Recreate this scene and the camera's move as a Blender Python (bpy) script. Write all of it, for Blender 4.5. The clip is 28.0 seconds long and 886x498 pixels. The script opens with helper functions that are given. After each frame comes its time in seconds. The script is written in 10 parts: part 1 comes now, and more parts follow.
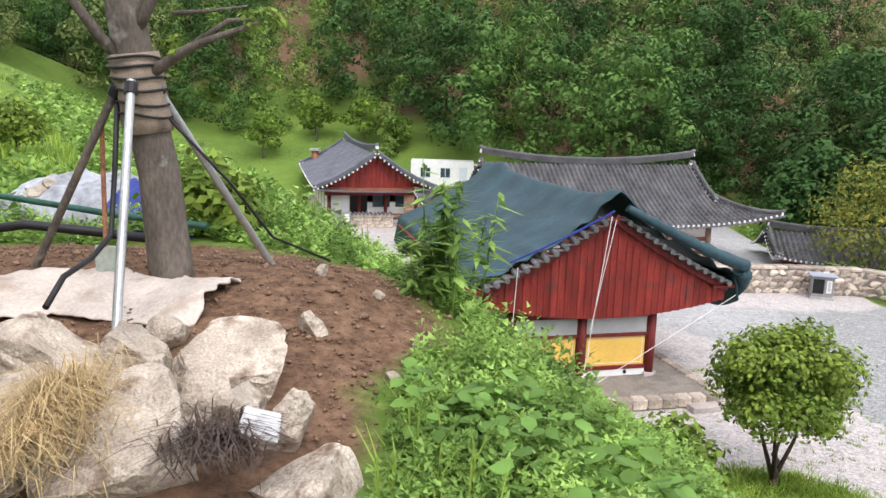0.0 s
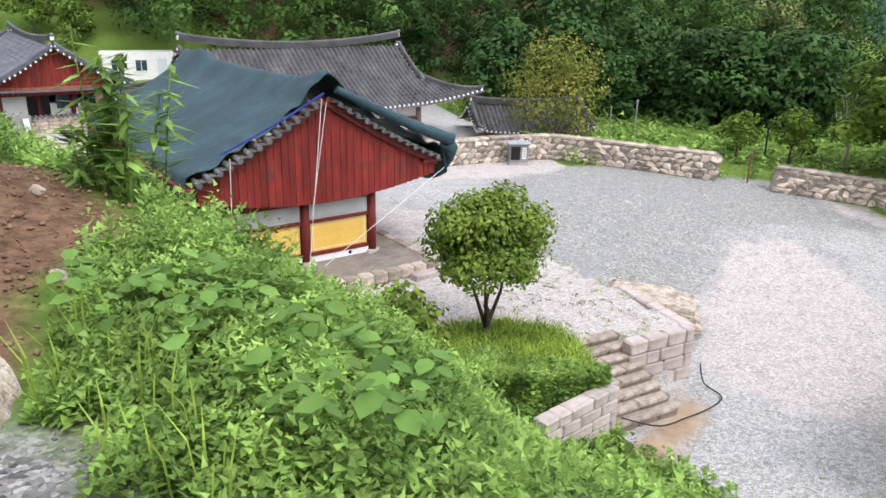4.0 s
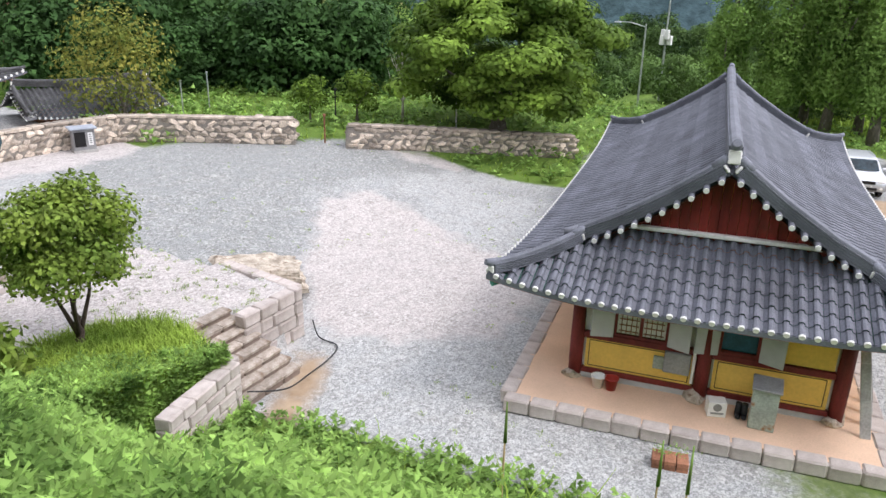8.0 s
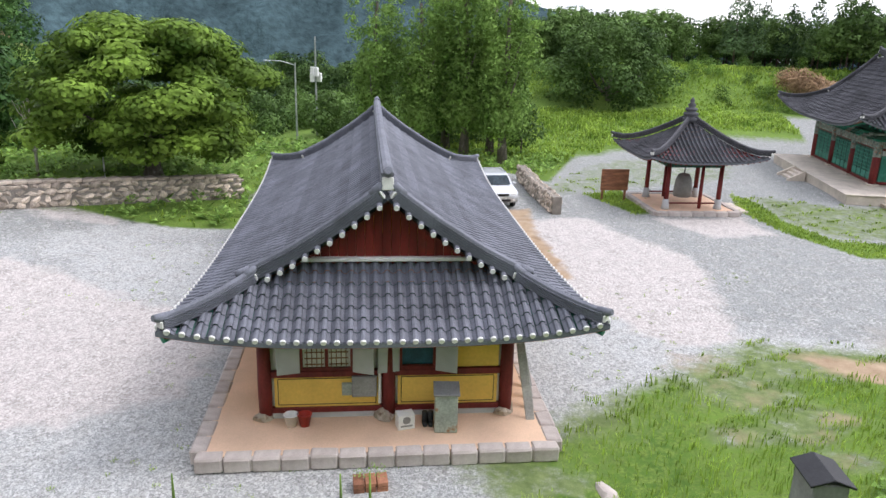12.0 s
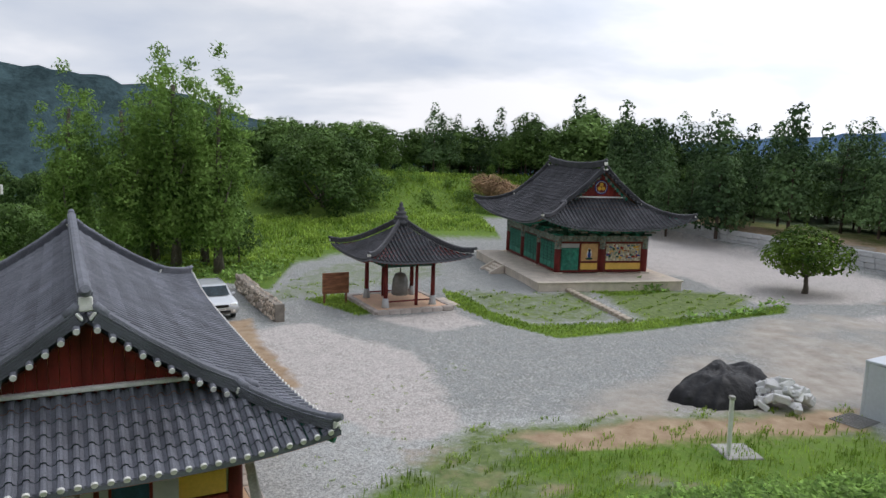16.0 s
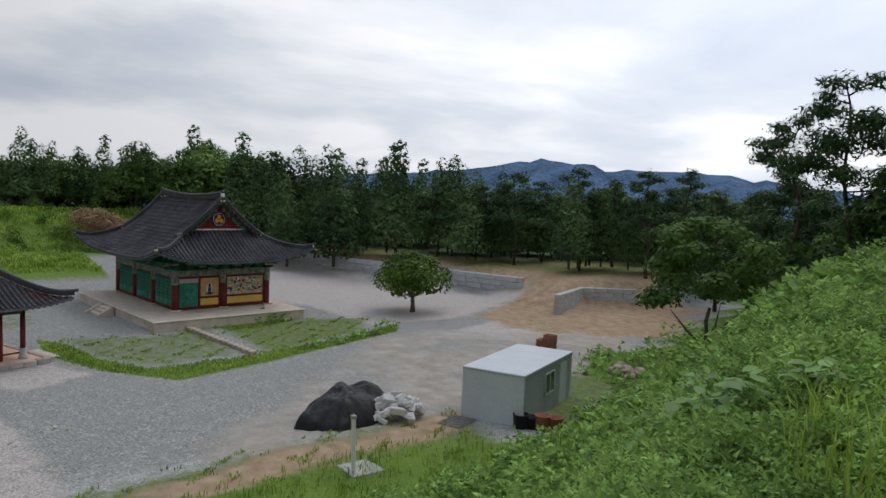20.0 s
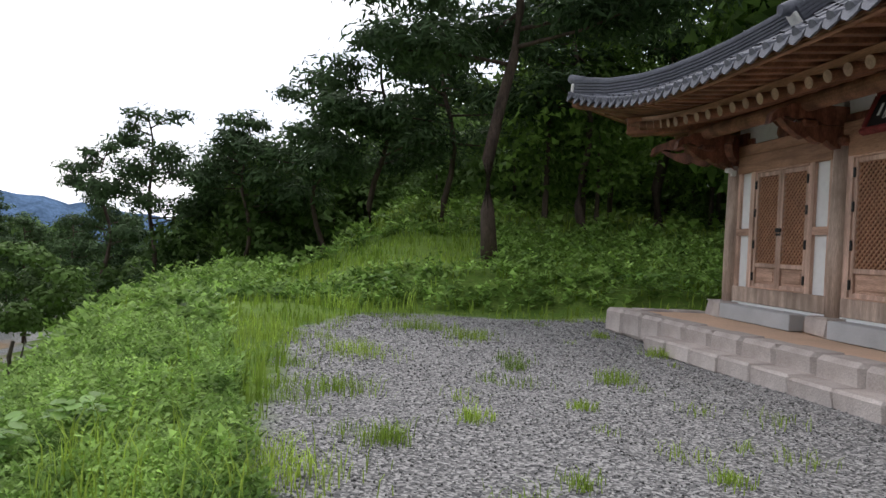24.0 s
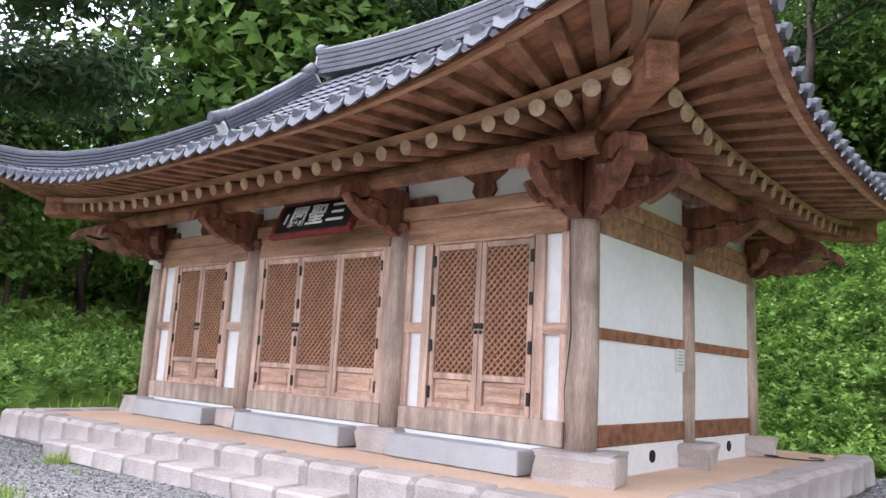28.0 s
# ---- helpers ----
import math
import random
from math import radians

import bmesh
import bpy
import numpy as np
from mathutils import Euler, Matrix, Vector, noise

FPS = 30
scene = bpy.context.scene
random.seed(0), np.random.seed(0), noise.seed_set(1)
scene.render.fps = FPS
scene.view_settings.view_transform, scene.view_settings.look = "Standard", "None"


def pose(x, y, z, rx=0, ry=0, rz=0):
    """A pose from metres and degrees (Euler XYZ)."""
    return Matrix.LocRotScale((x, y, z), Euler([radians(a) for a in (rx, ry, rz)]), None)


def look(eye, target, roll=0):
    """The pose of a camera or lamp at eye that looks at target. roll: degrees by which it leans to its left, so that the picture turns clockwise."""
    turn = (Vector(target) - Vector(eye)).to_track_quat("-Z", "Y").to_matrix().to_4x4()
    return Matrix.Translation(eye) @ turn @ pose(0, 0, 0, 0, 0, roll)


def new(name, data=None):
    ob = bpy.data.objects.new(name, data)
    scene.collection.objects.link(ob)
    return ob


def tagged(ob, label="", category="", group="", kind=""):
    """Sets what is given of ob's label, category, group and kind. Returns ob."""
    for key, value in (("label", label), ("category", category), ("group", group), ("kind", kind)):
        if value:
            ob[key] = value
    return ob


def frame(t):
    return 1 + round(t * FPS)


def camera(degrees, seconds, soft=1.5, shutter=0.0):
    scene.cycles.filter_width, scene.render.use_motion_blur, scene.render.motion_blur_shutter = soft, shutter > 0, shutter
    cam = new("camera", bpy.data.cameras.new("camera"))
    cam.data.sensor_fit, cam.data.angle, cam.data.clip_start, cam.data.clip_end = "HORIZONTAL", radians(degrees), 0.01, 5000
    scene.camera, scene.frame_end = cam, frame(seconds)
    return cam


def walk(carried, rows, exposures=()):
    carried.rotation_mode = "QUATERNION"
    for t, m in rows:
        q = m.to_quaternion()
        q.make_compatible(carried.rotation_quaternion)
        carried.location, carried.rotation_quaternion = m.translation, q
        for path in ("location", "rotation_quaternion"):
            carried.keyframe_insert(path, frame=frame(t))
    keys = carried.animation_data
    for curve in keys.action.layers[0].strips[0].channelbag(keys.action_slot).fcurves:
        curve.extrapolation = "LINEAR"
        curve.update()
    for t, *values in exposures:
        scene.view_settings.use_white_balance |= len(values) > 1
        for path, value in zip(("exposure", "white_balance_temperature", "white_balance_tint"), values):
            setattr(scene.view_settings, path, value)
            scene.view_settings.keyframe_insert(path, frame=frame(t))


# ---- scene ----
cam = camera(62.2, 28.0)
# seconds, eye, yaw to the left, pitch up, roll
PATH = [
    (0, 0.373, -0.807, 1.744, 4.06, -10.91, 1.80),
    (0.5, 0.386, -0.814, 1.732, 2.48, -11.56, 1.74),
    (1, 0.404, -0.811, 1.710, 0.46, -12.35, 1.65),
    (1.5, 0.433, -0.819, 1.699, -2.04, -13.31, 1.53),
    (2, 0.458, -0.817, 1.684, -4.96, -14.39, 1.42),
    (2.5, 0.495, -0.820, 1.666, -8.06, -15.54, 1.32),
    (4.5, 0.660, -0.719, 1.567, -21.35, -19.73, 1.07),
    (5, 0.640, -0.682, 1.572, -25.45, -20.30, 1.10),
    (5.5, 0.612, -0.632, 1.547, -30.52, -20.60, 1.27),
    (6, 0.636, -0.676, 1.526, -34.94, -20.71, 1.30),
    (6.5, 0.668, -0.734, 1.530, -38.58, -20.77, 1.26),
    (7, 0.725, -0.715, 1.534, -42.19, -20.76, 1.21),
    (7.5, 0.807, -0.686, 1.488, -46.08, -20.55, 1.20),
    (8, 0.849, -0.695, 1.471, -49.87, -20.34, 1.21),
    (8.5, 0.887, -0.710, 1.473, -53.40, -20.17, 1.21),
    (9, 0.921, -0.734, 1.465, -56.89, -19.98, 1.21),
    (9.5, 0.958, -0.747, 1.454, -60.32, -19.73, 1.26),
    (10, 0.965, -0.767, 1.460, -63.69, -19.40, 1.32),
    (10.5, 0.971, -0.790, 1.467, -66.89, -18.95, 1.37),
    (11, 0.981, -0.807, 1.481, -69.89, -18.39, 1.41),
    (11.5, 1.011, -0.827, 1.478, -72.74, -17.71, 1.46),
    (12, 1.066, -0.816, 1.455, -75.63, -16.93, 1.58),
    (12.5, 1.089, -0.827, 1.446, -78.40, -16.05, 1.63),
    (14.5, 1.225, -0.796, 1.439, -88.11, -11.22, 1.87),
    (15, 1.257, -0.813, 1.435, -91.19, -9.95, 1.92),
    (15.5, 1.256, -0.851, 1.445, -94.37, -8.92, 1.93),
    (16, 1.210, -0.878, 1.444, -97.11, -8.09, 1.96),
    (16.5, 1.214, -0.877, 1.448, -99.42, -7.41, 2.04),
    (17, 1.285, -0.888, 1.460, -101.63, -6.79, 2.07),
    (17.5, 1.329, -0.935, 1.493, -104.16, -6.26, 2.09),
    (18, 1.337, -1.003, 1.480, -107.23, -5.71, 2.07),
    (18.5, 1.367, -1.038, 1.437, -110.88, -5.27, 2.15),
    (19, 1.425, -1.072, 1.391, -115.10, -4.95, 2.13),
    (19.5, 1.489, -1.192, 1.359, -119.70, -4.75, 2.15),
    (20, 1.516, -1.226, 1.330, -125.90, -4.47, 2.24),
    (20.5, 1.529, -1.252, 1.336, -131.89, -4.23, 2.35),
    (22.5, 1.205, -1.224, 1.439, -154.91, -2.64, 2.59),
    (23, 1.231, -1.289, 1.440, -162.18, -2.03, 2.68),
    (23.5, 1.217, -1.323, 1.449, -169.18, -1.28, 2.76),
    (24, 1.174, -1.334, 1.459, -175.65, -0.36, 2.85),
    (24.5, 1.141, -1.341, 1.465, -181.77, 0.78, 2.88),
    (25, 1.100, -1.341, 1.480, -187.83, 2.47, 2.88),
    (25.5, 1.058, -1.347, 1.482, -194.01, 4.38, 2.90),
    (26, 1.020, -1.363, 1.491, -199.92, 6.17, 2.87),
    (26.5, 0.993, -1.362, 1.479, -205.48, 7.59, 2.85),
    (27, 0.971, -1.368, 1.476, -210.54, 8.39, 2.81),
    (27.5, 0.951, -1.382, 1.482, -214.72, 8.81, 2.90),
    (28, 0.953, -1.401, 1.475, -217.38, 9.10, 3.02),
]


def aim(x, y, z, yaw, pitch, roll):
    return pose(x, y, z, 0, 0, yaw) @ pose(0, 0, 0, 90 + pitch) @ pose(0, 0, 0, 0, 0, roll)


# seconds, stops
EXPOSURES = [(0, 0.02, 6450, 17), (5, -0.02, 6350, 17), (8, 0.0, 6300, 17), (12, -0.05, 6250, 17), (15, -0.58, 6300, 14), (16, -0.88, 6250, 13), (17, -0.95, 6250, 13), (20, -1.38, 6250, 12), (22.5, -1.45, 6250, 12), (24, -0.6, 6450, 15), (25, -0.1, 6400, 16), (26.5, 0.65, 6150, 18), (28, 0.8, 6050, 20)]
walk(cam, [(t, aim(*r)) for t, *r in PATH], EXPOSURES)
# ---- world, sun, exposure ----
SUN_EL, SUN_AZ = radians(54), radians(158)
world = bpy.data.worlds.new("world")
scene.world = world
world.use_nodes = True
wn, wl = world.node_tree.nodes, world.node_tree.links
wn.clear()
w_out, w_bg = wn.new("ShaderNodeOutputWorld"), wn.new("ShaderNodeBackground")
w_sky = wn.new("ShaderNodeTexSky")
w_sky.sky_type, w_sky.sun_disc, w_sky.sun_elevation, w_sky.sun_rotation = "NISHITA", False, SUN_EL, SUN_AZ
w_sky.air_density, w_sky.dust_density = 1.2, 2.0
w_co = wn.new("ShaderNodeTexCoord")
w_sep = wn.new("ShaderNodeSeparateXYZ")
wl.new(w_co.outputs["Generated"], w_sep.inputs[0])
# cloud deck: directions projected on a flat layer overhead, so that the bands flatten towards the horizon
w_h = wn.new("ShaderNodeMath")
w_h.operation = "MAXIMUM"
w_h.inputs[1].default_value = 0.0
wl.new(w_sep.outputs["Z"], w_h.inputs[0])
w_h2 = wn.new("ShaderNodeMath")
w_h2.operation = "ADD"
w_h2.inputs[1].default_value = 0.16
wl.new(w_h.outputs[0], w_h2.inputs[0])
w_dx, w_dy = wn.new("ShaderNodeMath"), wn.new("ShaderNodeMath")
for n, s in ((w_dx, "X"), (w_dy, "Y")):
    n.operation = "DIVIDE"
    wl.new(w_sep.outputs[s], n.inputs[0])
    wl.new(w_h2.outputs[0], n.inputs[1])
w_cmb = wn.new("ShaderNodeCombineXYZ")
wl.new(w_dx.outputs[0], w_cmb.inputs[0])
wl.new(w_dy.outputs[0], w_cmb.inputs[1])
w_no = wn.new("ShaderNodeTexNoise")
w_no.inputs["Scale"].default_value, w_no.inputs["Detail"].default_value, w_no.inputs["Roughness"].default_value = 0.62, 7.0, 0.52
w_no.inputs["Distortion"].default_value = 0.25
wl.new(w_cmb.outputs[0], w_no.inputs["Vector"])
w_rp = wn.new("ShaderNodeValToRGB")
w_rp.color_ramp.elements[0].position, w_rp.color_ramp.elements[0].color = 0.36, (0.66, 0.72, 0.81, 1)
w_rp.color_ramp.elements[1].position, w_rp.color_ramp.elements[1].color = 0.60, (1.06, 1.06, 1.06, 1)
w_rp.color_ramp.elements.new(0.48).color = (0.80, 0.84, 0.89, 1)
wl.new(w_no.outputs["Fac"], w_rp.inputs[0])
w_sc = wn.new("ShaderNodeVectorMath")
w_sc.operation = "SCALE"
w_sc.inputs["Scale"].default_value = 0.05
wl.new(w_sky.outputs[0], w_sc.inputs[0])
w_cs = wn.new("ShaderNodeVectorMath")
w_cs.operation = "SCALE"
w_cs.inputs["Scale"].default_value = 1.38
wl.new(w_rp.outputs[0], w_cs.inputs[0])
w_mx = wn.new("ShaderNodeMix")
w_mx.data_type = "RGBA"
w_mx.inputs["Factor"].default_value = 0.92
wl.new(w_sc.outputs[0], w_mx.inputs["A"])
wl.new(w_cs.outputs[0], w_mx.inputs["B"])
# the cloud glows round the veiled sun
w_sun = wn.new("ShaderNodeVectorMath")
w_sun.operation = "DOT_PRODUCT"
w_sun.inputs[1].default_value = (math.sin(SUN_AZ) * math.cos(SUN_EL), math.cos(SUN_AZ) * math.cos(SUN_EL), math.sin(SUN_EL))
wl.new(w_co.outputs["Generated"], w_sun.inputs[0])
w_gl = wn.new("ShaderNodeMapRange")
w_gl.interpolation_type = "SMOOTHSTEP"
w_gl.inputs["From Min"].default_value, w_gl.inputs["From Max"].default_value = 0.30, 1.0
w_gl.inputs["To Min"].default_value, w_gl.inputs["To Max"].default_value = 1.0, 2.3
wl.new(w_sun.outputs["Value"], w_gl.inputs["Value"])
w_br = wn.new("ShaderNodeVectorMath")
w_br.operation = "SCALE"
wl.new(w_mx.outputs["Result"], w_br.inputs[0])
w_hz = wn.new("ShaderNodeMapRange")
w_hz.inputs["From Min"].default_value, w_hz.inputs["From Max"].default_value = 0.0, 0.55
w_hz.inputs["To Min"].default_value, w_hz.inputs["To Max"].default_value = 1.32, 0.95
wl.new(w_sep.outputs["Z"], w_hz.inputs["Value"])
w_mu = wn.new("ShaderNodeMath")
w_mu.operation = "MULTIPLY"
wl.new(w_gl.outputs[0], w_mu.inputs[0])
wl.new(w_hz.outputs[0], w_mu.inputs[1])
wl.new(w_mu.outputs[0], w_br.inputs["Scale"])
wl.new(w_br.outputs[0], w_bg.inputs["Color"])
w_bg.inputs["Strength"].default_value = 1.0
wl.new(w_bg.outputs[0], w_out.inputs["Surface"])

sun_data = bpy.data.lights.new("sun", "SUN")
sun_data.energy, sun_data.angle, sun_data.color = 1.4, radians(16), (1.0, 0.97, 0.92)
sun = new("sun", sun_data)
sun.matrix_world = look((0, 0, 60), (0 - 30 * math.sin(SUN_AZ) / math.tan(SUN_EL), 0 - 30 * math.cos(SUN_AZ) / math.tan(SUN_EL), 30))

# ---- materials ----


def mat(name, base, rough=0.8, scale=3.0, vary=0.25, fine=40.0, bump=0.3, bump_scale=30.0, tint=None, metal=0.0, spot=None, rand=0.0, island=0.0, stretch=None, translucent=0.0, dist=0.02, spec=0.3, spots=(0.55, 0.7, 2.0)):
    """A procedural surface: broad and fine variation of the base colour, optional second tint, stains, per-piece change and relief."""
    m = bpy.data.materials.new(name)
    m.use_nodes = True
    n, l = m.node_tree.nodes, m.node_tree.links
    b = n["Principled BSDF"]
    co = n.new("ShaderNodeTexCoord")
    vec = co.outputs["Object"]
    if stretch:
        mp = n.new("ShaderNodeMapping")
        mp.inputs["Scale"].default_value = stretch
        l.new(vec, mp.inputs["Vector"])
        vec = mp.outputs[0]
    n1, n2 = n.new("ShaderNodeTexNoise"), n.new("ShaderNodeTexNoise")
    for k, s, dt in ((n1, scale, 4.0), (n2, fine, 3.0)):
        k.inputs["Scale"].default_value, k.inputs["Detail"].default_value = s, dt
        l.new(vec, k.inputs["Vector"])
    r1 = n.new("ShaderNodeValToRGB")
    lo = tuple(c * (1 - vary) for c in base)
    hi = tuple(min(1, c * (1 + vary)) for c in (tint or base))
    r1.color_ramp.elements[0].position, r1.color_ramp.elements[0].color = 0.32, (*lo, 1)
    r1.color_ramp.elements[1].position, r1.color_ramp.elements[1].color = 0.68, (*hi, 1)
    l.new(n1.outputs["Fac"], r1.inputs[0])
    r2 = n.new("ShaderNodeMapRange")
    r2.inputs["From Min"].default_value, r2.inputs["From Max"].default_value = 0.3, 0.7
    r2.inputs["To Min"].default_value, r2.inputs["To Max"].default_value = 1 - vary * 0.8, 1 + vary * 0.8
    l.new(n2.outputs["Fac"], r2.inputs["Value"])
    mul = n.new("ShaderNodeVectorMath")
    mul.operation = "SCALE"
    l.new(r1.outputs[0], mul.inputs[0])
    l.new(r2.outputs[0], mul.inputs["Scale"])
    colour = mul.outputs[0]
    if spot:
        ns = n.new("ShaderNodeTexNoise")
        ns.inputs["Scale"].default_value, ns.inputs["Detail"].default_value = spots[2], 6.0
        l.new(co.outputs["Object"], ns.inputs["Vector"])
        rs = n.new("ShaderNodeMapRange")
        rs.inputs["From Min"].default_value, rs.inputs["From Max"].default_value = spots[0], spots[1]
        l.new(ns.outputs["Fac"], rs.inputs["Value"])
        mx = n.new("ShaderNodeMix")
        mx.data_type = "RGBA"
        mx.inputs["B"].default_value = (*spot, 1)
        l.new(rs.outputs[0], mx.inputs["Factor"])
        l.new(colour, mx.inputs["A"])
        colour = mx.outputs["Result"]
    for amount, kind in ((rand, "o"), (island, "i")):
        if amount:
            src = n.new("ShaderNodeObjectInfo").outputs["Random"] if kind == "o" else n.new("ShaderNodeNewGeometry").outputs["Random Per Island"]
            rr = n.new("ShaderNodeMapRange")
            rr.inputs["To Min"].default_value, rr.inputs["To Max"].default_value = 1 - amount, 1 + amount
            l.new(src, rr.inputs["Value"])
            ml = n.new("ShaderNodeVectorMath")
            ml.operation = "SCALE"
            l.new(colour, ml.inputs[0])
            l.new(rr.outputs[0], ml.inputs["Scale"])
            colour = ml.outputs[0]
    l.new(colour, b.inputs["Base Color"])
    b.inputs["Roughness"].default_value, b.inputs["Metallic"].default_value = rough, metal
    b.inputs["Specular IOR Level"].default_value = spec
    if bump:
        nb, bp = n.new("ShaderNodeTexNoise"), n.new("ShaderNodeBump")
        nb.inputs["Scale"].default_value, nb.inputs["Detail"].default_value = bump_scale, 5.0
        l.new(vec, nb.inputs["Vector"])
        bp.inputs["Strength"].default_value, bp.inputs["Distance"].default_value = bump, dist
        l.new(nb.outputs["Fac"], bp.inputs["Height"])
        l.new(bp.outputs[0], b.inputs["Normal"])
    if translucent:
        tr, ms = n.new("ShaderNodeBsdfTranslucent"), n.new("ShaderNodeMixShader")
        l.new(colour, tr.inputs["Color"])
        ms.inputs[0].default_value = translucent
        l.new(b.outputs[0], ms.inputs[1])
        l.new(tr.outputs[0], ms.inputs[2])
        l.new(ms.outputs[0], n["Material Output"].inputs["Surface"])
    return m


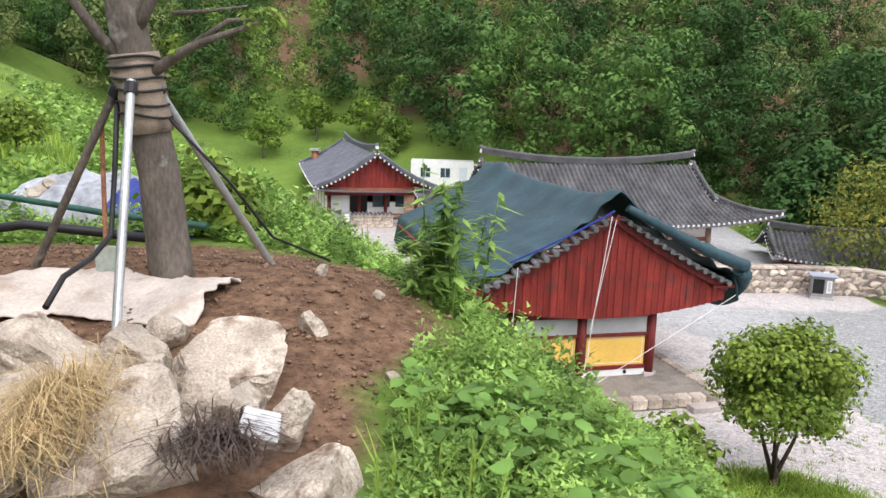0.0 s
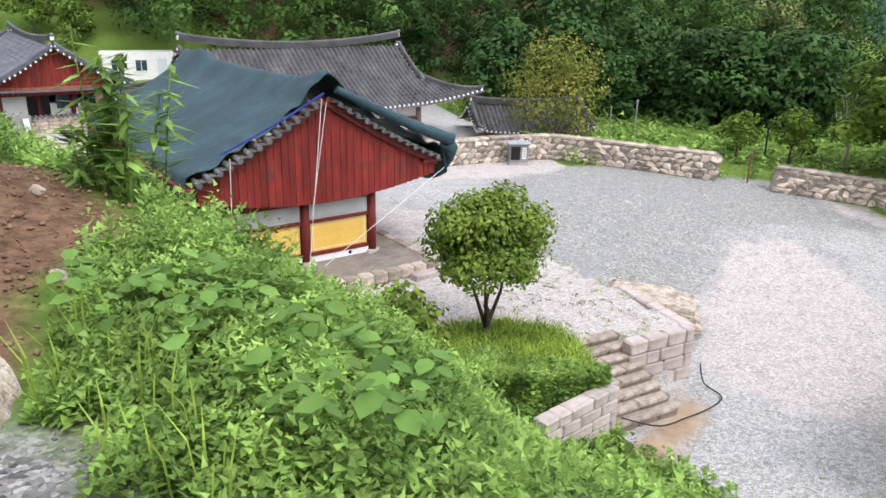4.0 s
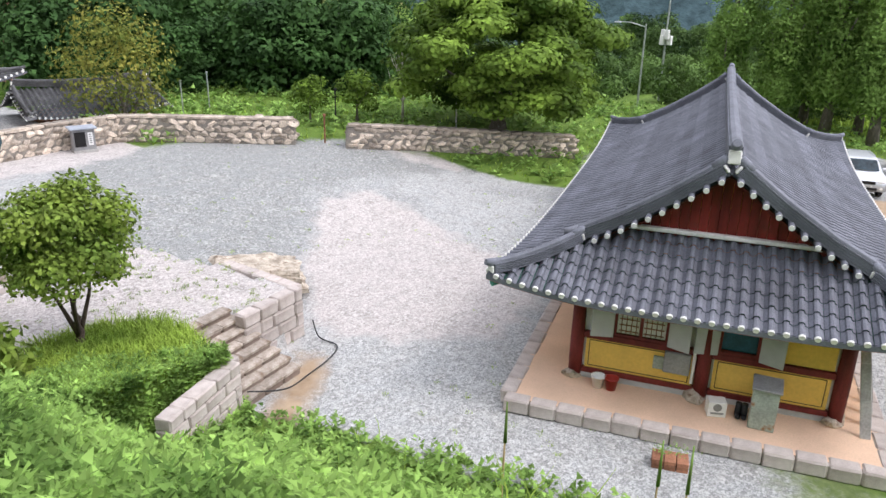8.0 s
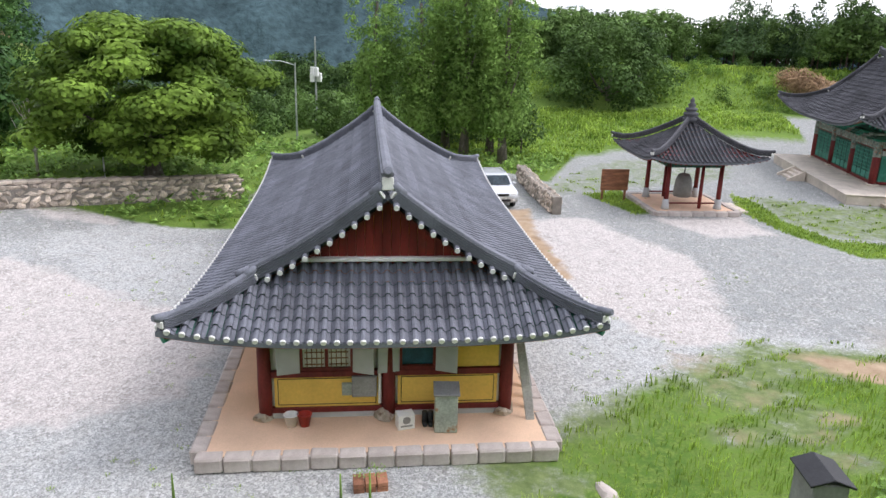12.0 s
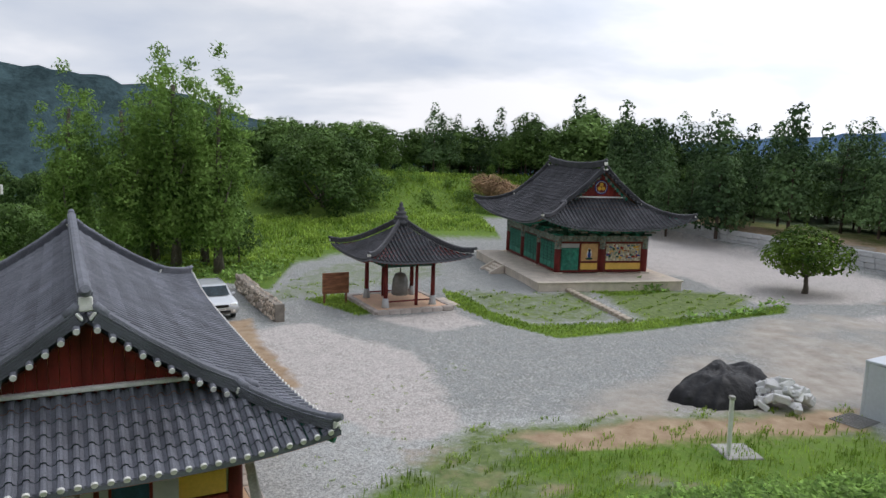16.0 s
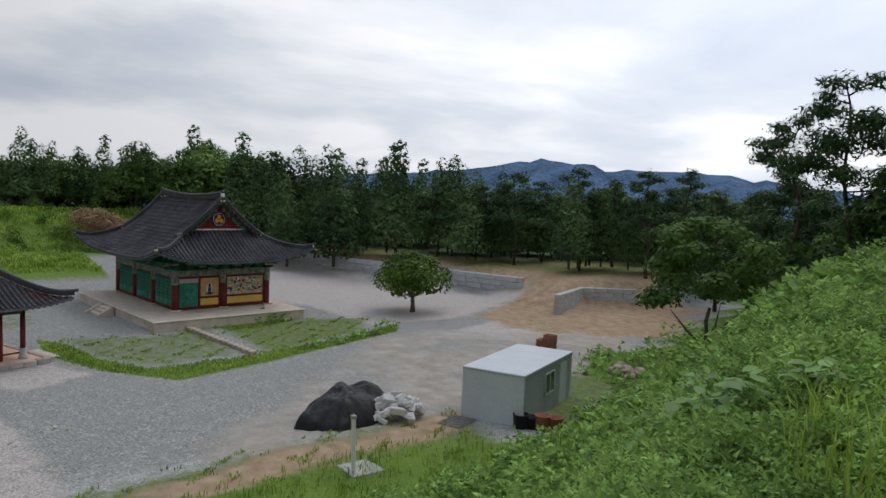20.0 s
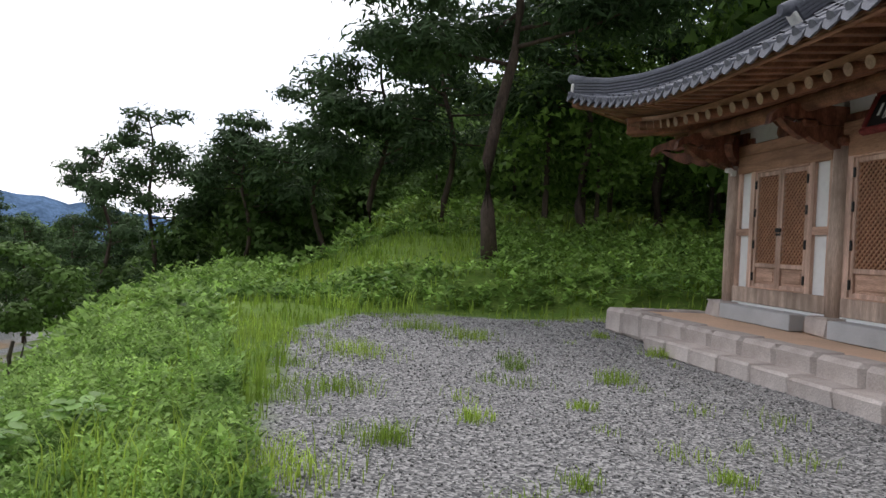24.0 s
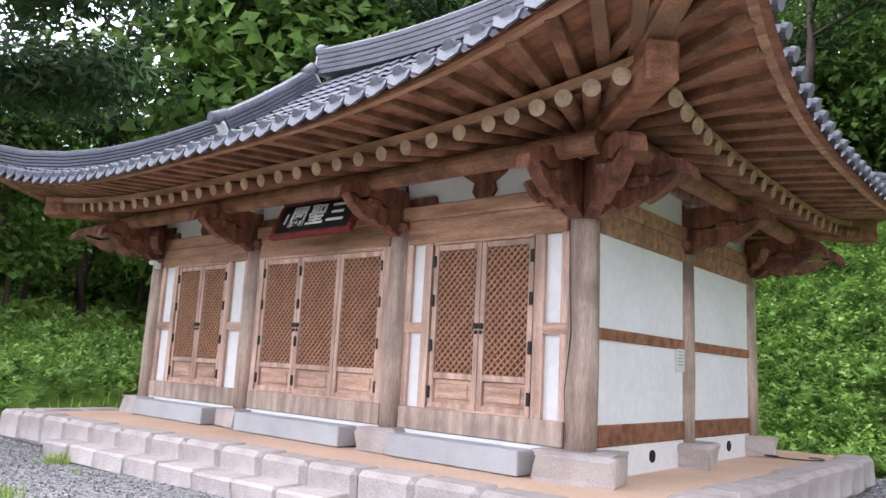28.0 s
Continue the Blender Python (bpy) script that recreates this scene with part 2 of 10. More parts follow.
M = {
    "tile": mat("roof_tile", (0.135, 0.142, 0.168), 0.62, 1.2, 0.22, 25, 0.35, 40, island=0.12, rand=0.10, spec=0.4),
    "tile_old": mat("old_roof_tile", (0.115, 0.115, 0.118), 0.75, 0.8, 0.30, 14, 0.3, 30, island=0.22, rand=0.15),
    "tile_dark": mat("dark_roof_tile", (0.078, 0.078, 0.088), 0.7, 0.8, 0.30, 14, 0.3, 30, island=0.2, rand=0.12),
    "lime": mat("white_lime", (0.78, 0.77, 0.74), 0.9, 6, 0.10, 40, 0.2),
    "red": mat("red_painted_wood", (0.215, 0.026, 0.020), 0.62, 1.4, 0.30, 18, 0.3, 24, stretch=(3, 3, 0.5), spot=(0.10, 0.035, 0.028), rand=0.22, spots=(0.56, 0.78, 1.6)),
    "dark_red": mat("dark_red_wood", (0.150, 0.022, 0.020), 0.55, 2, 0.25, 20, 0.2, 24, stretch=(3, 3, 0.6), rand=0.1),
    "yellow": mat("yellow_plaster", (0.80, 0.52, 0.12), 0.85, 1.2, 0.08, 12, 0.15, 50),
    "white": mat("white_plaster", (0.80, 0.80, 0.79), 0.9, 1.0, 0.05, 9, 0.12, 30),
    "wood": mat("fresh_pine_wood", (0.47, 0.285, 0.20), 0.65, 1.6, 0.30, 22, 0.25, 30, tint=(0.54, 0.35, 0.26), stretch=(0.7, 6, 6), rand=0.12, spot=(0.26, 0.165, 0.105), spots=(0.55, 0.8, 1.1)),
    "wood_v": mat("upright_pine_wood", (0.54, 0.35, 0.265), 0.65, 1.6, 0.26, 22, 0.25, 30, tint=(0.60, 0.42, 0.33), stretch=(6, 6, 0.7), rand=0.10, spot=(0.27, 0.19, 0.14), spots=(0.5, 0.8, 1.0)),
    "column": mat("weathered_pine_column", (0.42, 0.305, 0.24), 0.7, 1.8, 0.26, 20, 0.35, 22, tint=(0.48, 0.37, 0.30), stretch=(5, 5, 0.5), rand=0.08, spot=(0.20, 0.15, 0.115), spots=(0.5, 0.75, 1.3)),
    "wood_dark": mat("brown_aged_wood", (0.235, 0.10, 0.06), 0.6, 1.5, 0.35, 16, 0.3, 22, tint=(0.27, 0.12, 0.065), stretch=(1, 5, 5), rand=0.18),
    "lattice": mat("lattice_wood", (0.43, 0.235, 0.14), 0.6, 4, 0.15, 30, 0.1, 40),
    "beam": mat("brown_pine_beam", (0.36, 0.195, 0.115), 0.65, 1.6, 0.28, 22, 0.25, 30, tint=(0.42, 0.24, 0.15), stretch=(0.7, 6, 6), rand=0.12, spot=(0.20, 0.11, 0.065), spots=(0.55, 0.8, 1.1)),
    "end_grain": mat("pale_end_grain", (0.44, 0.31, 0.21), 0.75, 9, 0.2, 40, 0.2, 60, rand=0.15),
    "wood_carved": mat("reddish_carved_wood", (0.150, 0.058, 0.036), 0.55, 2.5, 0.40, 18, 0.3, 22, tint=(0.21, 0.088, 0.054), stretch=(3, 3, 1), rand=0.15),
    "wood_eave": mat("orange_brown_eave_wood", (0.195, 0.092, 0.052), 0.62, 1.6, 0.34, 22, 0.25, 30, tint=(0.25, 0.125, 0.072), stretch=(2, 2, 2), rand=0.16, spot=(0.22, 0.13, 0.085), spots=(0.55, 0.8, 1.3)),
    "screen": mat("brown_door_screen", (0.175, 0.072, 0.042), 0.8, 3, 0.12, 60, 0.1, 80),
    "granite": mat("pinkish_granite", (0.45, 0.385, 0.35), 0.85, 2.2, 0.16, 55, 0.45, 45, tint=(0.50, 0.45, 0.42), rand=0.10),
    "granite_grey": mat("grey_granite", (0.47, 0.48, 0.49), 0.8, 2, 0.10, 70, 0.3, 60, rand=0.06),
    "wallstone": mat("mixed_field_stone", (0.31, 0.265, 0.22), 0.9, 1.5, 0.30, 14, 0.5, 12, tint=(0.42, 0.355, 0.29), island=0.28, rand=0.32),
    "mortar": mat("dark_mortar", (0.24, 0.215, 0.185), 0.95, 2, 0.25, 20, 0.4, 20),
    "boulder": mat("tan_granite_boulder", (0.40, 0.335, 0.26), 0.92, 2.6, 0.30, 80, 1.0, 34, tint=(0.52, 0.46, 0.38), rand=0.12, spot=(0.185, 0.125, 0.085), spots=(0.52, 0.70, 6.0), dist=0.03),
    "floor_clay": mat("pale_clay_floor", (0.70, 0.49, 0.345), 0.9, 0.8, 0.10, 30, 0.2, 60),
    "tarp": mat("dark_green_tarp", (0.028, 0.066, 0.082), 0.55, 0.7, 0.25, 6, 0.35, 3.0, dist=0.05),
    "tarp_blue": mat("blue_tarp", (0.025, 0.045, 0.24), 0.45, 2, 0.2, 12, 0.3, 8),
    "tarp_silver": mat("silver_tarp", (0.33, 0.35, 0.38), 0.35, 2.5, 0.3, 12, 0.6, 6, dist=0.05),
    "black": mat("black_sheet", (0.012, 0.012, 0.014), 0.55, 3, 0.3, 20, 0.6, 5, dist=0.06),
    "rubber": mat("black_rubber", (0.02, 0.02, 0.022), 0.5, 3, 0.2, 20, 0.1),
    "steel": mat("galvanised_steel", (0.46, 0.48, 0.48), 0.42, 3, 0.15, 30, 0.1, metal=0.7),
    "burlap": mat("woven_burlap", (0.33, 0.265, 0.20), 0.95, 4, 0.25, 90, 0.5, 120, spot=(0.14, 0.11, 0.09), spots=(0.5, 0.7, 4.0)),
    "bark": mat("grey_bark", (0.135, 0.115, 0.095), 0.95, 3, 0.30, 22, 0.6, 18, stretch=(2, 2, 0.8), spot=(0.30, 0.29, 0.26), spots=(0.62, 0.72, 5.0), dist=0.03),
    "bark_pine": mat("pine_bark", (0.085, 0.062, 0.050), 0.95, 2, 0.35, 14, 0.7, 10, stretch=(2, 2, 0.6), dist=0.04),
    "leaf_weed": mat("weed_leaves", (0.135, 0.265, 0.053), 0.6, 1.6, 0.36, 6, 0.0, tint=(0.265, 0.405, 0.10), island=0.34, translucent=0.28, spec=0.10),
    "leaf_broad": mat("broad_weed_leaves", (0.125, 0.26, 0.055), 0.45, 0.9, 0.22, 6, 0.0, tint=(0.18, 0.32, 0.07), island=0.28, translucent=0.28, spec=0.2),
    "leaf_grass": mat("grass_blades", (0.19, 0.325, 0.045), 0.6, 0.5, 0.28, 3, 0.0, tint=(0.31, 0.42, 0.075), island=0.3, translucent=0.32, spec=0.08),
    "leaf_shrub": mat("shrub_leaves", (0.13, 0.225, 0.04), 0.45, 1.0, 0.2, 5, 0.0, tint=(0.21, 0.28, 0.05), island=0.45, translucent=0.3, spec=0.08),
    "leaf_forest": mat("forest_leaves", (0.056, 0.115, 0.034), 0.6, 0.12, 0.45, 0.6, 0.0, tint=(0.12, 0.195, 0.052), island=0.28, translucent=0.2, spec=0.08),
    "leaf_north": mat("dark_forest_leaves", (0.030, 0.072, 0.020), 0.6, 0.3, 0.30, 0.9, 0.0, tint=(0.052, 0.110, 0.030), island=0.25, translucent=0.10, spec=0.08),
    "leaf_mid": mat("fresh_forest_leaves", (0.060, 0.125, 0.030), 0.6, 0.3, 0.30, 0.9, 0.0, tint=(0.095, 0.175, 0.042), island=0.25, translucent=0.12, spec=0.08),
    "leaf_chestnut": mat("chestnut_leaves_in_bloom", (0.085, 0.135, 0.034), 0.6, 0.5, 0.30, 1.4, 0.0, tint=(0.185, 0.215, 0.080), island=0.28, translucent=0.12, spec=0.08),
    "leaf_hill": mat("hill_leaves", (0.070, 0.145, 0.034), 0.6, 0.14, 0.5, 0.8, 0.0, tint=(0.15, 0.25, 0.052), island=0.30, translucent=0.28, spec=0.08),
    "platform_pale": mat("pale_platform_stone", (0.62, 0.545, 0.465), 0.9, 1.5, 0.12, 30, 0.3, 40),
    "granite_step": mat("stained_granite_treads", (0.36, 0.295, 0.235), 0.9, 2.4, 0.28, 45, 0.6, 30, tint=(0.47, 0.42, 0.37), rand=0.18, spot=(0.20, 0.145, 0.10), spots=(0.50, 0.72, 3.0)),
    # riser stone: shade below each tread put into the colour, with brown stains
    "granite_shaded": mat("shaded_stained_riser_granite", (0.225, 0.175, 0.145), 0.88, 2.2, 0.25, 45, 0.5, 30, rand=0.14),
    "leaf_bright": mat("bright_tree_leaves", (0.048, 0.105, 0.016), 0.55, 0.35, 0.40, 2, 0.0, tint=(0.155, 0.24, 0.036), island=0.28, translucent=0.22, spec=0.08),
    "leaf_ginkgo": mat("light_green_leaves", (0.145, 0.265, 0.056), 0.55, 0.3, 0.28, 2, 0.0, tint=(0.225, 0.345, 0.085), island=0.3, translucent=0.3, spec=0.08),
    "leaf_bamboo": mat("bamboo_leaves", (0.105, 0.20, 0.040), 0.55, 0.2, 0.35, 1.5, 0.0, tint=(0.19, 0.29, 0.065), island=0.3, translucent=0.28, spec=0.08),
    "leaf_autumn": mat("yellowing_leaves", (0.15, 0.22, 0.045), 0.6, 0.4, 0.25, 2, 0.0, tint=(0.25, 0.23, 0.05), island=0.35, translucent=0.3, spec=0.08),
    "needle": mat("pine_needles", (0.042, 0.080, 0.034), 0.65, 0.4, 0.35, 2, 0.0, tint=(0.072, 0.118, 0.05), island=0.35, translucent=0.15, spec=0.08),
    "needle_dark": mat("dark_wood_needles", (0.046, 0.092, 0.040), 0.65, 0.14, 0.4, 1, 0.0, tint=(0.098, 0.16, 0.062), island=0.3, translucent=0.12, spec=0.08),
    "straw": mat("dry_straw", (0.50, 0.38, 0.20), 0.8, 3, 0.25, 20, 0.0, island=0.35, translucent=0.2),
    "earth": mat("brown_earth", (0.15, 0.090, 0.058), 0.95, 2.5, 0.35, 18, 0.8, 16, tint=(0.27, 0.175, 0.115), dist=0.05),
    "glass": mat("dark_glass", (0.03, 0.06, 0.08), 0.08, 2, 0.3, 8, 0.0, spec=0.6),
    "car": mat("silver_car_paint", (0.60, 0.62, 0.64), 0.25, 1, 0.03, 40, 0.0, metal=0.35, spec=0.6),
    "cabin_white": mat("white_cabin_panel", (0.56, 0.60, 0.65), 0.45, 1, 0.05, 8, 0.05),
    "cabin_grey": mat("grey_cabin_panel", (0.33, 0.36, 0.41), 0.5, 1, 0.08, 8, 0.05),
    "green_paint": mat("green_temple_paint", (0.035, 0.21, 0.15), 0.6, 4, 0.3, 30, 0.1, rand=0.2),
    "teal_dark": mat("dark_green_paint", (0.03, 0.10, 0.075), 0.6, 3, 0.4, 14, 0.1, rand=0.3),
    "grey_metal": mat("grey_sheet_metal", (0.27, 0.27, 0.27), 0.5, 3, 0.15, 20, 0.1, metal=0.2),
    "rust_metal": mat("rusty_green_metal", (0.33, 0.37, 0.32), 0.6, 3, 0.2, 20, 0.2, spot=(0.28, 0.13, 0.05), spots=(0.58, 0.66, 3.0)),
    "plastic_red": mat("red_plastic", (0.32, 0.03, 0.02), 0.4, 3, 0.1, 20, 0.0),
    "plastic_white": mat("white_plastic", (0.75, 0.75, 0.73), 0.4, 3, 0.06, 20, 0.0),
    "terracotta": mat("terracotta", (0.34, 0.14, 0.085), 0.8, 4, 0.2, 20, 0.2, rand=0.15),
    "ink": mat("black_board", (0.012, 0.011, 0.011), 0.5, 3, 0.2, 20, 0.0),
    "paint_white": mat("white_lettering", (0.80, 0.80, 0.78), 0.6, 3, 0.05, 20, 0.0),
    "gold": mat("yellow_paint", (0.75, 0.42, 0.05), 0.5, 3, 0.1, 20, 0.0),
    "blue_paint": mat("blue_paint", (0.03, 0.07, 0.30), 0.5, 3, 0.1, 20, 0.0),
    "mural": mat("faded_mural", (0.56, 0.42, 0.24), 0.8, 5, 0.35, 14, 0.0, tint=(0.62, 0.56, 0.42), spot=(0.22, 0.30, 0.30), spots=(0.5, 0.6, 7.0)),
    "whitestone": mat("white_cut_stone", (0.62, 0.62, 0.62), 0.85, 3, 0.12, 30, 0.3, 30, rand=0.15),
    "brick": mat("red_brick", (0.33, 0.15, 0.09), 0.9, 4, 0.25, 25, 0.3, 30, rand=0.25),
    "frieze": mat("painted_frieze", (0.13, 0.17, 0.16), 0.65, 5, 0.4, 16, 0.1, tint=(0.24, 0.28, 0.25), spot=(0.30, 0.14, 0.09), spots=(0.56, 0.62, 9.0)),
    "door_teal": mat("teal_door_paint", (0.055, 0.25, 0.19), 0.6, 4, 0.25, 24, 0.1, rand=0.12),
    "net_blue": mat("blue_window_net", (0.02, 0.085, 0.14), 0.5, 3, 0.3, 30, 0.1),
    "ochre": mat("ochre_mural_ground", (0.62, 0.38, 0.17), 0.8, 3, 0.15, 14, 0.0),
    "concrete": mat("grey_concrete", (0.38, 0.37, 0.35), 0.9, 2, 0.2, 20, 0.3, 25),
}

# ---- mesh helpers ----


def part(name, bm, material, parent=None, label=""):
    """Links a bmesh as one mesh object, under a thing or a part where one is given."""
    me = bpy.data.meshes.new(name)
    bm.to_mesh(me)
    bm.free()
    me.materials.append(M[material] if isinstance(material, str) else material)
    ob = new(name, me)
    ob.parent = parent
    if label:
        ob["label"] = label
    return ob


def shared(name, me, parent, m=None, label=""):
    ob = new(name, me)
    ob.parent = parent
    if m is not None:
        ob.matrix_basis = m
    if label:
        ob["label"] = label
    return ob


def empty(name, m, label, category, group="", kind=""):
    ob = new(name)
    ob.matrix_basis = m
    return tagged(ob, label, category, group, kind)


def mesh_of(name, verts, faces, material, smooth=False):
    me = bpy.data.meshes.new(name)
    me.from_pydata([tuple(v) for v in verts], [], faces)
    me.materials.append(M[material] if isinstance(material, str) else material)
    if smooth:
        me.polygons.foreach_set("use_smooth", [True] * len(me.polygons))
    me.update()
    return me


def quads_mesh(name, v, f, material):
    """A mesh from numpy arrays: v (n, 3) and f (m, 4)."""
    me = bpy.data.meshes.new(name)
    me.vertices.add(len(v))
    me.vertices.foreach_set("co", np.ascontiguousarray(v, dtype=np.float32).ravel())
    me.loops.add(f.size)
    me.loops.foreach_set("vertex_index", np.ascontiguousarray(f, dtype=np.int32).ravel())
    me.polygons.add(len(f))
    me.polygons.foreach_set("loop_start", np.arange(0, f.size, f.shape[1], dtype=np.int32))
    me.polygons.foreach_set("loop_total", np.full(len(f), f.shape[1], dtype=np.int32))
    me.materials.append(M[material] if isinstance(material, str) else material)
    me.update(calc_edges=True)
    return me


def box(bm, c, s, m=None, bevel=0.0):
    """A box of size s round c in bm."""
    r = bmesh.ops.create_cube(bm, size=1.0, matrix=(m or Matrix()) @ Matrix.Translation(c) @ Matrix.Diagonal((*s, 1)))
    if bevel:
        vs = set(r["verts"])
        es = [e for e in bm.edges if e.verts[0] in vs and e.verts[1] in vs]
        bmesh.ops.bevel(bm, geom=es, offset=bevel, segments=1, affect="EDGES", clamp_overlap=True)
    return bm


def boxes(*items, bevel=0.0):
    bm = bmesh.new()
    for c, s in items:
        box(bm, c, s, None, bevel)
    return bm


def rod(bm, a, b, r0, r1=None, seg=10, caps=True):
    """A tapered rod from a to b."""
    a, b = Vector(a), Vector(b)
    q = (b - a).to_track_quat("Z", "Y").to_matrix().to_4x4()
    bmesh.ops.create_cone(bm, cap_ends=caps, segments=seg, radius1=r0, radius2=r0 if r1 is None else r1, depth=(b - a).length, matrix=Matrix.Translation((a + b) / 2) @ q)
    return bm


def tube(bm, pts, radii, seg=8):
    """A bent tube through pts with a radius at each."""
    rings = []
    pts = [Vector(p) for p in pts]
    for i, p in enumerate(pts):
        d = (pts[min(i + 1, len(pts) - 1)] - pts[max(i - 1, 0)]).normalized()
        q = d.to_track_quat("Z", "Y")
        rings.append([bm.verts.new(p + q @ Vector((math.cos(2 * math.pi * k / seg), math.sin(2 * math.pi * k / seg), 0)) * radii[i]) for k in range(seg)])
    for a, b in zip(rings, rings[1:]):
        for k in range(seg):
            bm.faces.new((a[k], a[(k + 1) % seg], b[(k + 1) % seg], b[k])).smooth = True
    bm.faces.new(rings[0][::-1])
    bm.faces.new(rings[-1])
    return bm


def lathe(bm, profile, seg=16, m=None):
    """Turns a profile of (radius, height) round the z axis."""
    m = m or Matrix()
    rings = [[bm.verts.new(m @ Vector((r * math.cos(2 * math.pi * k / seg), r * math.sin(2 * math.pi * k / seg), z))) for k in range(seg)] for r, z in profile]
    for a, b in zip(rings, rings[1:]):
        for k in range(seg):
            bm.faces.new((a[k], a[(k + 1) % seg], b[(k + 1) % seg], b[k])).smooth = True
    bm.faces.new(rings[0][::-1])
    bm.faces.new(rings[-1])
    return bm


def sweep(bm, pts, profile, up=(0, 0, 1)):
    """Sweeps a closed (across, up) profile along pts."""
    pts = [Vector(p) for p in pts]
    rings = []
    for i, p in enumerate(pts):
        d = (pts[min(i + 1, len(pts) - 1)] - pts[max(i - 1, 0)]).normalized()
        side = d.cross(Vector(up)).normalized()
        top = side.cross(d).normalized()
        rings.append([bm.verts.new(p + side * a + top * b) for a, b in profile])
    k = len(profile)
    for a, b in zip(rings, rings[1:]):
        for j in range(k):
            bm.faces.new((a[j], b[j], b[(j + 1) % k], a[(j + 1) % k]))
    bm.faces.new(rings[0])
    bm.faces.new(rings[-1][::-1])
    return bm


def stone_mesh(name, size, seed, material, rough=0.12, sub=2):
    """An angular stone: a cut, jittered block."""
    rng = random.Random(seed)
    bm = bmesh.new()
    bmesh.ops.create_icosphere(bm, subdivisions=sub, radius=0.62)
    off = Vector((rng.uniform(0, 50), rng.uniform(0, 50), rng.uniform(0, 50)))
    cuts = []
    for k in range(10 if sub > 3 else 8):
        n = Vector((rng.gauss(0, 1), rng.gauss(0, 1), rng.gauss(0, 1))).normalized()
        if sub > 3 and k < 6:
            # six broad broken faces
            n = Vector([(1 if k < 3 else -1) * (k % 3 == i) + rng.gauss(0, 0.30) for i in range(3)]).normalized()
            cuts.append((n, rng.uniform(0.28, 0.40)))
        else:
            cuts.append((n, rng.uniform(0.34, 0.46) if sub > 3 else rng.uniform(0.26, 0.44)))
    for v in bm.verts:
        for n, d in cuts:
            e = v.co.dot(n) - d
            if e > 0:
                v.co -= n * e
        v.co += v.co.normalized() * rough * (noise.noise(v.co * 2.3 + off) * 0.45 + noise.noise(v.co * 6 + off) * 0.35 + noise.noise(v.co * 15 + off) * 0.2)
        v.co = Vector((v.co.x * size[0], v.co.y * size[1], v.co.z * size[2]))
    me = bpy.data.meshes.new(name)
    bm.to_mesh(me)
    bm.free()
    me.materials.append(M[material])
    return me


def block_mesh(name, size, seed, material, worn=0.02):
    """A hewn block with worn, uneven edges, its base at z = 0."""
    rng = random.Random(seed)
    bm = bmesh.new()
    box(bm, (0, 0, size[2] / 2), size, None, min(size) * 0.12)
    for v in bm.verts:
        v.co += Vector((rng.uniform(-worn, worn), rng.uniform(-worn, worn), rng.uniform(-worn, worn) * 0.6))
    me = bpy.data.meshes.new(name)
    bm.to_mesh(me)
    bm.free()
    me.materials.append(M[material])
    return me
# ---- the lie of the land ----
YARD, UPPER = -8.46, -6.98
EDGE = np.array([(-44, 66), (-30, 48), (-18, 32), (-9, 20), (-4, 12), (-1.2, 7), (0.2, 4), (0.8, 2), (1.7, 0), (2.3, -2.5), (4.0, -6.5), (5.8, -11), (8.5, -17), (11, -26), (14, -40), (22, -70), (30, -110)], float)
TOE = np.array([(-34, 84), (-22, 62), (-13, 47), (-6, 33), (0.2, 22.5), (4.6, 16.6), (7, 13.6), (9.2, 12.2), (10.2, 10), (10.9, 6.7), (12.5, 2.2), (15.5, -1.0), (18.5, -2.6), (22.5, -5.5), (23.2, -10), (23.0, -16), (22.0, -22), (25, -29), (31, -40), (38, -58), (48, -80), (60, -110)], float)


def off_line(line, x, y):
    """The distance of points from a line, minus on its left (west) side."""
    best, sign = np.full(x.shape, 1e9), np.ones(x.shape)
    for a, b in zip(line, line[1:]):
        d = b - a
        t = np.clip(((x - a[0]) * d[0] + (y - a[1]) * d[1]) / (d @ d), 0, 1)
        dx, dy = x - a[0] - t * d[0], y - a[1] - t * d[1]
        r = np.hypot(dx, dy)
        near = r < best
        best = np.where(near, r, best)
        sign = np.where(near, np.sign(d[1] * dx - d[0] * dy), sign)
    return best * -sign


def step(a, b, v):
    t = np.clip((v - a) / (b - a), 0, 1)
    return t * t * (3 - 2 * t)


def inside(poly, x, y, soft=0.6):
    """1 within a polygon, 0 outside, with a soft rim."""
    p = np.array(poly, float)
    hit, rim = np.zeros(x.shape, bool), np.full(x.shape, 1e9)
    for a, b in zip(p, np.roll(p, -1, 0)):
        cross = ((a[1] > y) != (b[1] > y)) & (x < (b[0] - a[0]) * (y - a[1]) / (b[1] - a[1] + 1e-12) + a[0])
        hit ^= cross
        d = b - a
        t = np.clip(((x - a[0]) * d[0] + (y - a[1]) * d[1]) / (d @ d), 0, 1)
        rim = np.minimum(rim, np.hypot(x - a[0] - t * d[0], y - a[1] - t * d[1]))
    return step(-soft, soft, np.where(hit, rim, -rim))


UPPER_YARD = [(5, 12.6), (9.2, 12.75), (9.35, 14.9), (10.8, 15.1), (10.9, 14.6), (13.0, 15.05), (12.6, 18), (11.5, 21.8), (9.3, 27.7), (6, 60), (-40, 90), (-40, 40), (-6, 30), (0, 20)]


def lumps(x, y, s, seed=0.0):
    return np.sin(x * s + seed) * np.cos(y * s * 1.13 + seed * 1.7) + 0.5 * np.sin(x * s * 2.3 + y * s * 1.9 + seed * 2.1)


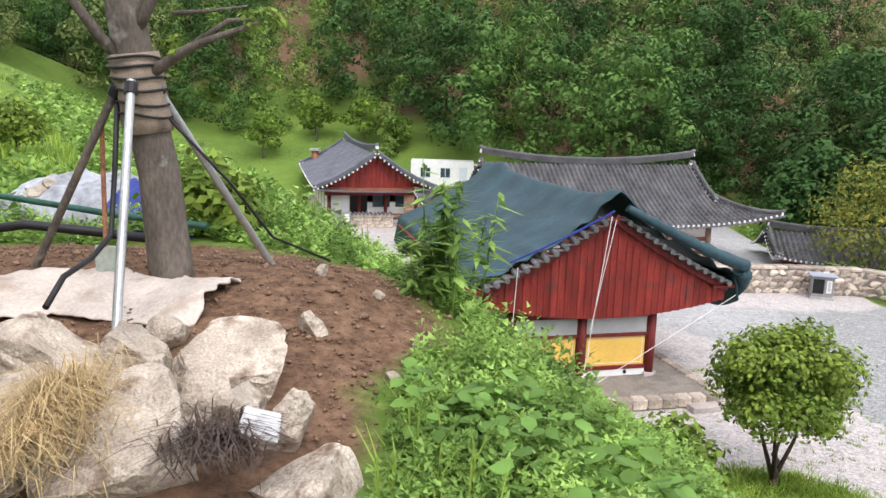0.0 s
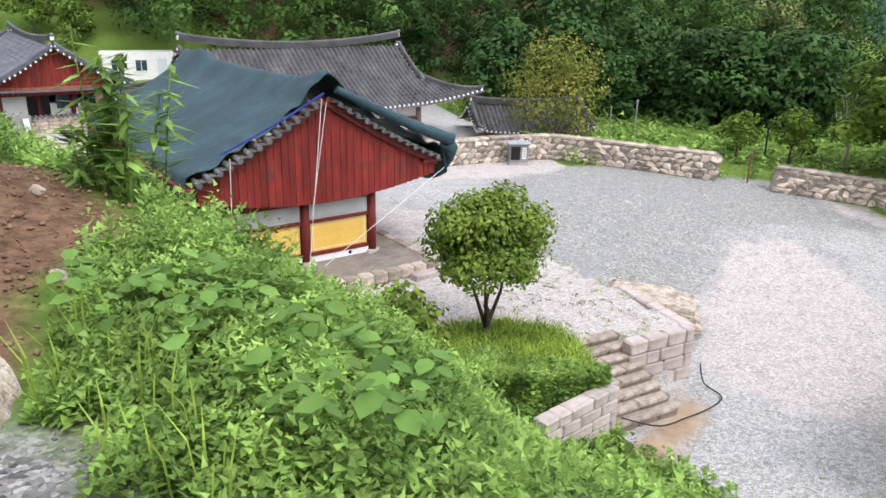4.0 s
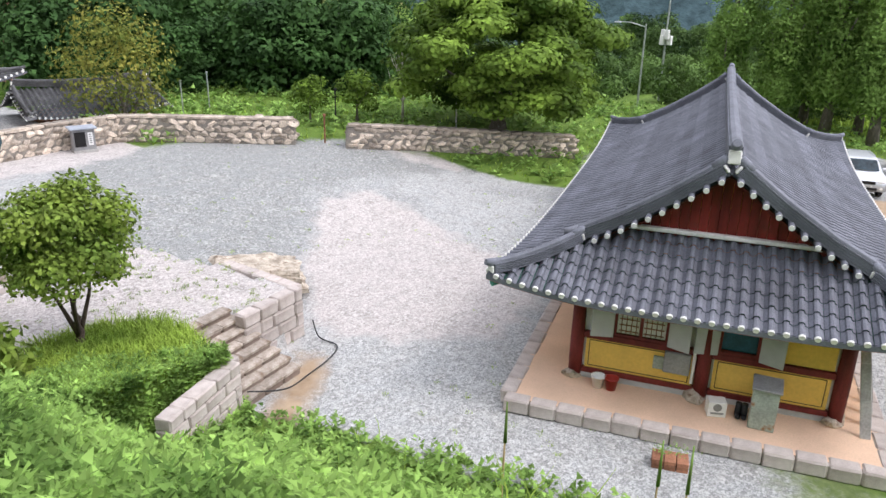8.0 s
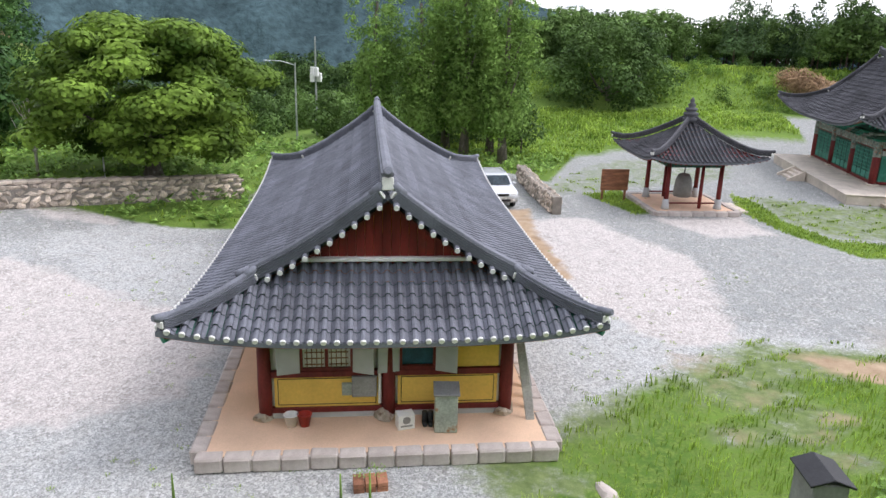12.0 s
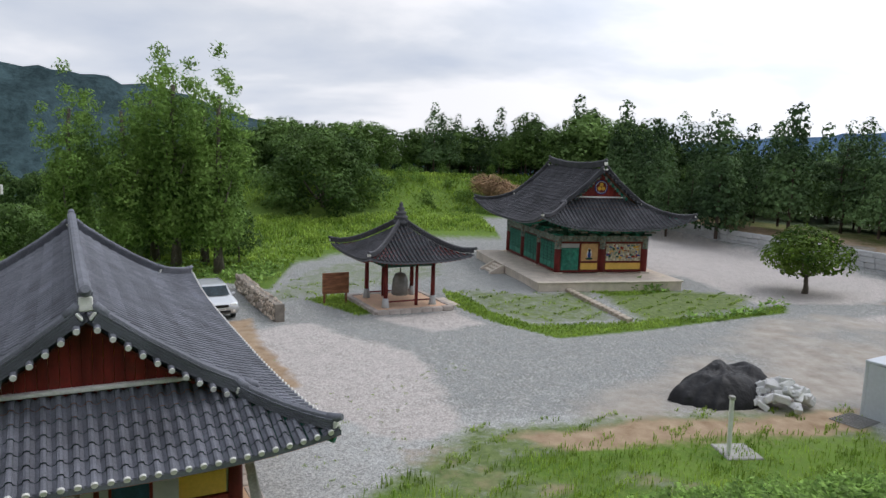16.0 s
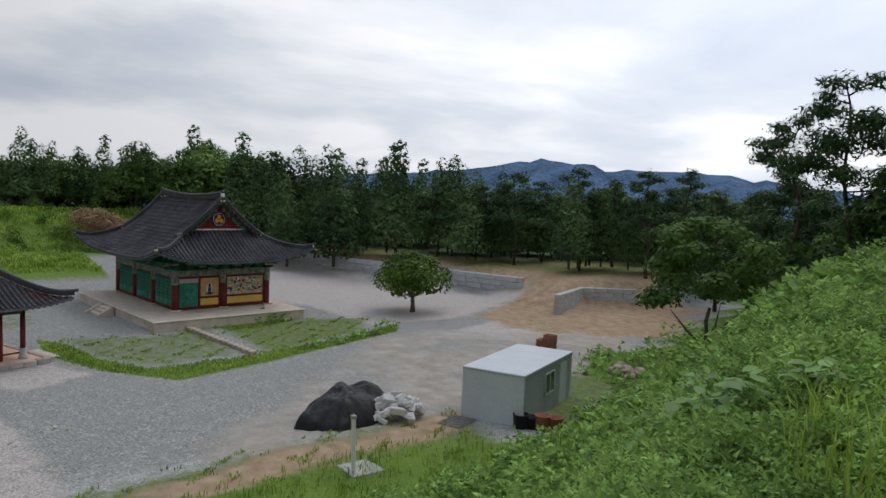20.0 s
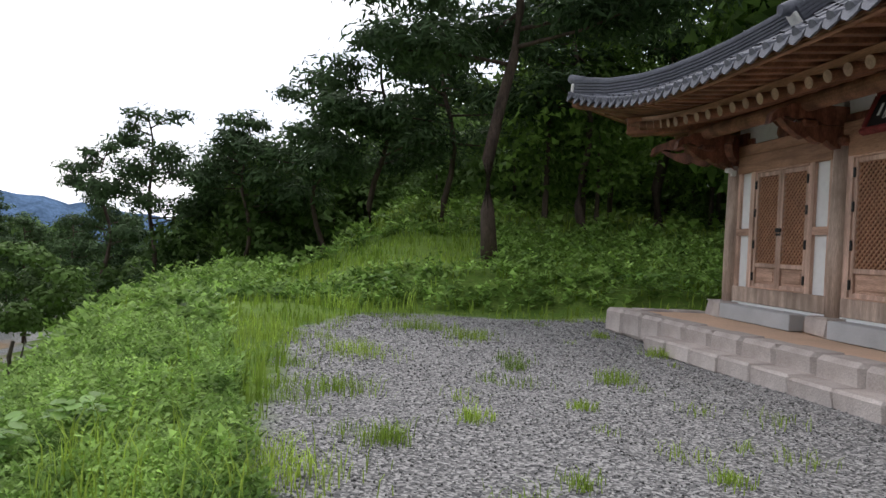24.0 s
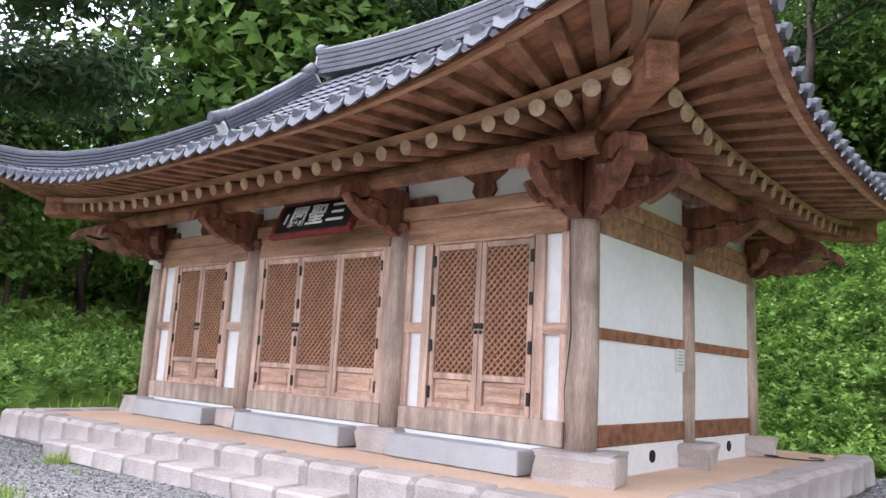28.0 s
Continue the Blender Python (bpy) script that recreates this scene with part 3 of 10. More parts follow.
def ground_height(x, y):
    x, y = np.asarray(x, float), np.asarray(y, float)
    de, dt = off_line(EDGE, x, y), -off_line(TOE, x, y)
    ramp = step(17, 31, y)
    yard = YARD + (UPPER - YARD) * ramp
    yard = np.where(inside(UPPER_YARD, x, y, 0.08) > 0.5, UPPER, yard)
    yard = yard + 0.06 * lumps(x, y, 0.21)
    # the plateau south of the stone retaining wall, the far east bank and the wooded hill to the north
    yard = yard + 2.1 * inside([(53.0, -48.6), (84, -37.6), (140, -30), (140, -140), (36, -140), (45.2, -54.5), (47.6, -50.4), (46, -46.5), (50, -47.5)], x, y, 1.6)
    yard = yard + (1.4 * step(64, 88, x) + 4.4 * step(87, 101, x + 0.15 * y)) * step(-38, -27, y) + 2.2 * step(88, 104, x + 0.15 * y) * step(-60, -38, y) * step(-27, -38, y)
    yard = yard + 0.44 * np.maximum(0, y - 66 - 0.12 * np.abs(x - 5)) * (1 - step(25, 120, x - 0.2 * (y - 60)))
    yard = yard - np.minimum(70, 0.15 * np.maximum(0, x - 112))
    # the land falls away into a valley to the north-east
    bear = np.degrees(np.arctan2(x, y))
    yard = yard - np.minimum(150, 0.16 * np.maximum(0, 0.62 * x + 0.78 * y - 52)) * step(44, 54, bear) * step(86, 77, bear)
    s = np.where(de <= 0, 0, np.where(dt <= 0, 1, de / np.maximum(de + dt, 1e-6)))
    s = np.where(s < 0.12, s * s / 0.24, s - 0.06) / 0.94
    s = np.clip(s, 0, 1)
    s = 1 - (1 - s) ** (1.15 + 0.75 * step(4, -5, y))
    top = 0.04 * lumps(x, y, 0.9)
    # hill behind the hall on the terrace and the low bank south of it
    back = (x + 6.38) * -0.9724 + (y + 11.42) * -0.2335
    along = (x + 6.38) * -0.2335 + (y + 11.42) * 0.9724
    rise = np.maximum(0, back - 6.6)
    top = top + (0.72 * np.minimum(rise, 8) + 0.12 * np.clip(rise - 7, 0, 40)) * step(-17, -6, along) * step(14, 8, along)
    top = top + 0.70 * step(-16.8, -18.6, y + 0.25 * x) * step(6.5, 2.5, x + 0.25 * (y + 18)) + 0.16 * np.clip(-19.5 - y, 0, 30) * step(7, 1, x + 0.1 * y)
    top = top + 0.045 * np.clip(y - 6, 0, 60) * step(0, 6, -de) + 0.12 * np.clip(-de - 6, 0, 40) * step(4, 14, y)
    # heap of dug earth round the staked tree
    top = top + 0.42 * np.exp(-(((x + 2.6) / 2.0) ** 2 + ((y - 5.0) / 1.7) ** 2)) + 0.20 * np.exp(-(((x + 0.9) / 0.9) ** 2 + ((y - 4.4) / 1.4) ** 2))
    far_nw = 3.6 * step(-20, -31, np.degrees(np.arctan2(x, y))) * step(25, 85, np.hypot(x, y)) * (y > 0)
    bumps = -(0.30 * step(0, 3, y) + 0.55 * step(3, 8, y)) * step(26, 15, y) * np.clip(s * 5, 0, 1) * np.clip((1 - s) * 5, 0, 1) + 0.16 * lumps(x, y, 0.8, 1.0) * s * (1 - s) * 4
    return top * (1 - s) + yard * s + bumps + far_nw


def axis(lo, hi, core_lo, core_hi, fine, far_n):
    mid = np.arange(core_lo, core_hi + 1e-6, fine)
    a = core_lo - (core_lo - lo) * (np.linspace(0, 1, far_n)[1:] ** 2.2)[::-1]
    b = core_hi + (hi - core_hi) * (np.linspace(0, 1, far_n)[1:] ** 2.2)
    return np.concatenate([a, mid, b])


gx, gy = axis(-1600, 1800, -16, 56, 0.30, 60), axis(-1800, 1800, -34, 36, 0.30, 60)
X, Y = np.meshgrid(gx, gy, indexing="ij")
Z = ground_height(X.ravel(), Y.ravel()).reshape(X.shape)
Z = np.where(np.hypot(X, Y) > 170, np.minimum(Z, 45), Z)
nx, ny = X.shape
idx = np.arange(nx * ny).reshape(nx, ny)
gf = np.stack([idx[:-1, :-1], idx[1:, :-1], idx[1:, 1:], idx[:-1, 1:]], -1).reshape(-1, 4)
gv = np.stack([X.ravel(), Y.ravel(), Z.ravel()], -1)

# cover: what the ground carries at each place
fx, fy = X.ravel(), Y.ravel()
GRAVEL_TERRACE = [(0.05, 2.0), (0.35, 1.2), (0.95, 0.2), (1.55, -1.2), (2.2, -4.5), (3.0, -7), (3.4, -9), (4.4, -13), (3.6, -16.4), (0, -16.7), (-2, -16.9), (-13, -13), (-13, -2), (-5, 1.5), (-1.6, 1.2), (-0.3, 2.0)]
EARTH_HEAP = [(0.1, 4.2), (-0.35, 3.2), (-1.6, 2.6), (-5.2, 3.2), (-5.6, 6.4), (-3.2, 7.6), (-1.7, 6.9), (-0.6, 5.6)]
de_, dt_ = off_line(EDGE, fx, fy), -off_line(TOE, fx, fy)
on_slope = (dt_ > -0.4) | (de_ < 0)
grass = np.where(on_slope, 1.0, 0.0)
grass *= 1 - inside(GRAVEL_TERRACE, fx, fy, 0.5)
yard_grass = [
    [(30.2, 26.0), (34, 25.4), (38, 23.5), (39.0, 20.6), (32.6, 17.6), (31.0, 20.4), (30.4, 23)],
    [(47.3, 1.9), (49.4, -0.2), (43.7, -2.9), (42.5, -1.3)],
    [(50.3, -7.1), (48.4, -8.4), (44.1, -9.4), (40.7, -11.3), (41.2, -16.3), (43.1, -23.0), (46.2, -29.8), (44.1, -28.5), (39.8, -17.6), (37.9, -11.8), (41.2, -9.2), (45.3, -7.4)],
    [(52.2, -18.2), (52.8, -24.6), (50.8, -23.9), (48.8, -19.4), (49.8, -17.8)],
    [(16.5, 1.5), (19.1, -1.2), (21.1, -1.4), (22.8, -3.4), (23.4, -7.3), (24.2, -11.5), (24.9, -15), (24.4, -19.5), (21, -20), (15, -3)],
    [(53, 9), (50, 4.5), (67, 3.5), (75, -8), (74, -16.2), (89, -16), (130, -24), (130, 60), (60, 40), (47, 20)],
    [(24, -31), (29, -31), (33, -36), (31, -42)],
]
for k, poly in enumerate(yard_grass):
    grass = np.maximum(grass, inside(poly, fx, fy, 0.55) * (0.66 if k == 4 else 1.0))
grass = np.maximum(grass, step(40, 48, fy) * (1 - inside([(-17, 44), (-17, 56), (8, 56), (14, 62), (26, 58), (26, 38), (-4, 34)], fx, fy, 1.0)))
grass = np.maximum(grass, step(100, 108, fx))
grass = np.maximum(grass, step(33, 36.5, fy - 0 * fx + 0.78 * (fx - 21) * (fx > 21)) * (fx > 19))
grass = np.maximum(grass, inside([(52, -52), (84, -41), (140, -34), (140, -160), (38, -160), (47, -62)], fx, fy, 2) * 0.55)
white = np.zeros(fx.shape)
for poly in (
    UPPER_YARD[:9] + [(5, 31), (-14, 46), (-6, 32)],
    [(16.2, 18.7), (21, 23.3), (23.6, 23.1), (23.8, 20), (22.8, 17), (21.9, 13.7), (19.6, 11.0), (16.8, 10.6), (14.4, 12.5), (13.6, 15.2)],
    [(30, 31.2), (32.0, 27.1), (33.0, 24.2), (29.6, 22.7), (28.4, 25.4)],
    [(11.1, 33.4), (12.9, 37), (17, 38.5), (21, 36.2), (17.5, 33.6), (13.9, 32.9)],
    [(38.5, 5.6), (40.8, 1.5), (34.8, -3.9), (30.8, -4.6), (25.8, -4.8), (24.6, -2.8), (26.8, -0.3), (28, 4)],
    [(42.0, -2.3), (44.1, -7.1), (41.0, -8.2), (39.0, -5.2)],
    [(88, -30), (60, -21), (57, -27.6), (47, -28.2), (46.6, -36), (52.1, -46.6), (59.1, -44.8), (86, -36.5)],
    [(-16, 44), (-16, 55), (8, 55), (12, 36), (-2, 34)],
    [(41, -29), (45.7, -40), (36, -42.2), (33.9, -37.6), (38.7, -33.9)],
    [(30, 34), (33, 31), (46, 24), (50, 28), (38, 38)],
):
    white = np.maximum(white, inside(poly, fx, fy, 1.0))
earth = inside(EARTH_HEAP, fx, fy, 0.35)
tan = np.zeros(fx.shape)
for poly in (
    [(25, -6.2), (25.4, -9.5), (26.2, -12), (26, -15.2), (27.4, -21.2), (25.2, -20), (23.8, -14.4), (23, -8.8)],
    [(46.8, -37.4), (53, -48), (70, -55), (60, -74), (39.6, -56), (33, -45), (38.5, -39.1), (41.9, -36.7)],
    [(86, -38), (53, -50), (47, -52), (46, -58), (58, -60), (90, -46)],
    [(9.2, 11.9), (9.8, 11.4), (11.0, 11.9), (12.6, 13.4), (12.2, 14.0)],
):
    tan = np.maximum(tan, inside(poly, fx, fy, 0.9))
tan = np.maximum(tan, 0.85 * inside([(30.3, 1), (29, 3.6), (41, 6.5), (42, 4.6), (37, 3.4)], fx, fy, 0.5))
tan = np.maximum(tan, 0.7 * inside([(-3.0, -20.5), (-6.6, -20.0), (-7.5, -23), (-4, -24)], fx, fy, 0.9))
tan = np.maximum(tan, 0.8 * inside([(3.0, -21.5), (6.2, -21.5), (6.4, -24), (3.4, -24)], fx, fy, 0.7))
terrace = inside(GRAVEL_TERRACE, fx, fy, 0.6)
worn = 0.62 * inside([(26, -8), (40, -22), (44, -30), (36, -44), (27, -32), (25, -18)], fx, fy, 2.0)
dark_patch = inside([(10.5, 21.5), (13.8, 33.5), (21, 36), (30, 31), (31, 22), (25, 24.5), (20.5, 24.2), (16, 19.4), (13, 17)], fx, fy, 1.6)
dark_patch = np.maximum(dark_patch, 0.75 * step(25.5, 28, fx) * step(12, 8, fy))
dark_patch = np.maximum(dark_patch, inside([(45.2, 3.2), (41.2, -0.4), (34.8, -3.9), (29.8, -7.7), (31.8, -14.8), (40.3, -26.2), (44.1, -28.5), (39.4, -17.4), (37.7, -11.8), (40.4, -8.8), (39.0, -5.2), (41.2, -1.6), (46.5, 1.5)], fx, fy, 1.5))
thin = np.zeros(fx.shape)
for poly, k in (([(49.8, -17.8), (51.2, -24.1), (49.8, -29.4), (45.1, -26.1), (41.1, -17.8)], 0.80), ([(44.1, -9.1), (50.6, -7.9), (49.1, -13.0), (51.6, -17.6), (42.0, -16.5), (41.1, -11.4)], 0.62), ([(16, 3), (26, -5), (27.5, -21), (21, -20), (14, 1)], 0.72), ([(26, -22), (30, -30), (27, -34), (23, -24)], 0.8), ([(44, 6), (60, 2), (72, -10), (56, -8)], 0.45), ([(28, 28), (40, 24), (42, 19), (34, 16)], 0.6)):
    thin = np.maximum(thin, k * inside(poly, fx, fy, 1.2))
# bare soil at the foot of the hill behind the hall
back_ = (fx + 6.38) * -0.9724 + (fy + 11.42) * -0.2335
along_ = (fx + 6.38) * -0.2335 + (fy + 11.42) * 0.9724
scar = step(5.0, 5.8, back_) * step(9.5, 7.5, back_) * step(-15, -13, along_) * step(14, 11, along_)
# leaf litter under the northern wood, also painting shade between crowns; bare soil among the boulders
lim_ = 67 + 0.1 * np.abs(fx - 5) + 7 * ((fx > -22) & (fx < 2)) + 12 * (fx < -14) - 9 * (fx > 26) + 7 * (fx < 4)
earth = np.maximum(earth, 0.9 * step(0, 5, fy - lim_) * (np.degrees(np.arctan2(fx, fy)) < 46) * (fy < 200))
earth = np.maximum(earth, 0.9 * inside([(-2.9, 1.6), (-0.3, 1.7), (-0.2, 2.8), (-0.5, 3.4), (-2.9, 3.4)], fx, fy, 0.25))
earth = np.maximum(earth, scar * np.where(lumps(fx, fy, 1.25, 2.0) + 0.5 * lumps(fx, fy, 3.1, 5.0) > 0.25, 0.75, 0.25))
# bare spots in the grass below the hall
for cx_, cy_, r_ in ((21.0, -9.5, 0.8), (19.9, -10.6, 0.7), (19.1, -4.1, 0.7), (19.5, -5.7, 0.8), (17.9, -6.3, 0.6), (21.7, -4.8, 1.3), (20.6, -6.8, 0.7), (16.6, -8.4, 0.6), (23.6, -3.4, 1.2)):
    near_ = np.clip(1.5 - np.hypot(fx - cx_, (fy - cy_) * 0.8) / r_, 0, 1)
    grass = grass * (1 - 0.85 * near_)
    tan = np.maximum(tan, 0.36 * near_)

ground_mat = bpy.data.materials.new("ground_cover")
ground_mat.use_nodes = True
gn, gl = ground_mat.node_tree.nodes, ground_mat.node_tree.links
gb = gn["Principled BSDF"]
gb.inputs["Roughness"].default_value, gb.inputs["Specular IOR Level"].default_value = 0.95, 0.1
g_co = gn.new("ShaderNodeTexCoord").outputs["Object"]


def g_noise(scale, detail=4.0, rough=0.55):
    k = gn.new("ShaderNodeTexNoise")
    k.inputs["Scale"].default_value, k.inputs["Detail"].default_value, k.inputs["Roughness"].default_value = scale, detail, rough
    gl.new(g_co, k.inputs["Vector"])
    return k.outputs["Fac"]


def g_ramp(src, *stops):
    r = gn.new("ShaderNodeValToRGB")
    e = r.color_ramp.elements
    for k, (p, c) in enumerate(stops):
        s = e[k] if k < 2 else e.new(p)
        s.position, s.color = p, (*c, 1)
    gl.new(src, r.inputs[0])
    return r.outputs[0]


def g_mix(a, b, f):
    k = gn.new("ShaderNodeMix")
    k.data_type = "RGBA"
    for s, v in (("A", a), ("B", b), ("Factor", f)):
        gl.new(v, k.inputs[s])
    return k.outputs["Result"]


def g_mask(name, wobble, width=0.5):
    """A cover mask whose rim is broken up by noise."""
    at = gn.new("ShaderNodeAttribute")
    at.attribute_name = name
    ad = gn.new("ShaderNodeMath")
    ad.operation = "MULTIPLY_ADD"
    gl.new(wobble, ad.inputs[0])
    ad.inputs[1].default_value = width
    gl.new(at.outputs["Fac"], ad.inputs[2])
    mr = gn.new("ShaderNodeMapRange")
    mr.inputs["From Min"].default_value, mr.inputs["From Max"].default_value = 0.5 + width * 0.5 - 0.22, 0.5 + width * 0.5 + 0.22
    gl.new(ad.outputs[0], mr.inputs["Value"])
    return mr.outputs[0]


def g_gravel(dark, mid, light, scale):
    v = gn.new("ShaderNodeTexVoronoi")
    v.inputs["Scale"].default_value = scale
    gl.new(g_co, v.inputs["Vector"])
    w = gn.new("ShaderNodeSeparateColor")
    gl.new(v.outputs["Color"], w.inputs[0])
    return g_ramp(w.outputs[0], (0.0, dark), (1.0, light), (0.5, mid))


wob, wob2 = g_noise(0.9, 7, 0.62), g_noise(2.6, 6, 0.6)
grey = g_gravel((0.23, 0.235, 0.235), (0.385, 0.395, 0.39), (0.62, 0.63, 0.62), 34)
grey = g_mix(grey, g_gravel((0.15, 0.16, 0.16), (0.25, 0.265, 0.265), (0.40, 0.41, 0.41), 34), g_ramp(g_noise(0.11, 6, 0.6), (0.50, (0, 0, 0)), (0.62, (0.6, 0.6, 0.6))))
grey = g_mix(grey, g_gravel((0.15, 0.16, 0.16), (0.255, 0.27, 0.265), (0.41, 0.42, 0.41), 34), g_mask("dark_patch", wob, 1.2))
whitish = g_gravel((0.34, 0.31, 0.295), (0.51, 0.465, 0.445), (0.67, 0.625, 0.60), 30)
tgrav = g_gravel((0.075, 0.075, 0.078), (0.20, 0.197, 0.193), (0.47, 0.46, 0.445), 48)
green = g_ramp(g_noise(0.16, 8, 0.7), (0.36, (0.060, 0.125, 0.022)), (0.64, (0.165, 0.265, 0.045)))
green = g_mix(green, g_ramp(g_noise(14, 4), (0.3, (0.075, 0.12, 0.028)), (0.7, (0.20, 0.29, 0.06))), g_ramp(g_noise(4, 6, 0.7), (0.42, (0, 0, 0)), (0.58, (1, 1, 1))))
tanc = g_ramp(g_noise(1.4, 7, 0.65), (0.3, (0.27, 0.185, 0.115)), (0.7, (0.47, 0.36, 0.25)))
soil = g_ramp(g_noise(7, 10, 0.78), (0.36, (0.060, 0.034, 0.022)), (0.64, (0.26, 0.160, 0.100)))
col = g_mix(grey, whitish, g_mask("white", wob, 1.5))
# trodden dust, damp patches and brown litter on the yard
col = g_mix(col, g_gravel((0.12, 0.115, 0.105), (0.29, 0.275, 0.25), (0.66, 0.65, 0.62), 13), g_ramp(g_noise(1.7, 7, 0.7), (0.38, (0.10, 0.10, 0.10)), (0.66, (0.55, 0.55, 0.55))))
col = g_mix(col, g_ramp(g_noise(9, 3), (0.3, (0.10, 0.075, 0.05)), (0.7, (0.22, 0.17, 0.12))), g_ramp(g_noise(5.5, 9, 0.82), (0.60, (0, 0, 0)), (0.68, (0.75, 0.75, 0.75))))
# worn sandy tracks and thin grass that comes up through the yard gravel
sand = g_ramp(g_noise(1.1, 6, 0.65), (0.3, (0.30, 0.265, 0.225)), (0.7, (0.46, 0.425, 0.38)))
col = g_mix(col, sand, g_mask("worn", g_noise(0.22, 6, 0.6), 1.6))
sprout = g_ramp(g_noise(3.0, 6, 0.6), (0.3, (0.10, 0.14, 0.05)), (0.7, (0.20, 0.25, 0.10)))
col = g_mix(col, sprout, g_mask("thin", g_noise(1.4, 8, 0.75), 1.3))
col = g_mix(col, tanc, g_mask("tan", wob, 1.1))
col = g_mix(col, tgrav, g_mask("terrace", wob2, 0.5))
col = g_mix(col, green, g_mask("grass", wob2, 0.75))
col = g_mix(col, soil, g_mask("earth", wob2, 0.4))
gl.new(col, gb.inputs["Base Color"])
g_b = gn.new("ShaderNodeBump")
g_b.inputs["Strength"].default_value, g_b.inputs["Distance"].default_value = 0.6, 0.03
gl.new(g_noise(24, 6, 0.7), g_b.inputs["Height"])
gl.new(g_b.outputs[0], gb.inputs["Normal"])

ground_me = quads_mesh("ground", gv, gf, ground_mat)
for name, values in (("white", white), ("grass", grass), ("tan", tan), ("earth", earth), ("terrace", terrace), ("worn", worn), ("thin", thin), ("dark_patch", dark_patch)):
    ground_me.attributes.new(name, "FLOAT", "POINT").data.foreach_set("value", values.astype(np.float32))
ground_me.polygons.foreach_set("use_smooth", np.ones(len(gf), bool))
ground = tagged(new("ground", ground_me), "gravel yard, terrace and overgrown bank in one sheet", "ground", kind="structure")


def gz(x, y):
    return float(ground_height(np.array([x]), np.array([y]))[0])


# ---- far mountains and woods ----


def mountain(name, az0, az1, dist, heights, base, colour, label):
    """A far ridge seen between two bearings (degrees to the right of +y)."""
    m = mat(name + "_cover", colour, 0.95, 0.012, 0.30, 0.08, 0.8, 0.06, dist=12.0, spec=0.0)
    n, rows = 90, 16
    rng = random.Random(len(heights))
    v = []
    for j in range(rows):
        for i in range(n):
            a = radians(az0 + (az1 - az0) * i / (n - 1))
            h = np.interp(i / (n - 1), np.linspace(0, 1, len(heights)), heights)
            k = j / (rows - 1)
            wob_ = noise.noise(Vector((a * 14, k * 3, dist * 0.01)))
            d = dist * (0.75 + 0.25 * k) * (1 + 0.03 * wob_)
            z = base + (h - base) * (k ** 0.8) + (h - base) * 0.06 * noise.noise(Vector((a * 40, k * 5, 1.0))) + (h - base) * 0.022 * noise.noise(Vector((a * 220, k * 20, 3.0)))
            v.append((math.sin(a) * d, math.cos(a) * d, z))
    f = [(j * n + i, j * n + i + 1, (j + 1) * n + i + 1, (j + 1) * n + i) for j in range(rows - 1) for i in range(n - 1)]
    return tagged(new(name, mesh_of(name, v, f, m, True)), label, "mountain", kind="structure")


# distance haze is mixed into the base colour of the east and south ridges
mountain("backdrop_mountain_east", 36, 112, 1500, [60, 105, 125, 128, 118, 120, 108, 84, 38, -2, -30, -55, -75, -90], -150, (0.050, 0.080, 0.088), "wooded mountain under low cloud, painted haze blue-green")
mountain("backdrop_mountain_south", 100, 172, 2600, [-40, -20, 20, 40, 62, 82, 128, 95, 100, 70, 40, 20, 0, -30], -200, (0.10, 0.165, 0.27), "far mountain ridge, painted haze blue")
mountain("backdrop_mountain_north", -70, 45, 900, [60, 120, 170, 200, 190, 150, 110, 60], -40, (0.04, 0.085, 0.03), "wooded hills behind the temple")


def leaf_quads(p, nrm, size, rng, aspect=0.6):
    """Leaf-shaped quads at points p with normals nrm: (n, 4, 3)."""
    n = len(p)
    r = rng.normal(size=(n, 3))
    t = np.cross(nrm, r)
    t /= np.linalg.norm(t, axis=1)[:, None] + 1e-9
    b = np.cross(nrm, t)
    s = size * rng.uniform(0.65, 1.35, n)[:, None] * 0.5
    a = s * aspect
    q = np.stack([p - t * s, p + b * a - t * s * 0.15, p + t * s, p - b * a - t * s * 0.15], 1)
    return q


def quads_to_mesh(name, q, material):
    v = q.reshape(-1, 3)
    return quads_mesh(name, v, np.arange(len(v)).reshape(-1, 4), material)


def crown_quads(rng, puffs, n, size, up=0.5, shell=0.72, aspect=0.6, face=0.95, loose=0.42):
    """Leaves over the shells of (x, y, z, rx, ry, rz) puffs."""
    pf = np.array(puffs, float)
    wgt = pf[:, 3] * pf[:, 4] + pf[:, 3] * pf[:, 5]
    k = rng.choice(len(pf), n, p=wgt / wgt.sum())
    d = rng.normal(size=(n, 3))
    d[:, 2] += 0.25
    d /= np.linalg.norm(d, axis=1)[:, None]
    rad = shell + (1.08 - shell) * rng.random(n) ** 0.7
    rad *= 1 + 0.13 * np.sin(d[:, 0] * 7 + k * 2.1) * np.cos(d[:, 1] * 6 + d[:, 2] * 5 + k)
    p = pf[k, :3] + d * pf[k, 3:] * rad[:, None]
    nrm = d * face + rng.normal(size=(n, 3)) * loose + np.array([0, 0, up])
    nrm /= np.linalg.norm(nrm, axis=1)[:, None]
    return leaf_quads(p, nrm, size, rng, aspect)


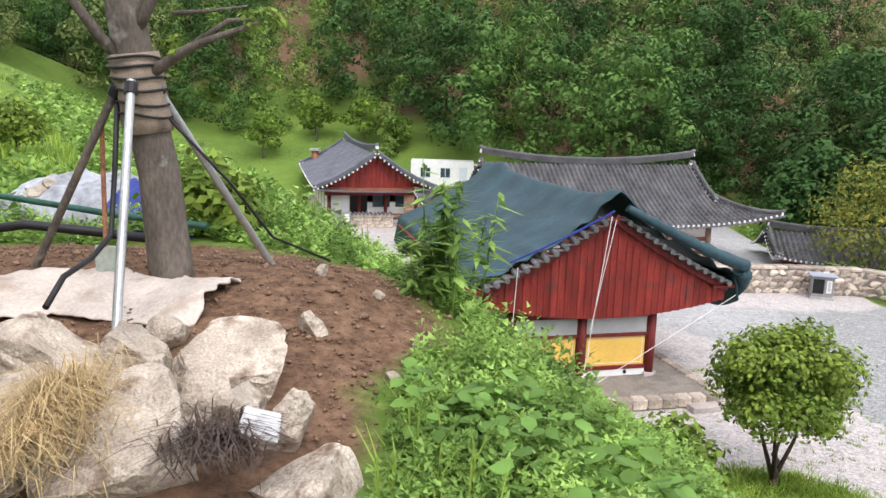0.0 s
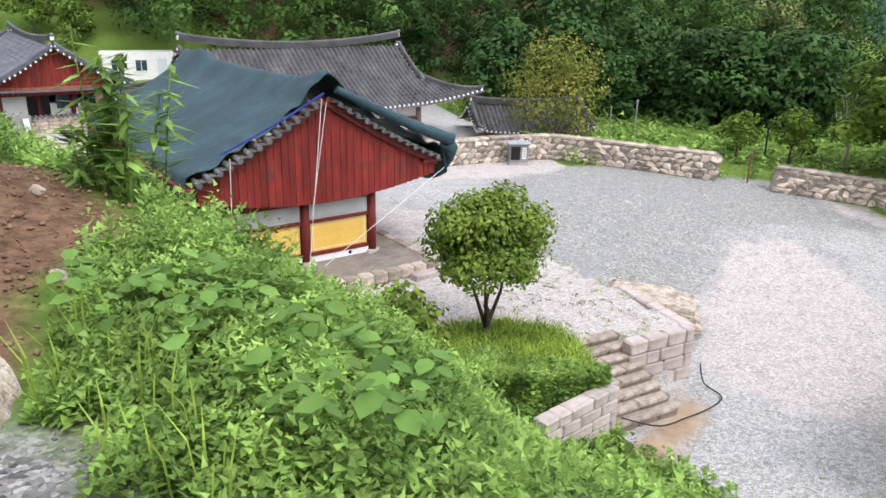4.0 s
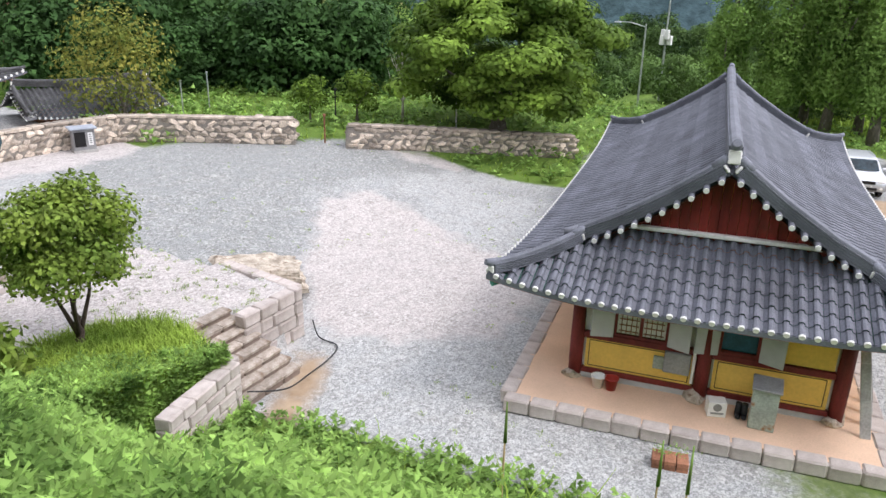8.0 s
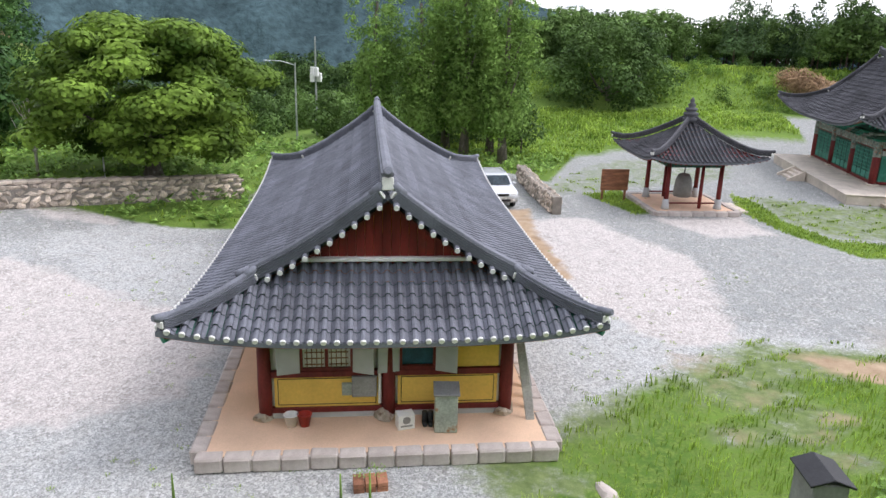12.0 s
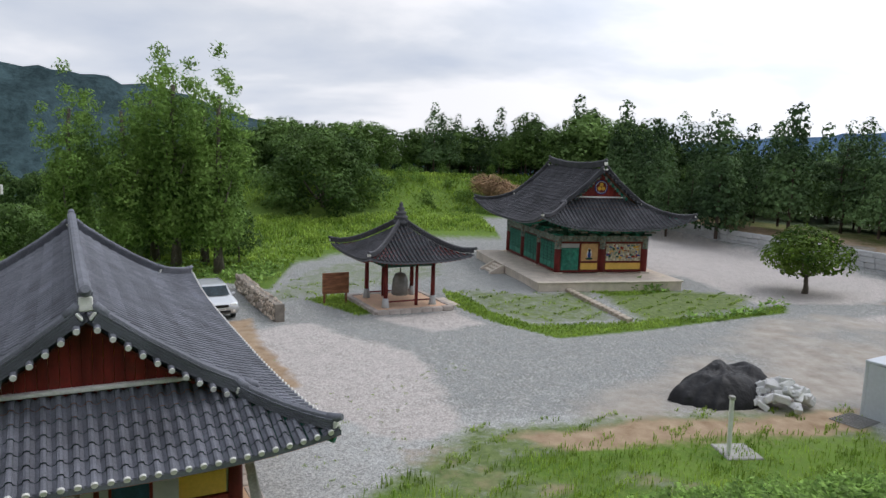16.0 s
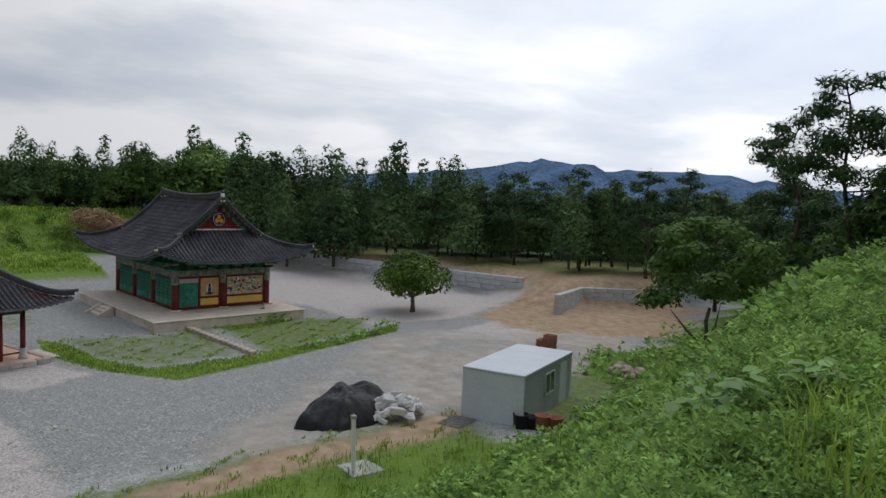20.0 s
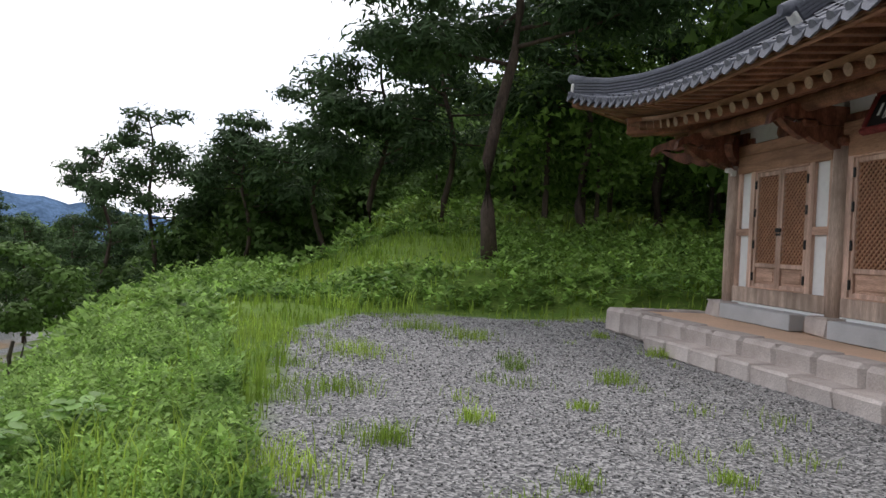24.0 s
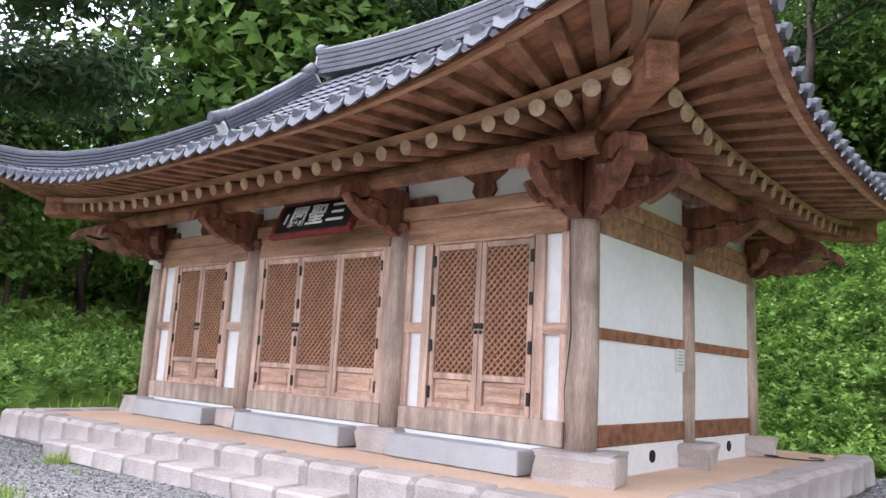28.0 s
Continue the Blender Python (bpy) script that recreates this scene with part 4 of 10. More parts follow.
def round_puffs(rng, h0, h1, r, n, flat=0.7):
    """Puffs that fill a crown between heights h0 and h1 of radius r."""
    out = []
    for i in range(n):
        k = (i + 0.5) / n
        z = h0 + (h1 - h0) * k
        w = r * math.sin(math.pi * (0.18 + 0.74 * k)) ** 0.8
        a = i * 2.4 + rng.uniform(-0.4, 0.4)
        q = w * rng.uniform(0.35, 0.75)
        s = r * rng.uniform(0.38, 0.58)
        out.append((q * math.cos(a), q * math.sin(a), z, s, s, s * flat))
    return out


def trunk_mesh(name, h, r, limbs, material, lean=(0, 0), seg=8, seed=0):
    rng = random.Random(seed)
    bm = bmesh.new()
    n = 6
    pts = [(lean[0] * (i / n) ** 1.3 + rng.uniform(-r, r) * 0.5 * (i > 0), lean[1] * (i / n) ** 1.3 + rng.uniform(-r, r) * 0.5 * (i > 0), h * i / n - (0.15 if i == 0 else 0)) for i in range(n + 1)]
    tube(bm, pts, [r * (1.35 if i == 0 else 1) * (1 - 0.6 * i / n) for i in range(n + 1)], seg)
    for z, a, length, rise in limbs:
        k = z / h
        base = Vector((lean[0] * k ** 1.3, lean[1] * k ** 1.3, z))
        d = Vector((math.cos(a), math.sin(a), rise)).normalized()
        mid = base + d * length * 0.5 + Vector((rng.uniform(-1, 1), rng.uniform(-1, 1), rng.uniform(-0.4, 0.4))) * length * 0.08
        r0 = r * (1 - 0.6 * k) * 0.6
        tube(bm, [base, mid, base + d * length + Vector((0, 0, length * 0.1))], [r0, r0 * 0.65, r0 * 0.2], 6)
    me = bpy.data.meshes.new(name)
    bm.to_mesh(me)
    bm.free()
    me.materials.append(M[material])
    return me


def tree(name, x, y, trunk, crown, label, turn=0.0, size=1.0, group="", z=None, category="tree"):
    m = pose(x, y, gz(x, y) - 0.03 if z is None else z, 0, 0, turn) @ Matrix.Scale(size, 4)
    t = empty(name, m, label, category, group)
    shared("trunk", trunk, t)
    shared("crown", crown, t)
    return t


def joined(name, sets, material, label, category):
    """Many crowns or plants in one mesh: sets of (quads, x, y, z, turn, scale)."""
    out = []
    for q, x, y, z, a, s in sets:
        c, k = math.cos(a), math.sin(a)
        out.append(q @ np.array([[c, k, 0], [-k, c, 0], [0, 0, 1]]) * np.array([s, s, s]) + np.array([x, y, z]))
    q = np.concatenate(out)
    v = np.stack([q[:, 1] * 1.25 - q[:, 3] * 0.25, q[:, 2], q[:, 3] * 1.25 - q[:, 1] * 0.25], 1).reshape(-1, 3)
    return tagged(new(name, quads_mesh(name, v, np.arange(len(v)).reshape(-1, 3), material)), label, category, kind="stuff")


nrg = np.random.default_rng(5)
prg = random.Random(11)
crown_kinds = [crown_quads(nrg, round_puffs(prg, 2.0, 9.0, 3.6, 11), 1500, 0.62) for _ in range(5)]


def clumped(rng, h0, h1, r, n):
    """A wide crown of many small clumps that stand out from one another."""
    out = []
    for i in range(n):
        k = (i + rng.random()) / n
        w = r * math.sin(math.pi * (0.22 + 0.70 * k)) ** 0.7
        a = i * 2.4 + rng.uniform(-0.5, 0.5)
        q = w * rng.uniform(0.45, 0.95)
        s = r * rng.uniform(0.20, 0.34)
        out.append((q * math.cos(a), q * math.sin(a), h0 + (h1 - h0) * k, s, s, s * 0.62))
    return out


big_kinds = [crown_quads(nrg, clumped(prg, 1.2, 8.2, 3.9, 30), 4200, 0.28, 0.45, 0.62, 0.7, 1.5, 0.30) for _ in range(5)]
bamboo_kinds = [crown_quads(nrg, [(prg.uniform(-1.0, 1.0), prg.uniform(-1.0, 1.0), 1 + i * 1.1, 1.5 - 0.1 * i, 1.5 - 0.1 * i, 0.9) for i in range(8)], 1500, 0.42, up=0.9, shell=0.4, aspect=0.35) for _ in range(3)]
cone_kinds = [crown_quads(nrg, [(prg.uniform(-0.3, 0.3), prg.uniform(-0.3, 0.3), 1.3 + i * 1.1, max(0.75, 2.5 * (1 - i / 9.0)), max(0.75, 2.5 * (1 - i / 9.0)), 0.95) for i in range(8)], 1700, 0.46, up=0.2, aspect=0.5) for _ in range(3)]
fine_kinds = [crown_quads(nrg, round_puffs(prg, 1.6, 9.4, 3.6, 15), 2700, 0.38) for _ in range(4)]
low_kinds = [crown_quads(nrg, round_puffs(prg, 0.6, 7.0, 4.2, 9), 1000, 0.55) for _ in range(3)]
north, bamboo = [], []
for i in range(2400):
    x, y = prg.uniform(-75, 125), prg.uniform(54, 175)
    lim = 65 + 0.1 * abs(x - 5) + (7 if -22 < x < 2 else 0) - (9 if x > 26 else 0) - (12 if x > 55 else 0)
    if x < -14:
        lim += 12
    if y < lim or y > lim + 52 or len(north) > 190 or math.atan2(x, y) > 0.80:
        continue
    if any((x - s[1]) ** 2 + (y - s[2]) ** 2 < (4.4 + 0.03 * (y - lim)) ** 2 for s in north + bamboo):
        continue
    if -40 < x < 2 and lim + 1 < y < lim + 44 and prg.random() < 0.8:
        bamboo.append((bamboo_kinds[i % 3], x, y, gz(x, y) - 0.4, prg.uniform(0, 6), prg.uniform(0.85, 1.5)))
    else:
        north.append((big_kinds[i % 5], x, y, gz(x, y) - 0.5, prg.uniform(0, 6), prg.uniform(1.1, 1.75)))
for i in range(240):
    x, y = prg.uniform(-75, -20), prg.uniform(34, 110)
    if y < 20 - 0.72 * x - 4 or off_line(EDGE, np.array([x]), np.array([y]))[0] > -4:
        continue
    if math.hypot(x, y) < 84 or any((x - s[1]) ** 2 + (y - s[2]) ** 2 < 12 for s in north):
        continue
    north.append((big_kinds[i % 5], x, y, gz(x, y) - 0.8, prg.uniform(0, 6), prg.uniform(0.8, 1.2)))
joined("woods_north", north[0::3] + north[1::6], "leaf_north", "dense dark green broadleaf wood on the hillside", "woods")
joined("woods_north", north[2::6] + north[4::6], "leaf_mid", "fresh green trees in the hillside wood", "woods")
joined("chestnut_wood", north[5::6], "leaf_chestnut", "chestnut trees in pale bloom on the hillside", "woods")
joined("bamboo_grove", bamboo, "leaf_bamboo", "pale green bamboo grove at the foot of the hill", "bamboo")
# ---- tiled roofs ----


class Roof:
    """A curved Korean tile roof in local axes: ridge along x, eaves at |x| = a and |y| = b, eave height z, gable wall at |x| = g."""

    def __init__(self, parent, a, b, z, g, slope=0.42, curve=0.040, lift=0.5, flare=0.15, over=0.5, pitch=0.30, material="tile", end="lime", flat=False):
        self.parent, self.a, self.b, self.z, self.g = parent, a, b, z, g
        self.slope, self.curve, self.lift, self.flare, self.over, self.pitch, self.material, self.end, self.flat = slope, curve, lift, flare, over, pitch, material, end, flat
        self.part = empty_part("roof", parent)

    def rise(self, d):
        return self.slope * d + self.curve * d * d

    def at(self, x, y, d):
        k = (abs(x) / self.a) ** 3.2 * (abs(y) / self.b) ** 3.2
        out = self.flare * k
        return Vector((x + math.copysign(out, x), y + math.copysign(out, y), self.z + self.rise(d) + self.lift * k))

    def side(self, x, s):
        """The path of a row on a long slope, from the eave up, at x."""
        top = self.b if abs(x) <= self.g + self.over else max(0.05, min(self.b, self.a - abs(x)))
        n = max(2, round(top / 0.33))
        return [self.at(x, s * (self.b - top * i / n), top * i / n) for i in range(n + 1)]

    def skirt(self, y, s):
        top = max(0.05, min(self.a - self.g, self.b - abs(y)))
        n = max(2, round(top / 0.33))
        return [self.at(s * (self.a - top * i / n), y, top * i / n) for i in range(n + 1)]

    def row(self, pts, across):
        """Vertices and faces of one cover-tile row with its pan tiles."""
        p, r = self.pitch / 2, self.pitch * 0.25
        v, f = [], []
        across = Vector(across)
        for i in range(len(pts) - 1):
            a, b = pts[i], pts[i + 1]
            nrm = across.cross(b - a).normalized()
            if nrm.z < 0:
                nrm = -nrm
            for q, k, drop in ((a, 1.04, 0.011), (b, 0.87, -0.013)):
                o = len(v)
                for cx, cz in ((-p, -0.075), (-r, -0.02), (-0.72 * r, 0.72 * r), (0, r), (0.72 * r, 0.72 * r), (r, -0.02), (p, -0.075)):
                    v.append(q + across * (cx if abs(cx) > r * 1.01 else cx * k) + nrm * (cz * k + drop))
            for j in range(6):
                f.append((o - 7 + j, o - 7 + j + 1, o + j + 1, o + j))
            if i == 0:
                f.append((o - 7 + 5, o - 7 + 4, o - 7 + 3, o - 7 + 2, o - 7 + 1))
        return v, f

    def tiles(self, sides=(1, -1), ends=(1, -1), single=()):
        """All rows. Those of the named slopes are pieces of their own; the rest are joined."""
        rows = []
        for s in sides:
            n = int(2 * self.a / self.pitch)
            rows += [("side", s, self.side(x, s), (1, 0, 0)) for x in ((i - (n - 1) / 2) * self.pitch for i in range(n))]
        for s in ends:
            n = int(2 * self.b / self.pitch)
            rows += [("end", s, self.skirt(y, s), (0, 1, 0)) for y in ((i - (n - 1) / 2) * self.pitch for i in range(n))]
        jv, jf, caps = [], [], []
        for kind, s, pts, across in rows:
            v, f = self.row(pts, across)
            caps.append((pts[0], (pts[0] - pts[1]).normalized()))
            if (kind, s) in single:
                shared("cover_tile", mesh_of("cover_tile", v, f, self.material), self.part)
            else:
                o = len(jv)
                jv += v
                jf += [tuple(i + o for i in q) for q in f]
        if jv:
            tagged(shared("tiles", mesh_of("tiles", jv, jf, self.material), self.part), kind="stuff")
        # round end caps along the eaves
        r = self.pitch * 0.235
        bm = bmesh.new()
        bmesh.ops.create_cone(bm, cap_ends=True, segments=12, radius1=r, radius2=r * 0.96, depth=0.05)
        cap = bpy.data.meshes.new("end_cap")
        bm.to_mesh(cap)
        bm.free()
        cap.materials.append(M[self.end])
        if single:
            for p, d in caps:
                q = d.to_track_quat("Z", "Y").to_matrix().to_4x4()
                shared("end_cap", cap, self.part, Matrix.Translation(p + d * 0.03 + Vector((0, 0, r * 0.45))) @ q)
        else:
            bm = bmesh.new()
            for p, d in caps:
                q = d.to_track_quat("Z", "Y").to_matrix().to_4x4()
                bmesh.ops.create_cone(bm, cap_ends=True, segments=8, radius1=r, radius2=r, depth=0.05, matrix=Matrix.Translation(p + d * 0.03 + Vector((0, 0, r * 0.45))) @ q)
            tagged(part("eave_trim", bm, self.end, self.part), kind="stuff")
        return self

    def rim(self, n=40):
        """Points round the eave with the inward direction, for soffit and fascia: (x, y)."""
        out = []
        for x0, y0, x1, y1 in ((-1, -1, 1, -1), (1, -1, 1, 1), (1, 1, -1, 1), (-1, 1, -1, -1)):
            for i in range(n):
                k = i / n
                out.append(((x0 + (x1 - x0) * k) * self.a, (y0 + (y1 - y0) * k) * self.b))
        return out

    def soffit(self, depth, material, drop=0.13, edge="tile"):
        """Boards under the eave and the edge board."""
        rim = self.rim()
        v, f = [], []
        n = len(rim)
        for x, y in rim:
            for d in (0.02, depth * 0.5, depth):
                kx, ky = 1 - d / self.a, 1 - d / self.b
                xx, yy = x * kx, y * ky
                p = self.at(xx, yy, d)
                v.append(p + Vector((0, 0, -drop)))
        for i in range(n):
            j = (i + 1) % n
            for k in range(2):
                f.append((i * 3 + k, i * 3 + k + 1, j * 3 + k + 1, j * 3 + k))
        shared("soffit", mesh_of("soffit", v, f, material, True), self.part)
        v, f = [], []
        for x, y in rim:
            p = self.at(x, y, 0)
            q = self.at(x * (1 - 0.05 / self.a), y * (1 - 0.05 / self.b), 0.05)
            v += [p + Vector((0, 0, -0.02)), p + Vector((0, 0, -drop)), q + Vector((0, 0, -drop - 0.03)), q + Vector((0, 0, -0.02))]
        for i in range(n):
            j = (i + 1) % n
            for k in range(3):
                f.append((i * 4 + k, j * 4 + k, j * 4 + k + 1, i * 4 + k + 1))
        shared("eave_board", mesh_of("eave_board", v, f, edge), self.part)
        return self

    def deck(self, material, drop=0.05, n=22):
        """Boards under all the tiles, so that no light comes through."""
        v, f = [], []

        def patch(fn):
            o = len(v)
            for i in range(n + 1):
                for j in range(n + 1):
                    v.append(fn(i / n, j / n) + Vector((0, 0, -drop)))
            for i in range(n):
                for j in range(n):
                    f.append((o + i * (n + 1) + j, o + (i + 1) * (n + 1) + j, o + (i + 1) * (n + 1) + j + 1, o + i * (n + 1) + j + 1))

        top = self.g + self.over
        for s in (1, -1):
            patch(lambda a, b, s=s: self.at(top * (2 * a - 1), s * self.b * (1 - b), self.b * b))
            for e in (1, -1):
                w = self.a - top
                patch(lambda a, b, s=s, e=e: self.at(e * (top + w * a), s * (self.b - w * (1 - a) * b), w * (1 - a) * b))
                d1 = self.a - self.g
                patch(lambda a, b, s=s, e=e: self.at(e * (self.a - d1 * b), s * (self.b - d1 * b) * a, d1 * b))
        tagged(shared("roof_deck", mesh_of("roof_deck", v, f, material), self.part), kind="stuff")
        return self

    def under(self, x, y, rel):
        """A place below the eave at a height over the eave line, lifted towards the corners like the tiles."""
        p = self.at(x, y, 0)
        return Vector((p.x, p.y, p.z + rel))

    def ridge(self, name, pts, w=0.26, h=0.36, material=None, end=True, curl=0.0):
        """A ridge of stacked flat tiles with a round cap."""
        prof, n = [], 5
        for i in range(n):
            z0, z1 = h * i / n, h * (i + 1) / n
            prof += [(w / 2, z0 + 0.006), (w / 2, z1 - 0.014), (w / 2 - 0.03, z1 - 0.012), (w / 2 - 0.03, z1 + 0.004)]
        prof += [(w * 0.32, h + 0.05), (0, h + 0.085)]
        prof = prof + [(-a, b) for a, b in prof[-2::-1]]
        part(name, sweep(bmesh.new(), pts, prof), material or self.material, self.part)
        if end:
            for p, q in ((pts[0], pts[1]), (pts[-1], pts[-2])):
                d = (Vector(p) - Vector(q)).normalized()
                bm = bmesh.new()
                m = Matrix.Translation(Vector(p) + d * 0.05) @ d.to_track_quat("Y", "Z").to_matrix().to_4x4()
                box(bm, (0, 0, h * 0.42), (w * 0.92, 0.07, h * 0.72), m, 0.025)
                e_ = part("ridge_end", bm, "lime", self.part, "white limed ridge end")
                part("end_tile", tube(bmesh.new(), [m @ Vector((0, -0.22, h * 0.96)), m @ Vector((0, 0.02, h * 1.04)), m @ Vector((0, 0.14, h * 1.2))], [w * 0.40, w * 0.42, w * 0.30], 12), material or self.material, e_)

    def ridges(self, w=0.23, h=0.26, sag=0.18, both=True):
        top = self.g + self.over
        n = 14
        zr = self.z + self.rise(self.b) - 0.05
        self.ridge("main_ridge", [Vector((top * (2 * i / n - 1), 0, zr + sag * (2 * i / n - 1) ** 2)) for i in range(n + 1)], w * 1.15, h * 1.3)
        for sx in (1, -1):
            for sy in (1, -1):
                low = max(0.2, self.a - self.g - 0.75)
                pts = [self.at(sx * top, sy * (self.b - d), d) for d in (self.b - 0.1, (self.b * 2 + low) / 3, (self.b + low * 2) / 3, low)]
                self.ridge("verge_ridge", pts, w, h * 0.85)
                hip = [self.at(sx * (self.a - d), sy * (self.b - d), d) for d in np.linspace(max(0.3, self.a - top - 0.1), 0.12, 8)]
                self.ridge("hip_ridge", hip, w * 0.9, h * 0.75)
        # tile edge that overhangs each gable, ending in round caps
        for sx in (1, -1):
            for sy in (1, -1):
                ds = np.arange(self.b - 0.2, self.a - self.g - 0.35, -self.pitch)
                for d in ds:
                    p = self.at(sx * top, sy * (self.b - d), d)
                    part("verge_tile", rod(bmesh.new(), p + Vector((-sx * 0.25, 0, 0.03)), p + Vector((sx * 0.28, 0, -0.06)), self.pitch * 0.25, None, 10), self.material, self.part)
                    part("verge_cap", rod(bmesh.new(), p + Vector((sx * 0.28, 0, -0.06)), p + Vector((sx * 0.31, 0, -0.065)), self.pitch * 0.225, None, 12), self.end, self.part)

    def gable(self, material, sx, boards=True, trim="dark_red"):
        """The boarded gable triangle over the skirt roof."""
        z0 = self.rise(self.a - self.g) - 0.1
        half = self.b - (self.a - self.g)
        x = sx * self.g
        w = 0.22
        n = int(2 * half / w)
        g = part("gable_wall", boxes(((x - sx * 0.06, 0, self.z + z0 + 0.02), (0.04, 2 * half, 0.08))), material, self.part)
        for i in range(n):
            y = (i + 0.5 - n / 2) * w
            top = self.rise(self.b - abs(y)) - 0.10
            if top - z0 < 0.06:
                continue
            bm = boxes(((x + sx * 0.0, y, self.z + (z0 + top) / 2), (0.035, w - 0.012, top - z0)))
            b = part("board", bm, material, g)
        for sy in (1, -1):
            pts = [Vector((x + sx * 0.10, sy * (self.b - d), self.z + self.rise(d) - 0.16)) for d in np.linspace(self.b - 0.02, self.a - self.g - 0.2, 6)]
            part("barge_board", sweep(bmesh.new(), pts, [(-0.02, -0.12), (0.02, -0.12), (0.02, 0.12), (-0.02, 0.12)]), trim, self.part)
        part("gable_sill", boxes(((x + sx * 0.10, 0, self.z + z0 + 0.16), (0.18, 2 * half - 0.5, 0.10)), bevel=0.02), "lime", self.part)
        return self


def empty_part(name, parent):
    ob = new(name)
    ob.parent = parent
    return ob


def kerb_row(parent, a, b, z, n, size, material, seed, name="stone"):
    """A row of n hewn stones from a to b, size (depth, height)."""
    a, b = Vector((*a, z)), Vector((*b, z))
    d = (b - a) / n
    ang = math.atan2(d.y, d.x)
    kinds = [block_mesh(name, (d.length * 0.985, size[0], size[1]), seed + k, material, 0.012) for k in range(5)]
    rng = random.Random(seed)
    for i in range(n):
        p = a + d * (i + 0.5)
        shared(name, kinds[rng.randrange(5)], parent, Matrix.Translation(p + Vector((0, 0, rng.uniform(-0.012, 0.012)))) @ Matrix.Rotation(ang, 4, "Z"))


def rim_stones(parent, x0, y0, x1, y1, z, w, size, material, seed):
    for k, (a, b) in enumerate((((x0, y0), (x1, y0)), ((x1, y0), (x1, y1)), ((x1, y1), (x0, y1)), ((x0, y1), (x0, y0)))):
        n = max(2, round(math.dist(a, b) / w))
        kerb_row(parent, a, b, z, n, size, material, seed + 10 * k)


def column(parent, x, y, z0, z1, r, material, base=None, base_r=0.3, name="column"):
    bm = lathe(bmesh.new(), [(r * 0.98, z0), (r * 1.03, z0 + (z1 - z0) * 0.35), (r * 0.92, z1)], 18)
    for v in bm.verts:
        v.co += Vector((x, y, 0))
    c = part(name, bm, material, parent)
    if base:
        s = stone_mesh("base_stone", (base_r * 1.9, base_r * 1.9, 0.42), int(abs(x * 31 + y * 17)) + 5, base, 0.05)
        shared("base_stone", s, parent, Matrix.Translation((x, y, z0 - 0.05)))
    return c


def frame_panel(parent, x0, x1, z0, z1, y, fill, wood, t=0.05, label="", s=-1, name="panel"):
    """A plaster field with dark painted lines inside its rim, on the plane y, facing s."""
    p = part(name, boxes((((x0 + x1) / 2, y, (z0 + z1) / 2), (x1 - x0, t, z1 - z0))), fill, parent, label)
    return p


# ---- the red hall below the bank with the white-capped roof ----
H3 = Matrix.Translation((16.98, 4.615, YARD)) @ Matrix.Rotation(math.atan2(-0.93599, 0.35202), 4, "Z")
lower_hall = empty("temple_hall", H3, "red and yellow temple hall with white-capped grey tile roof", "building")


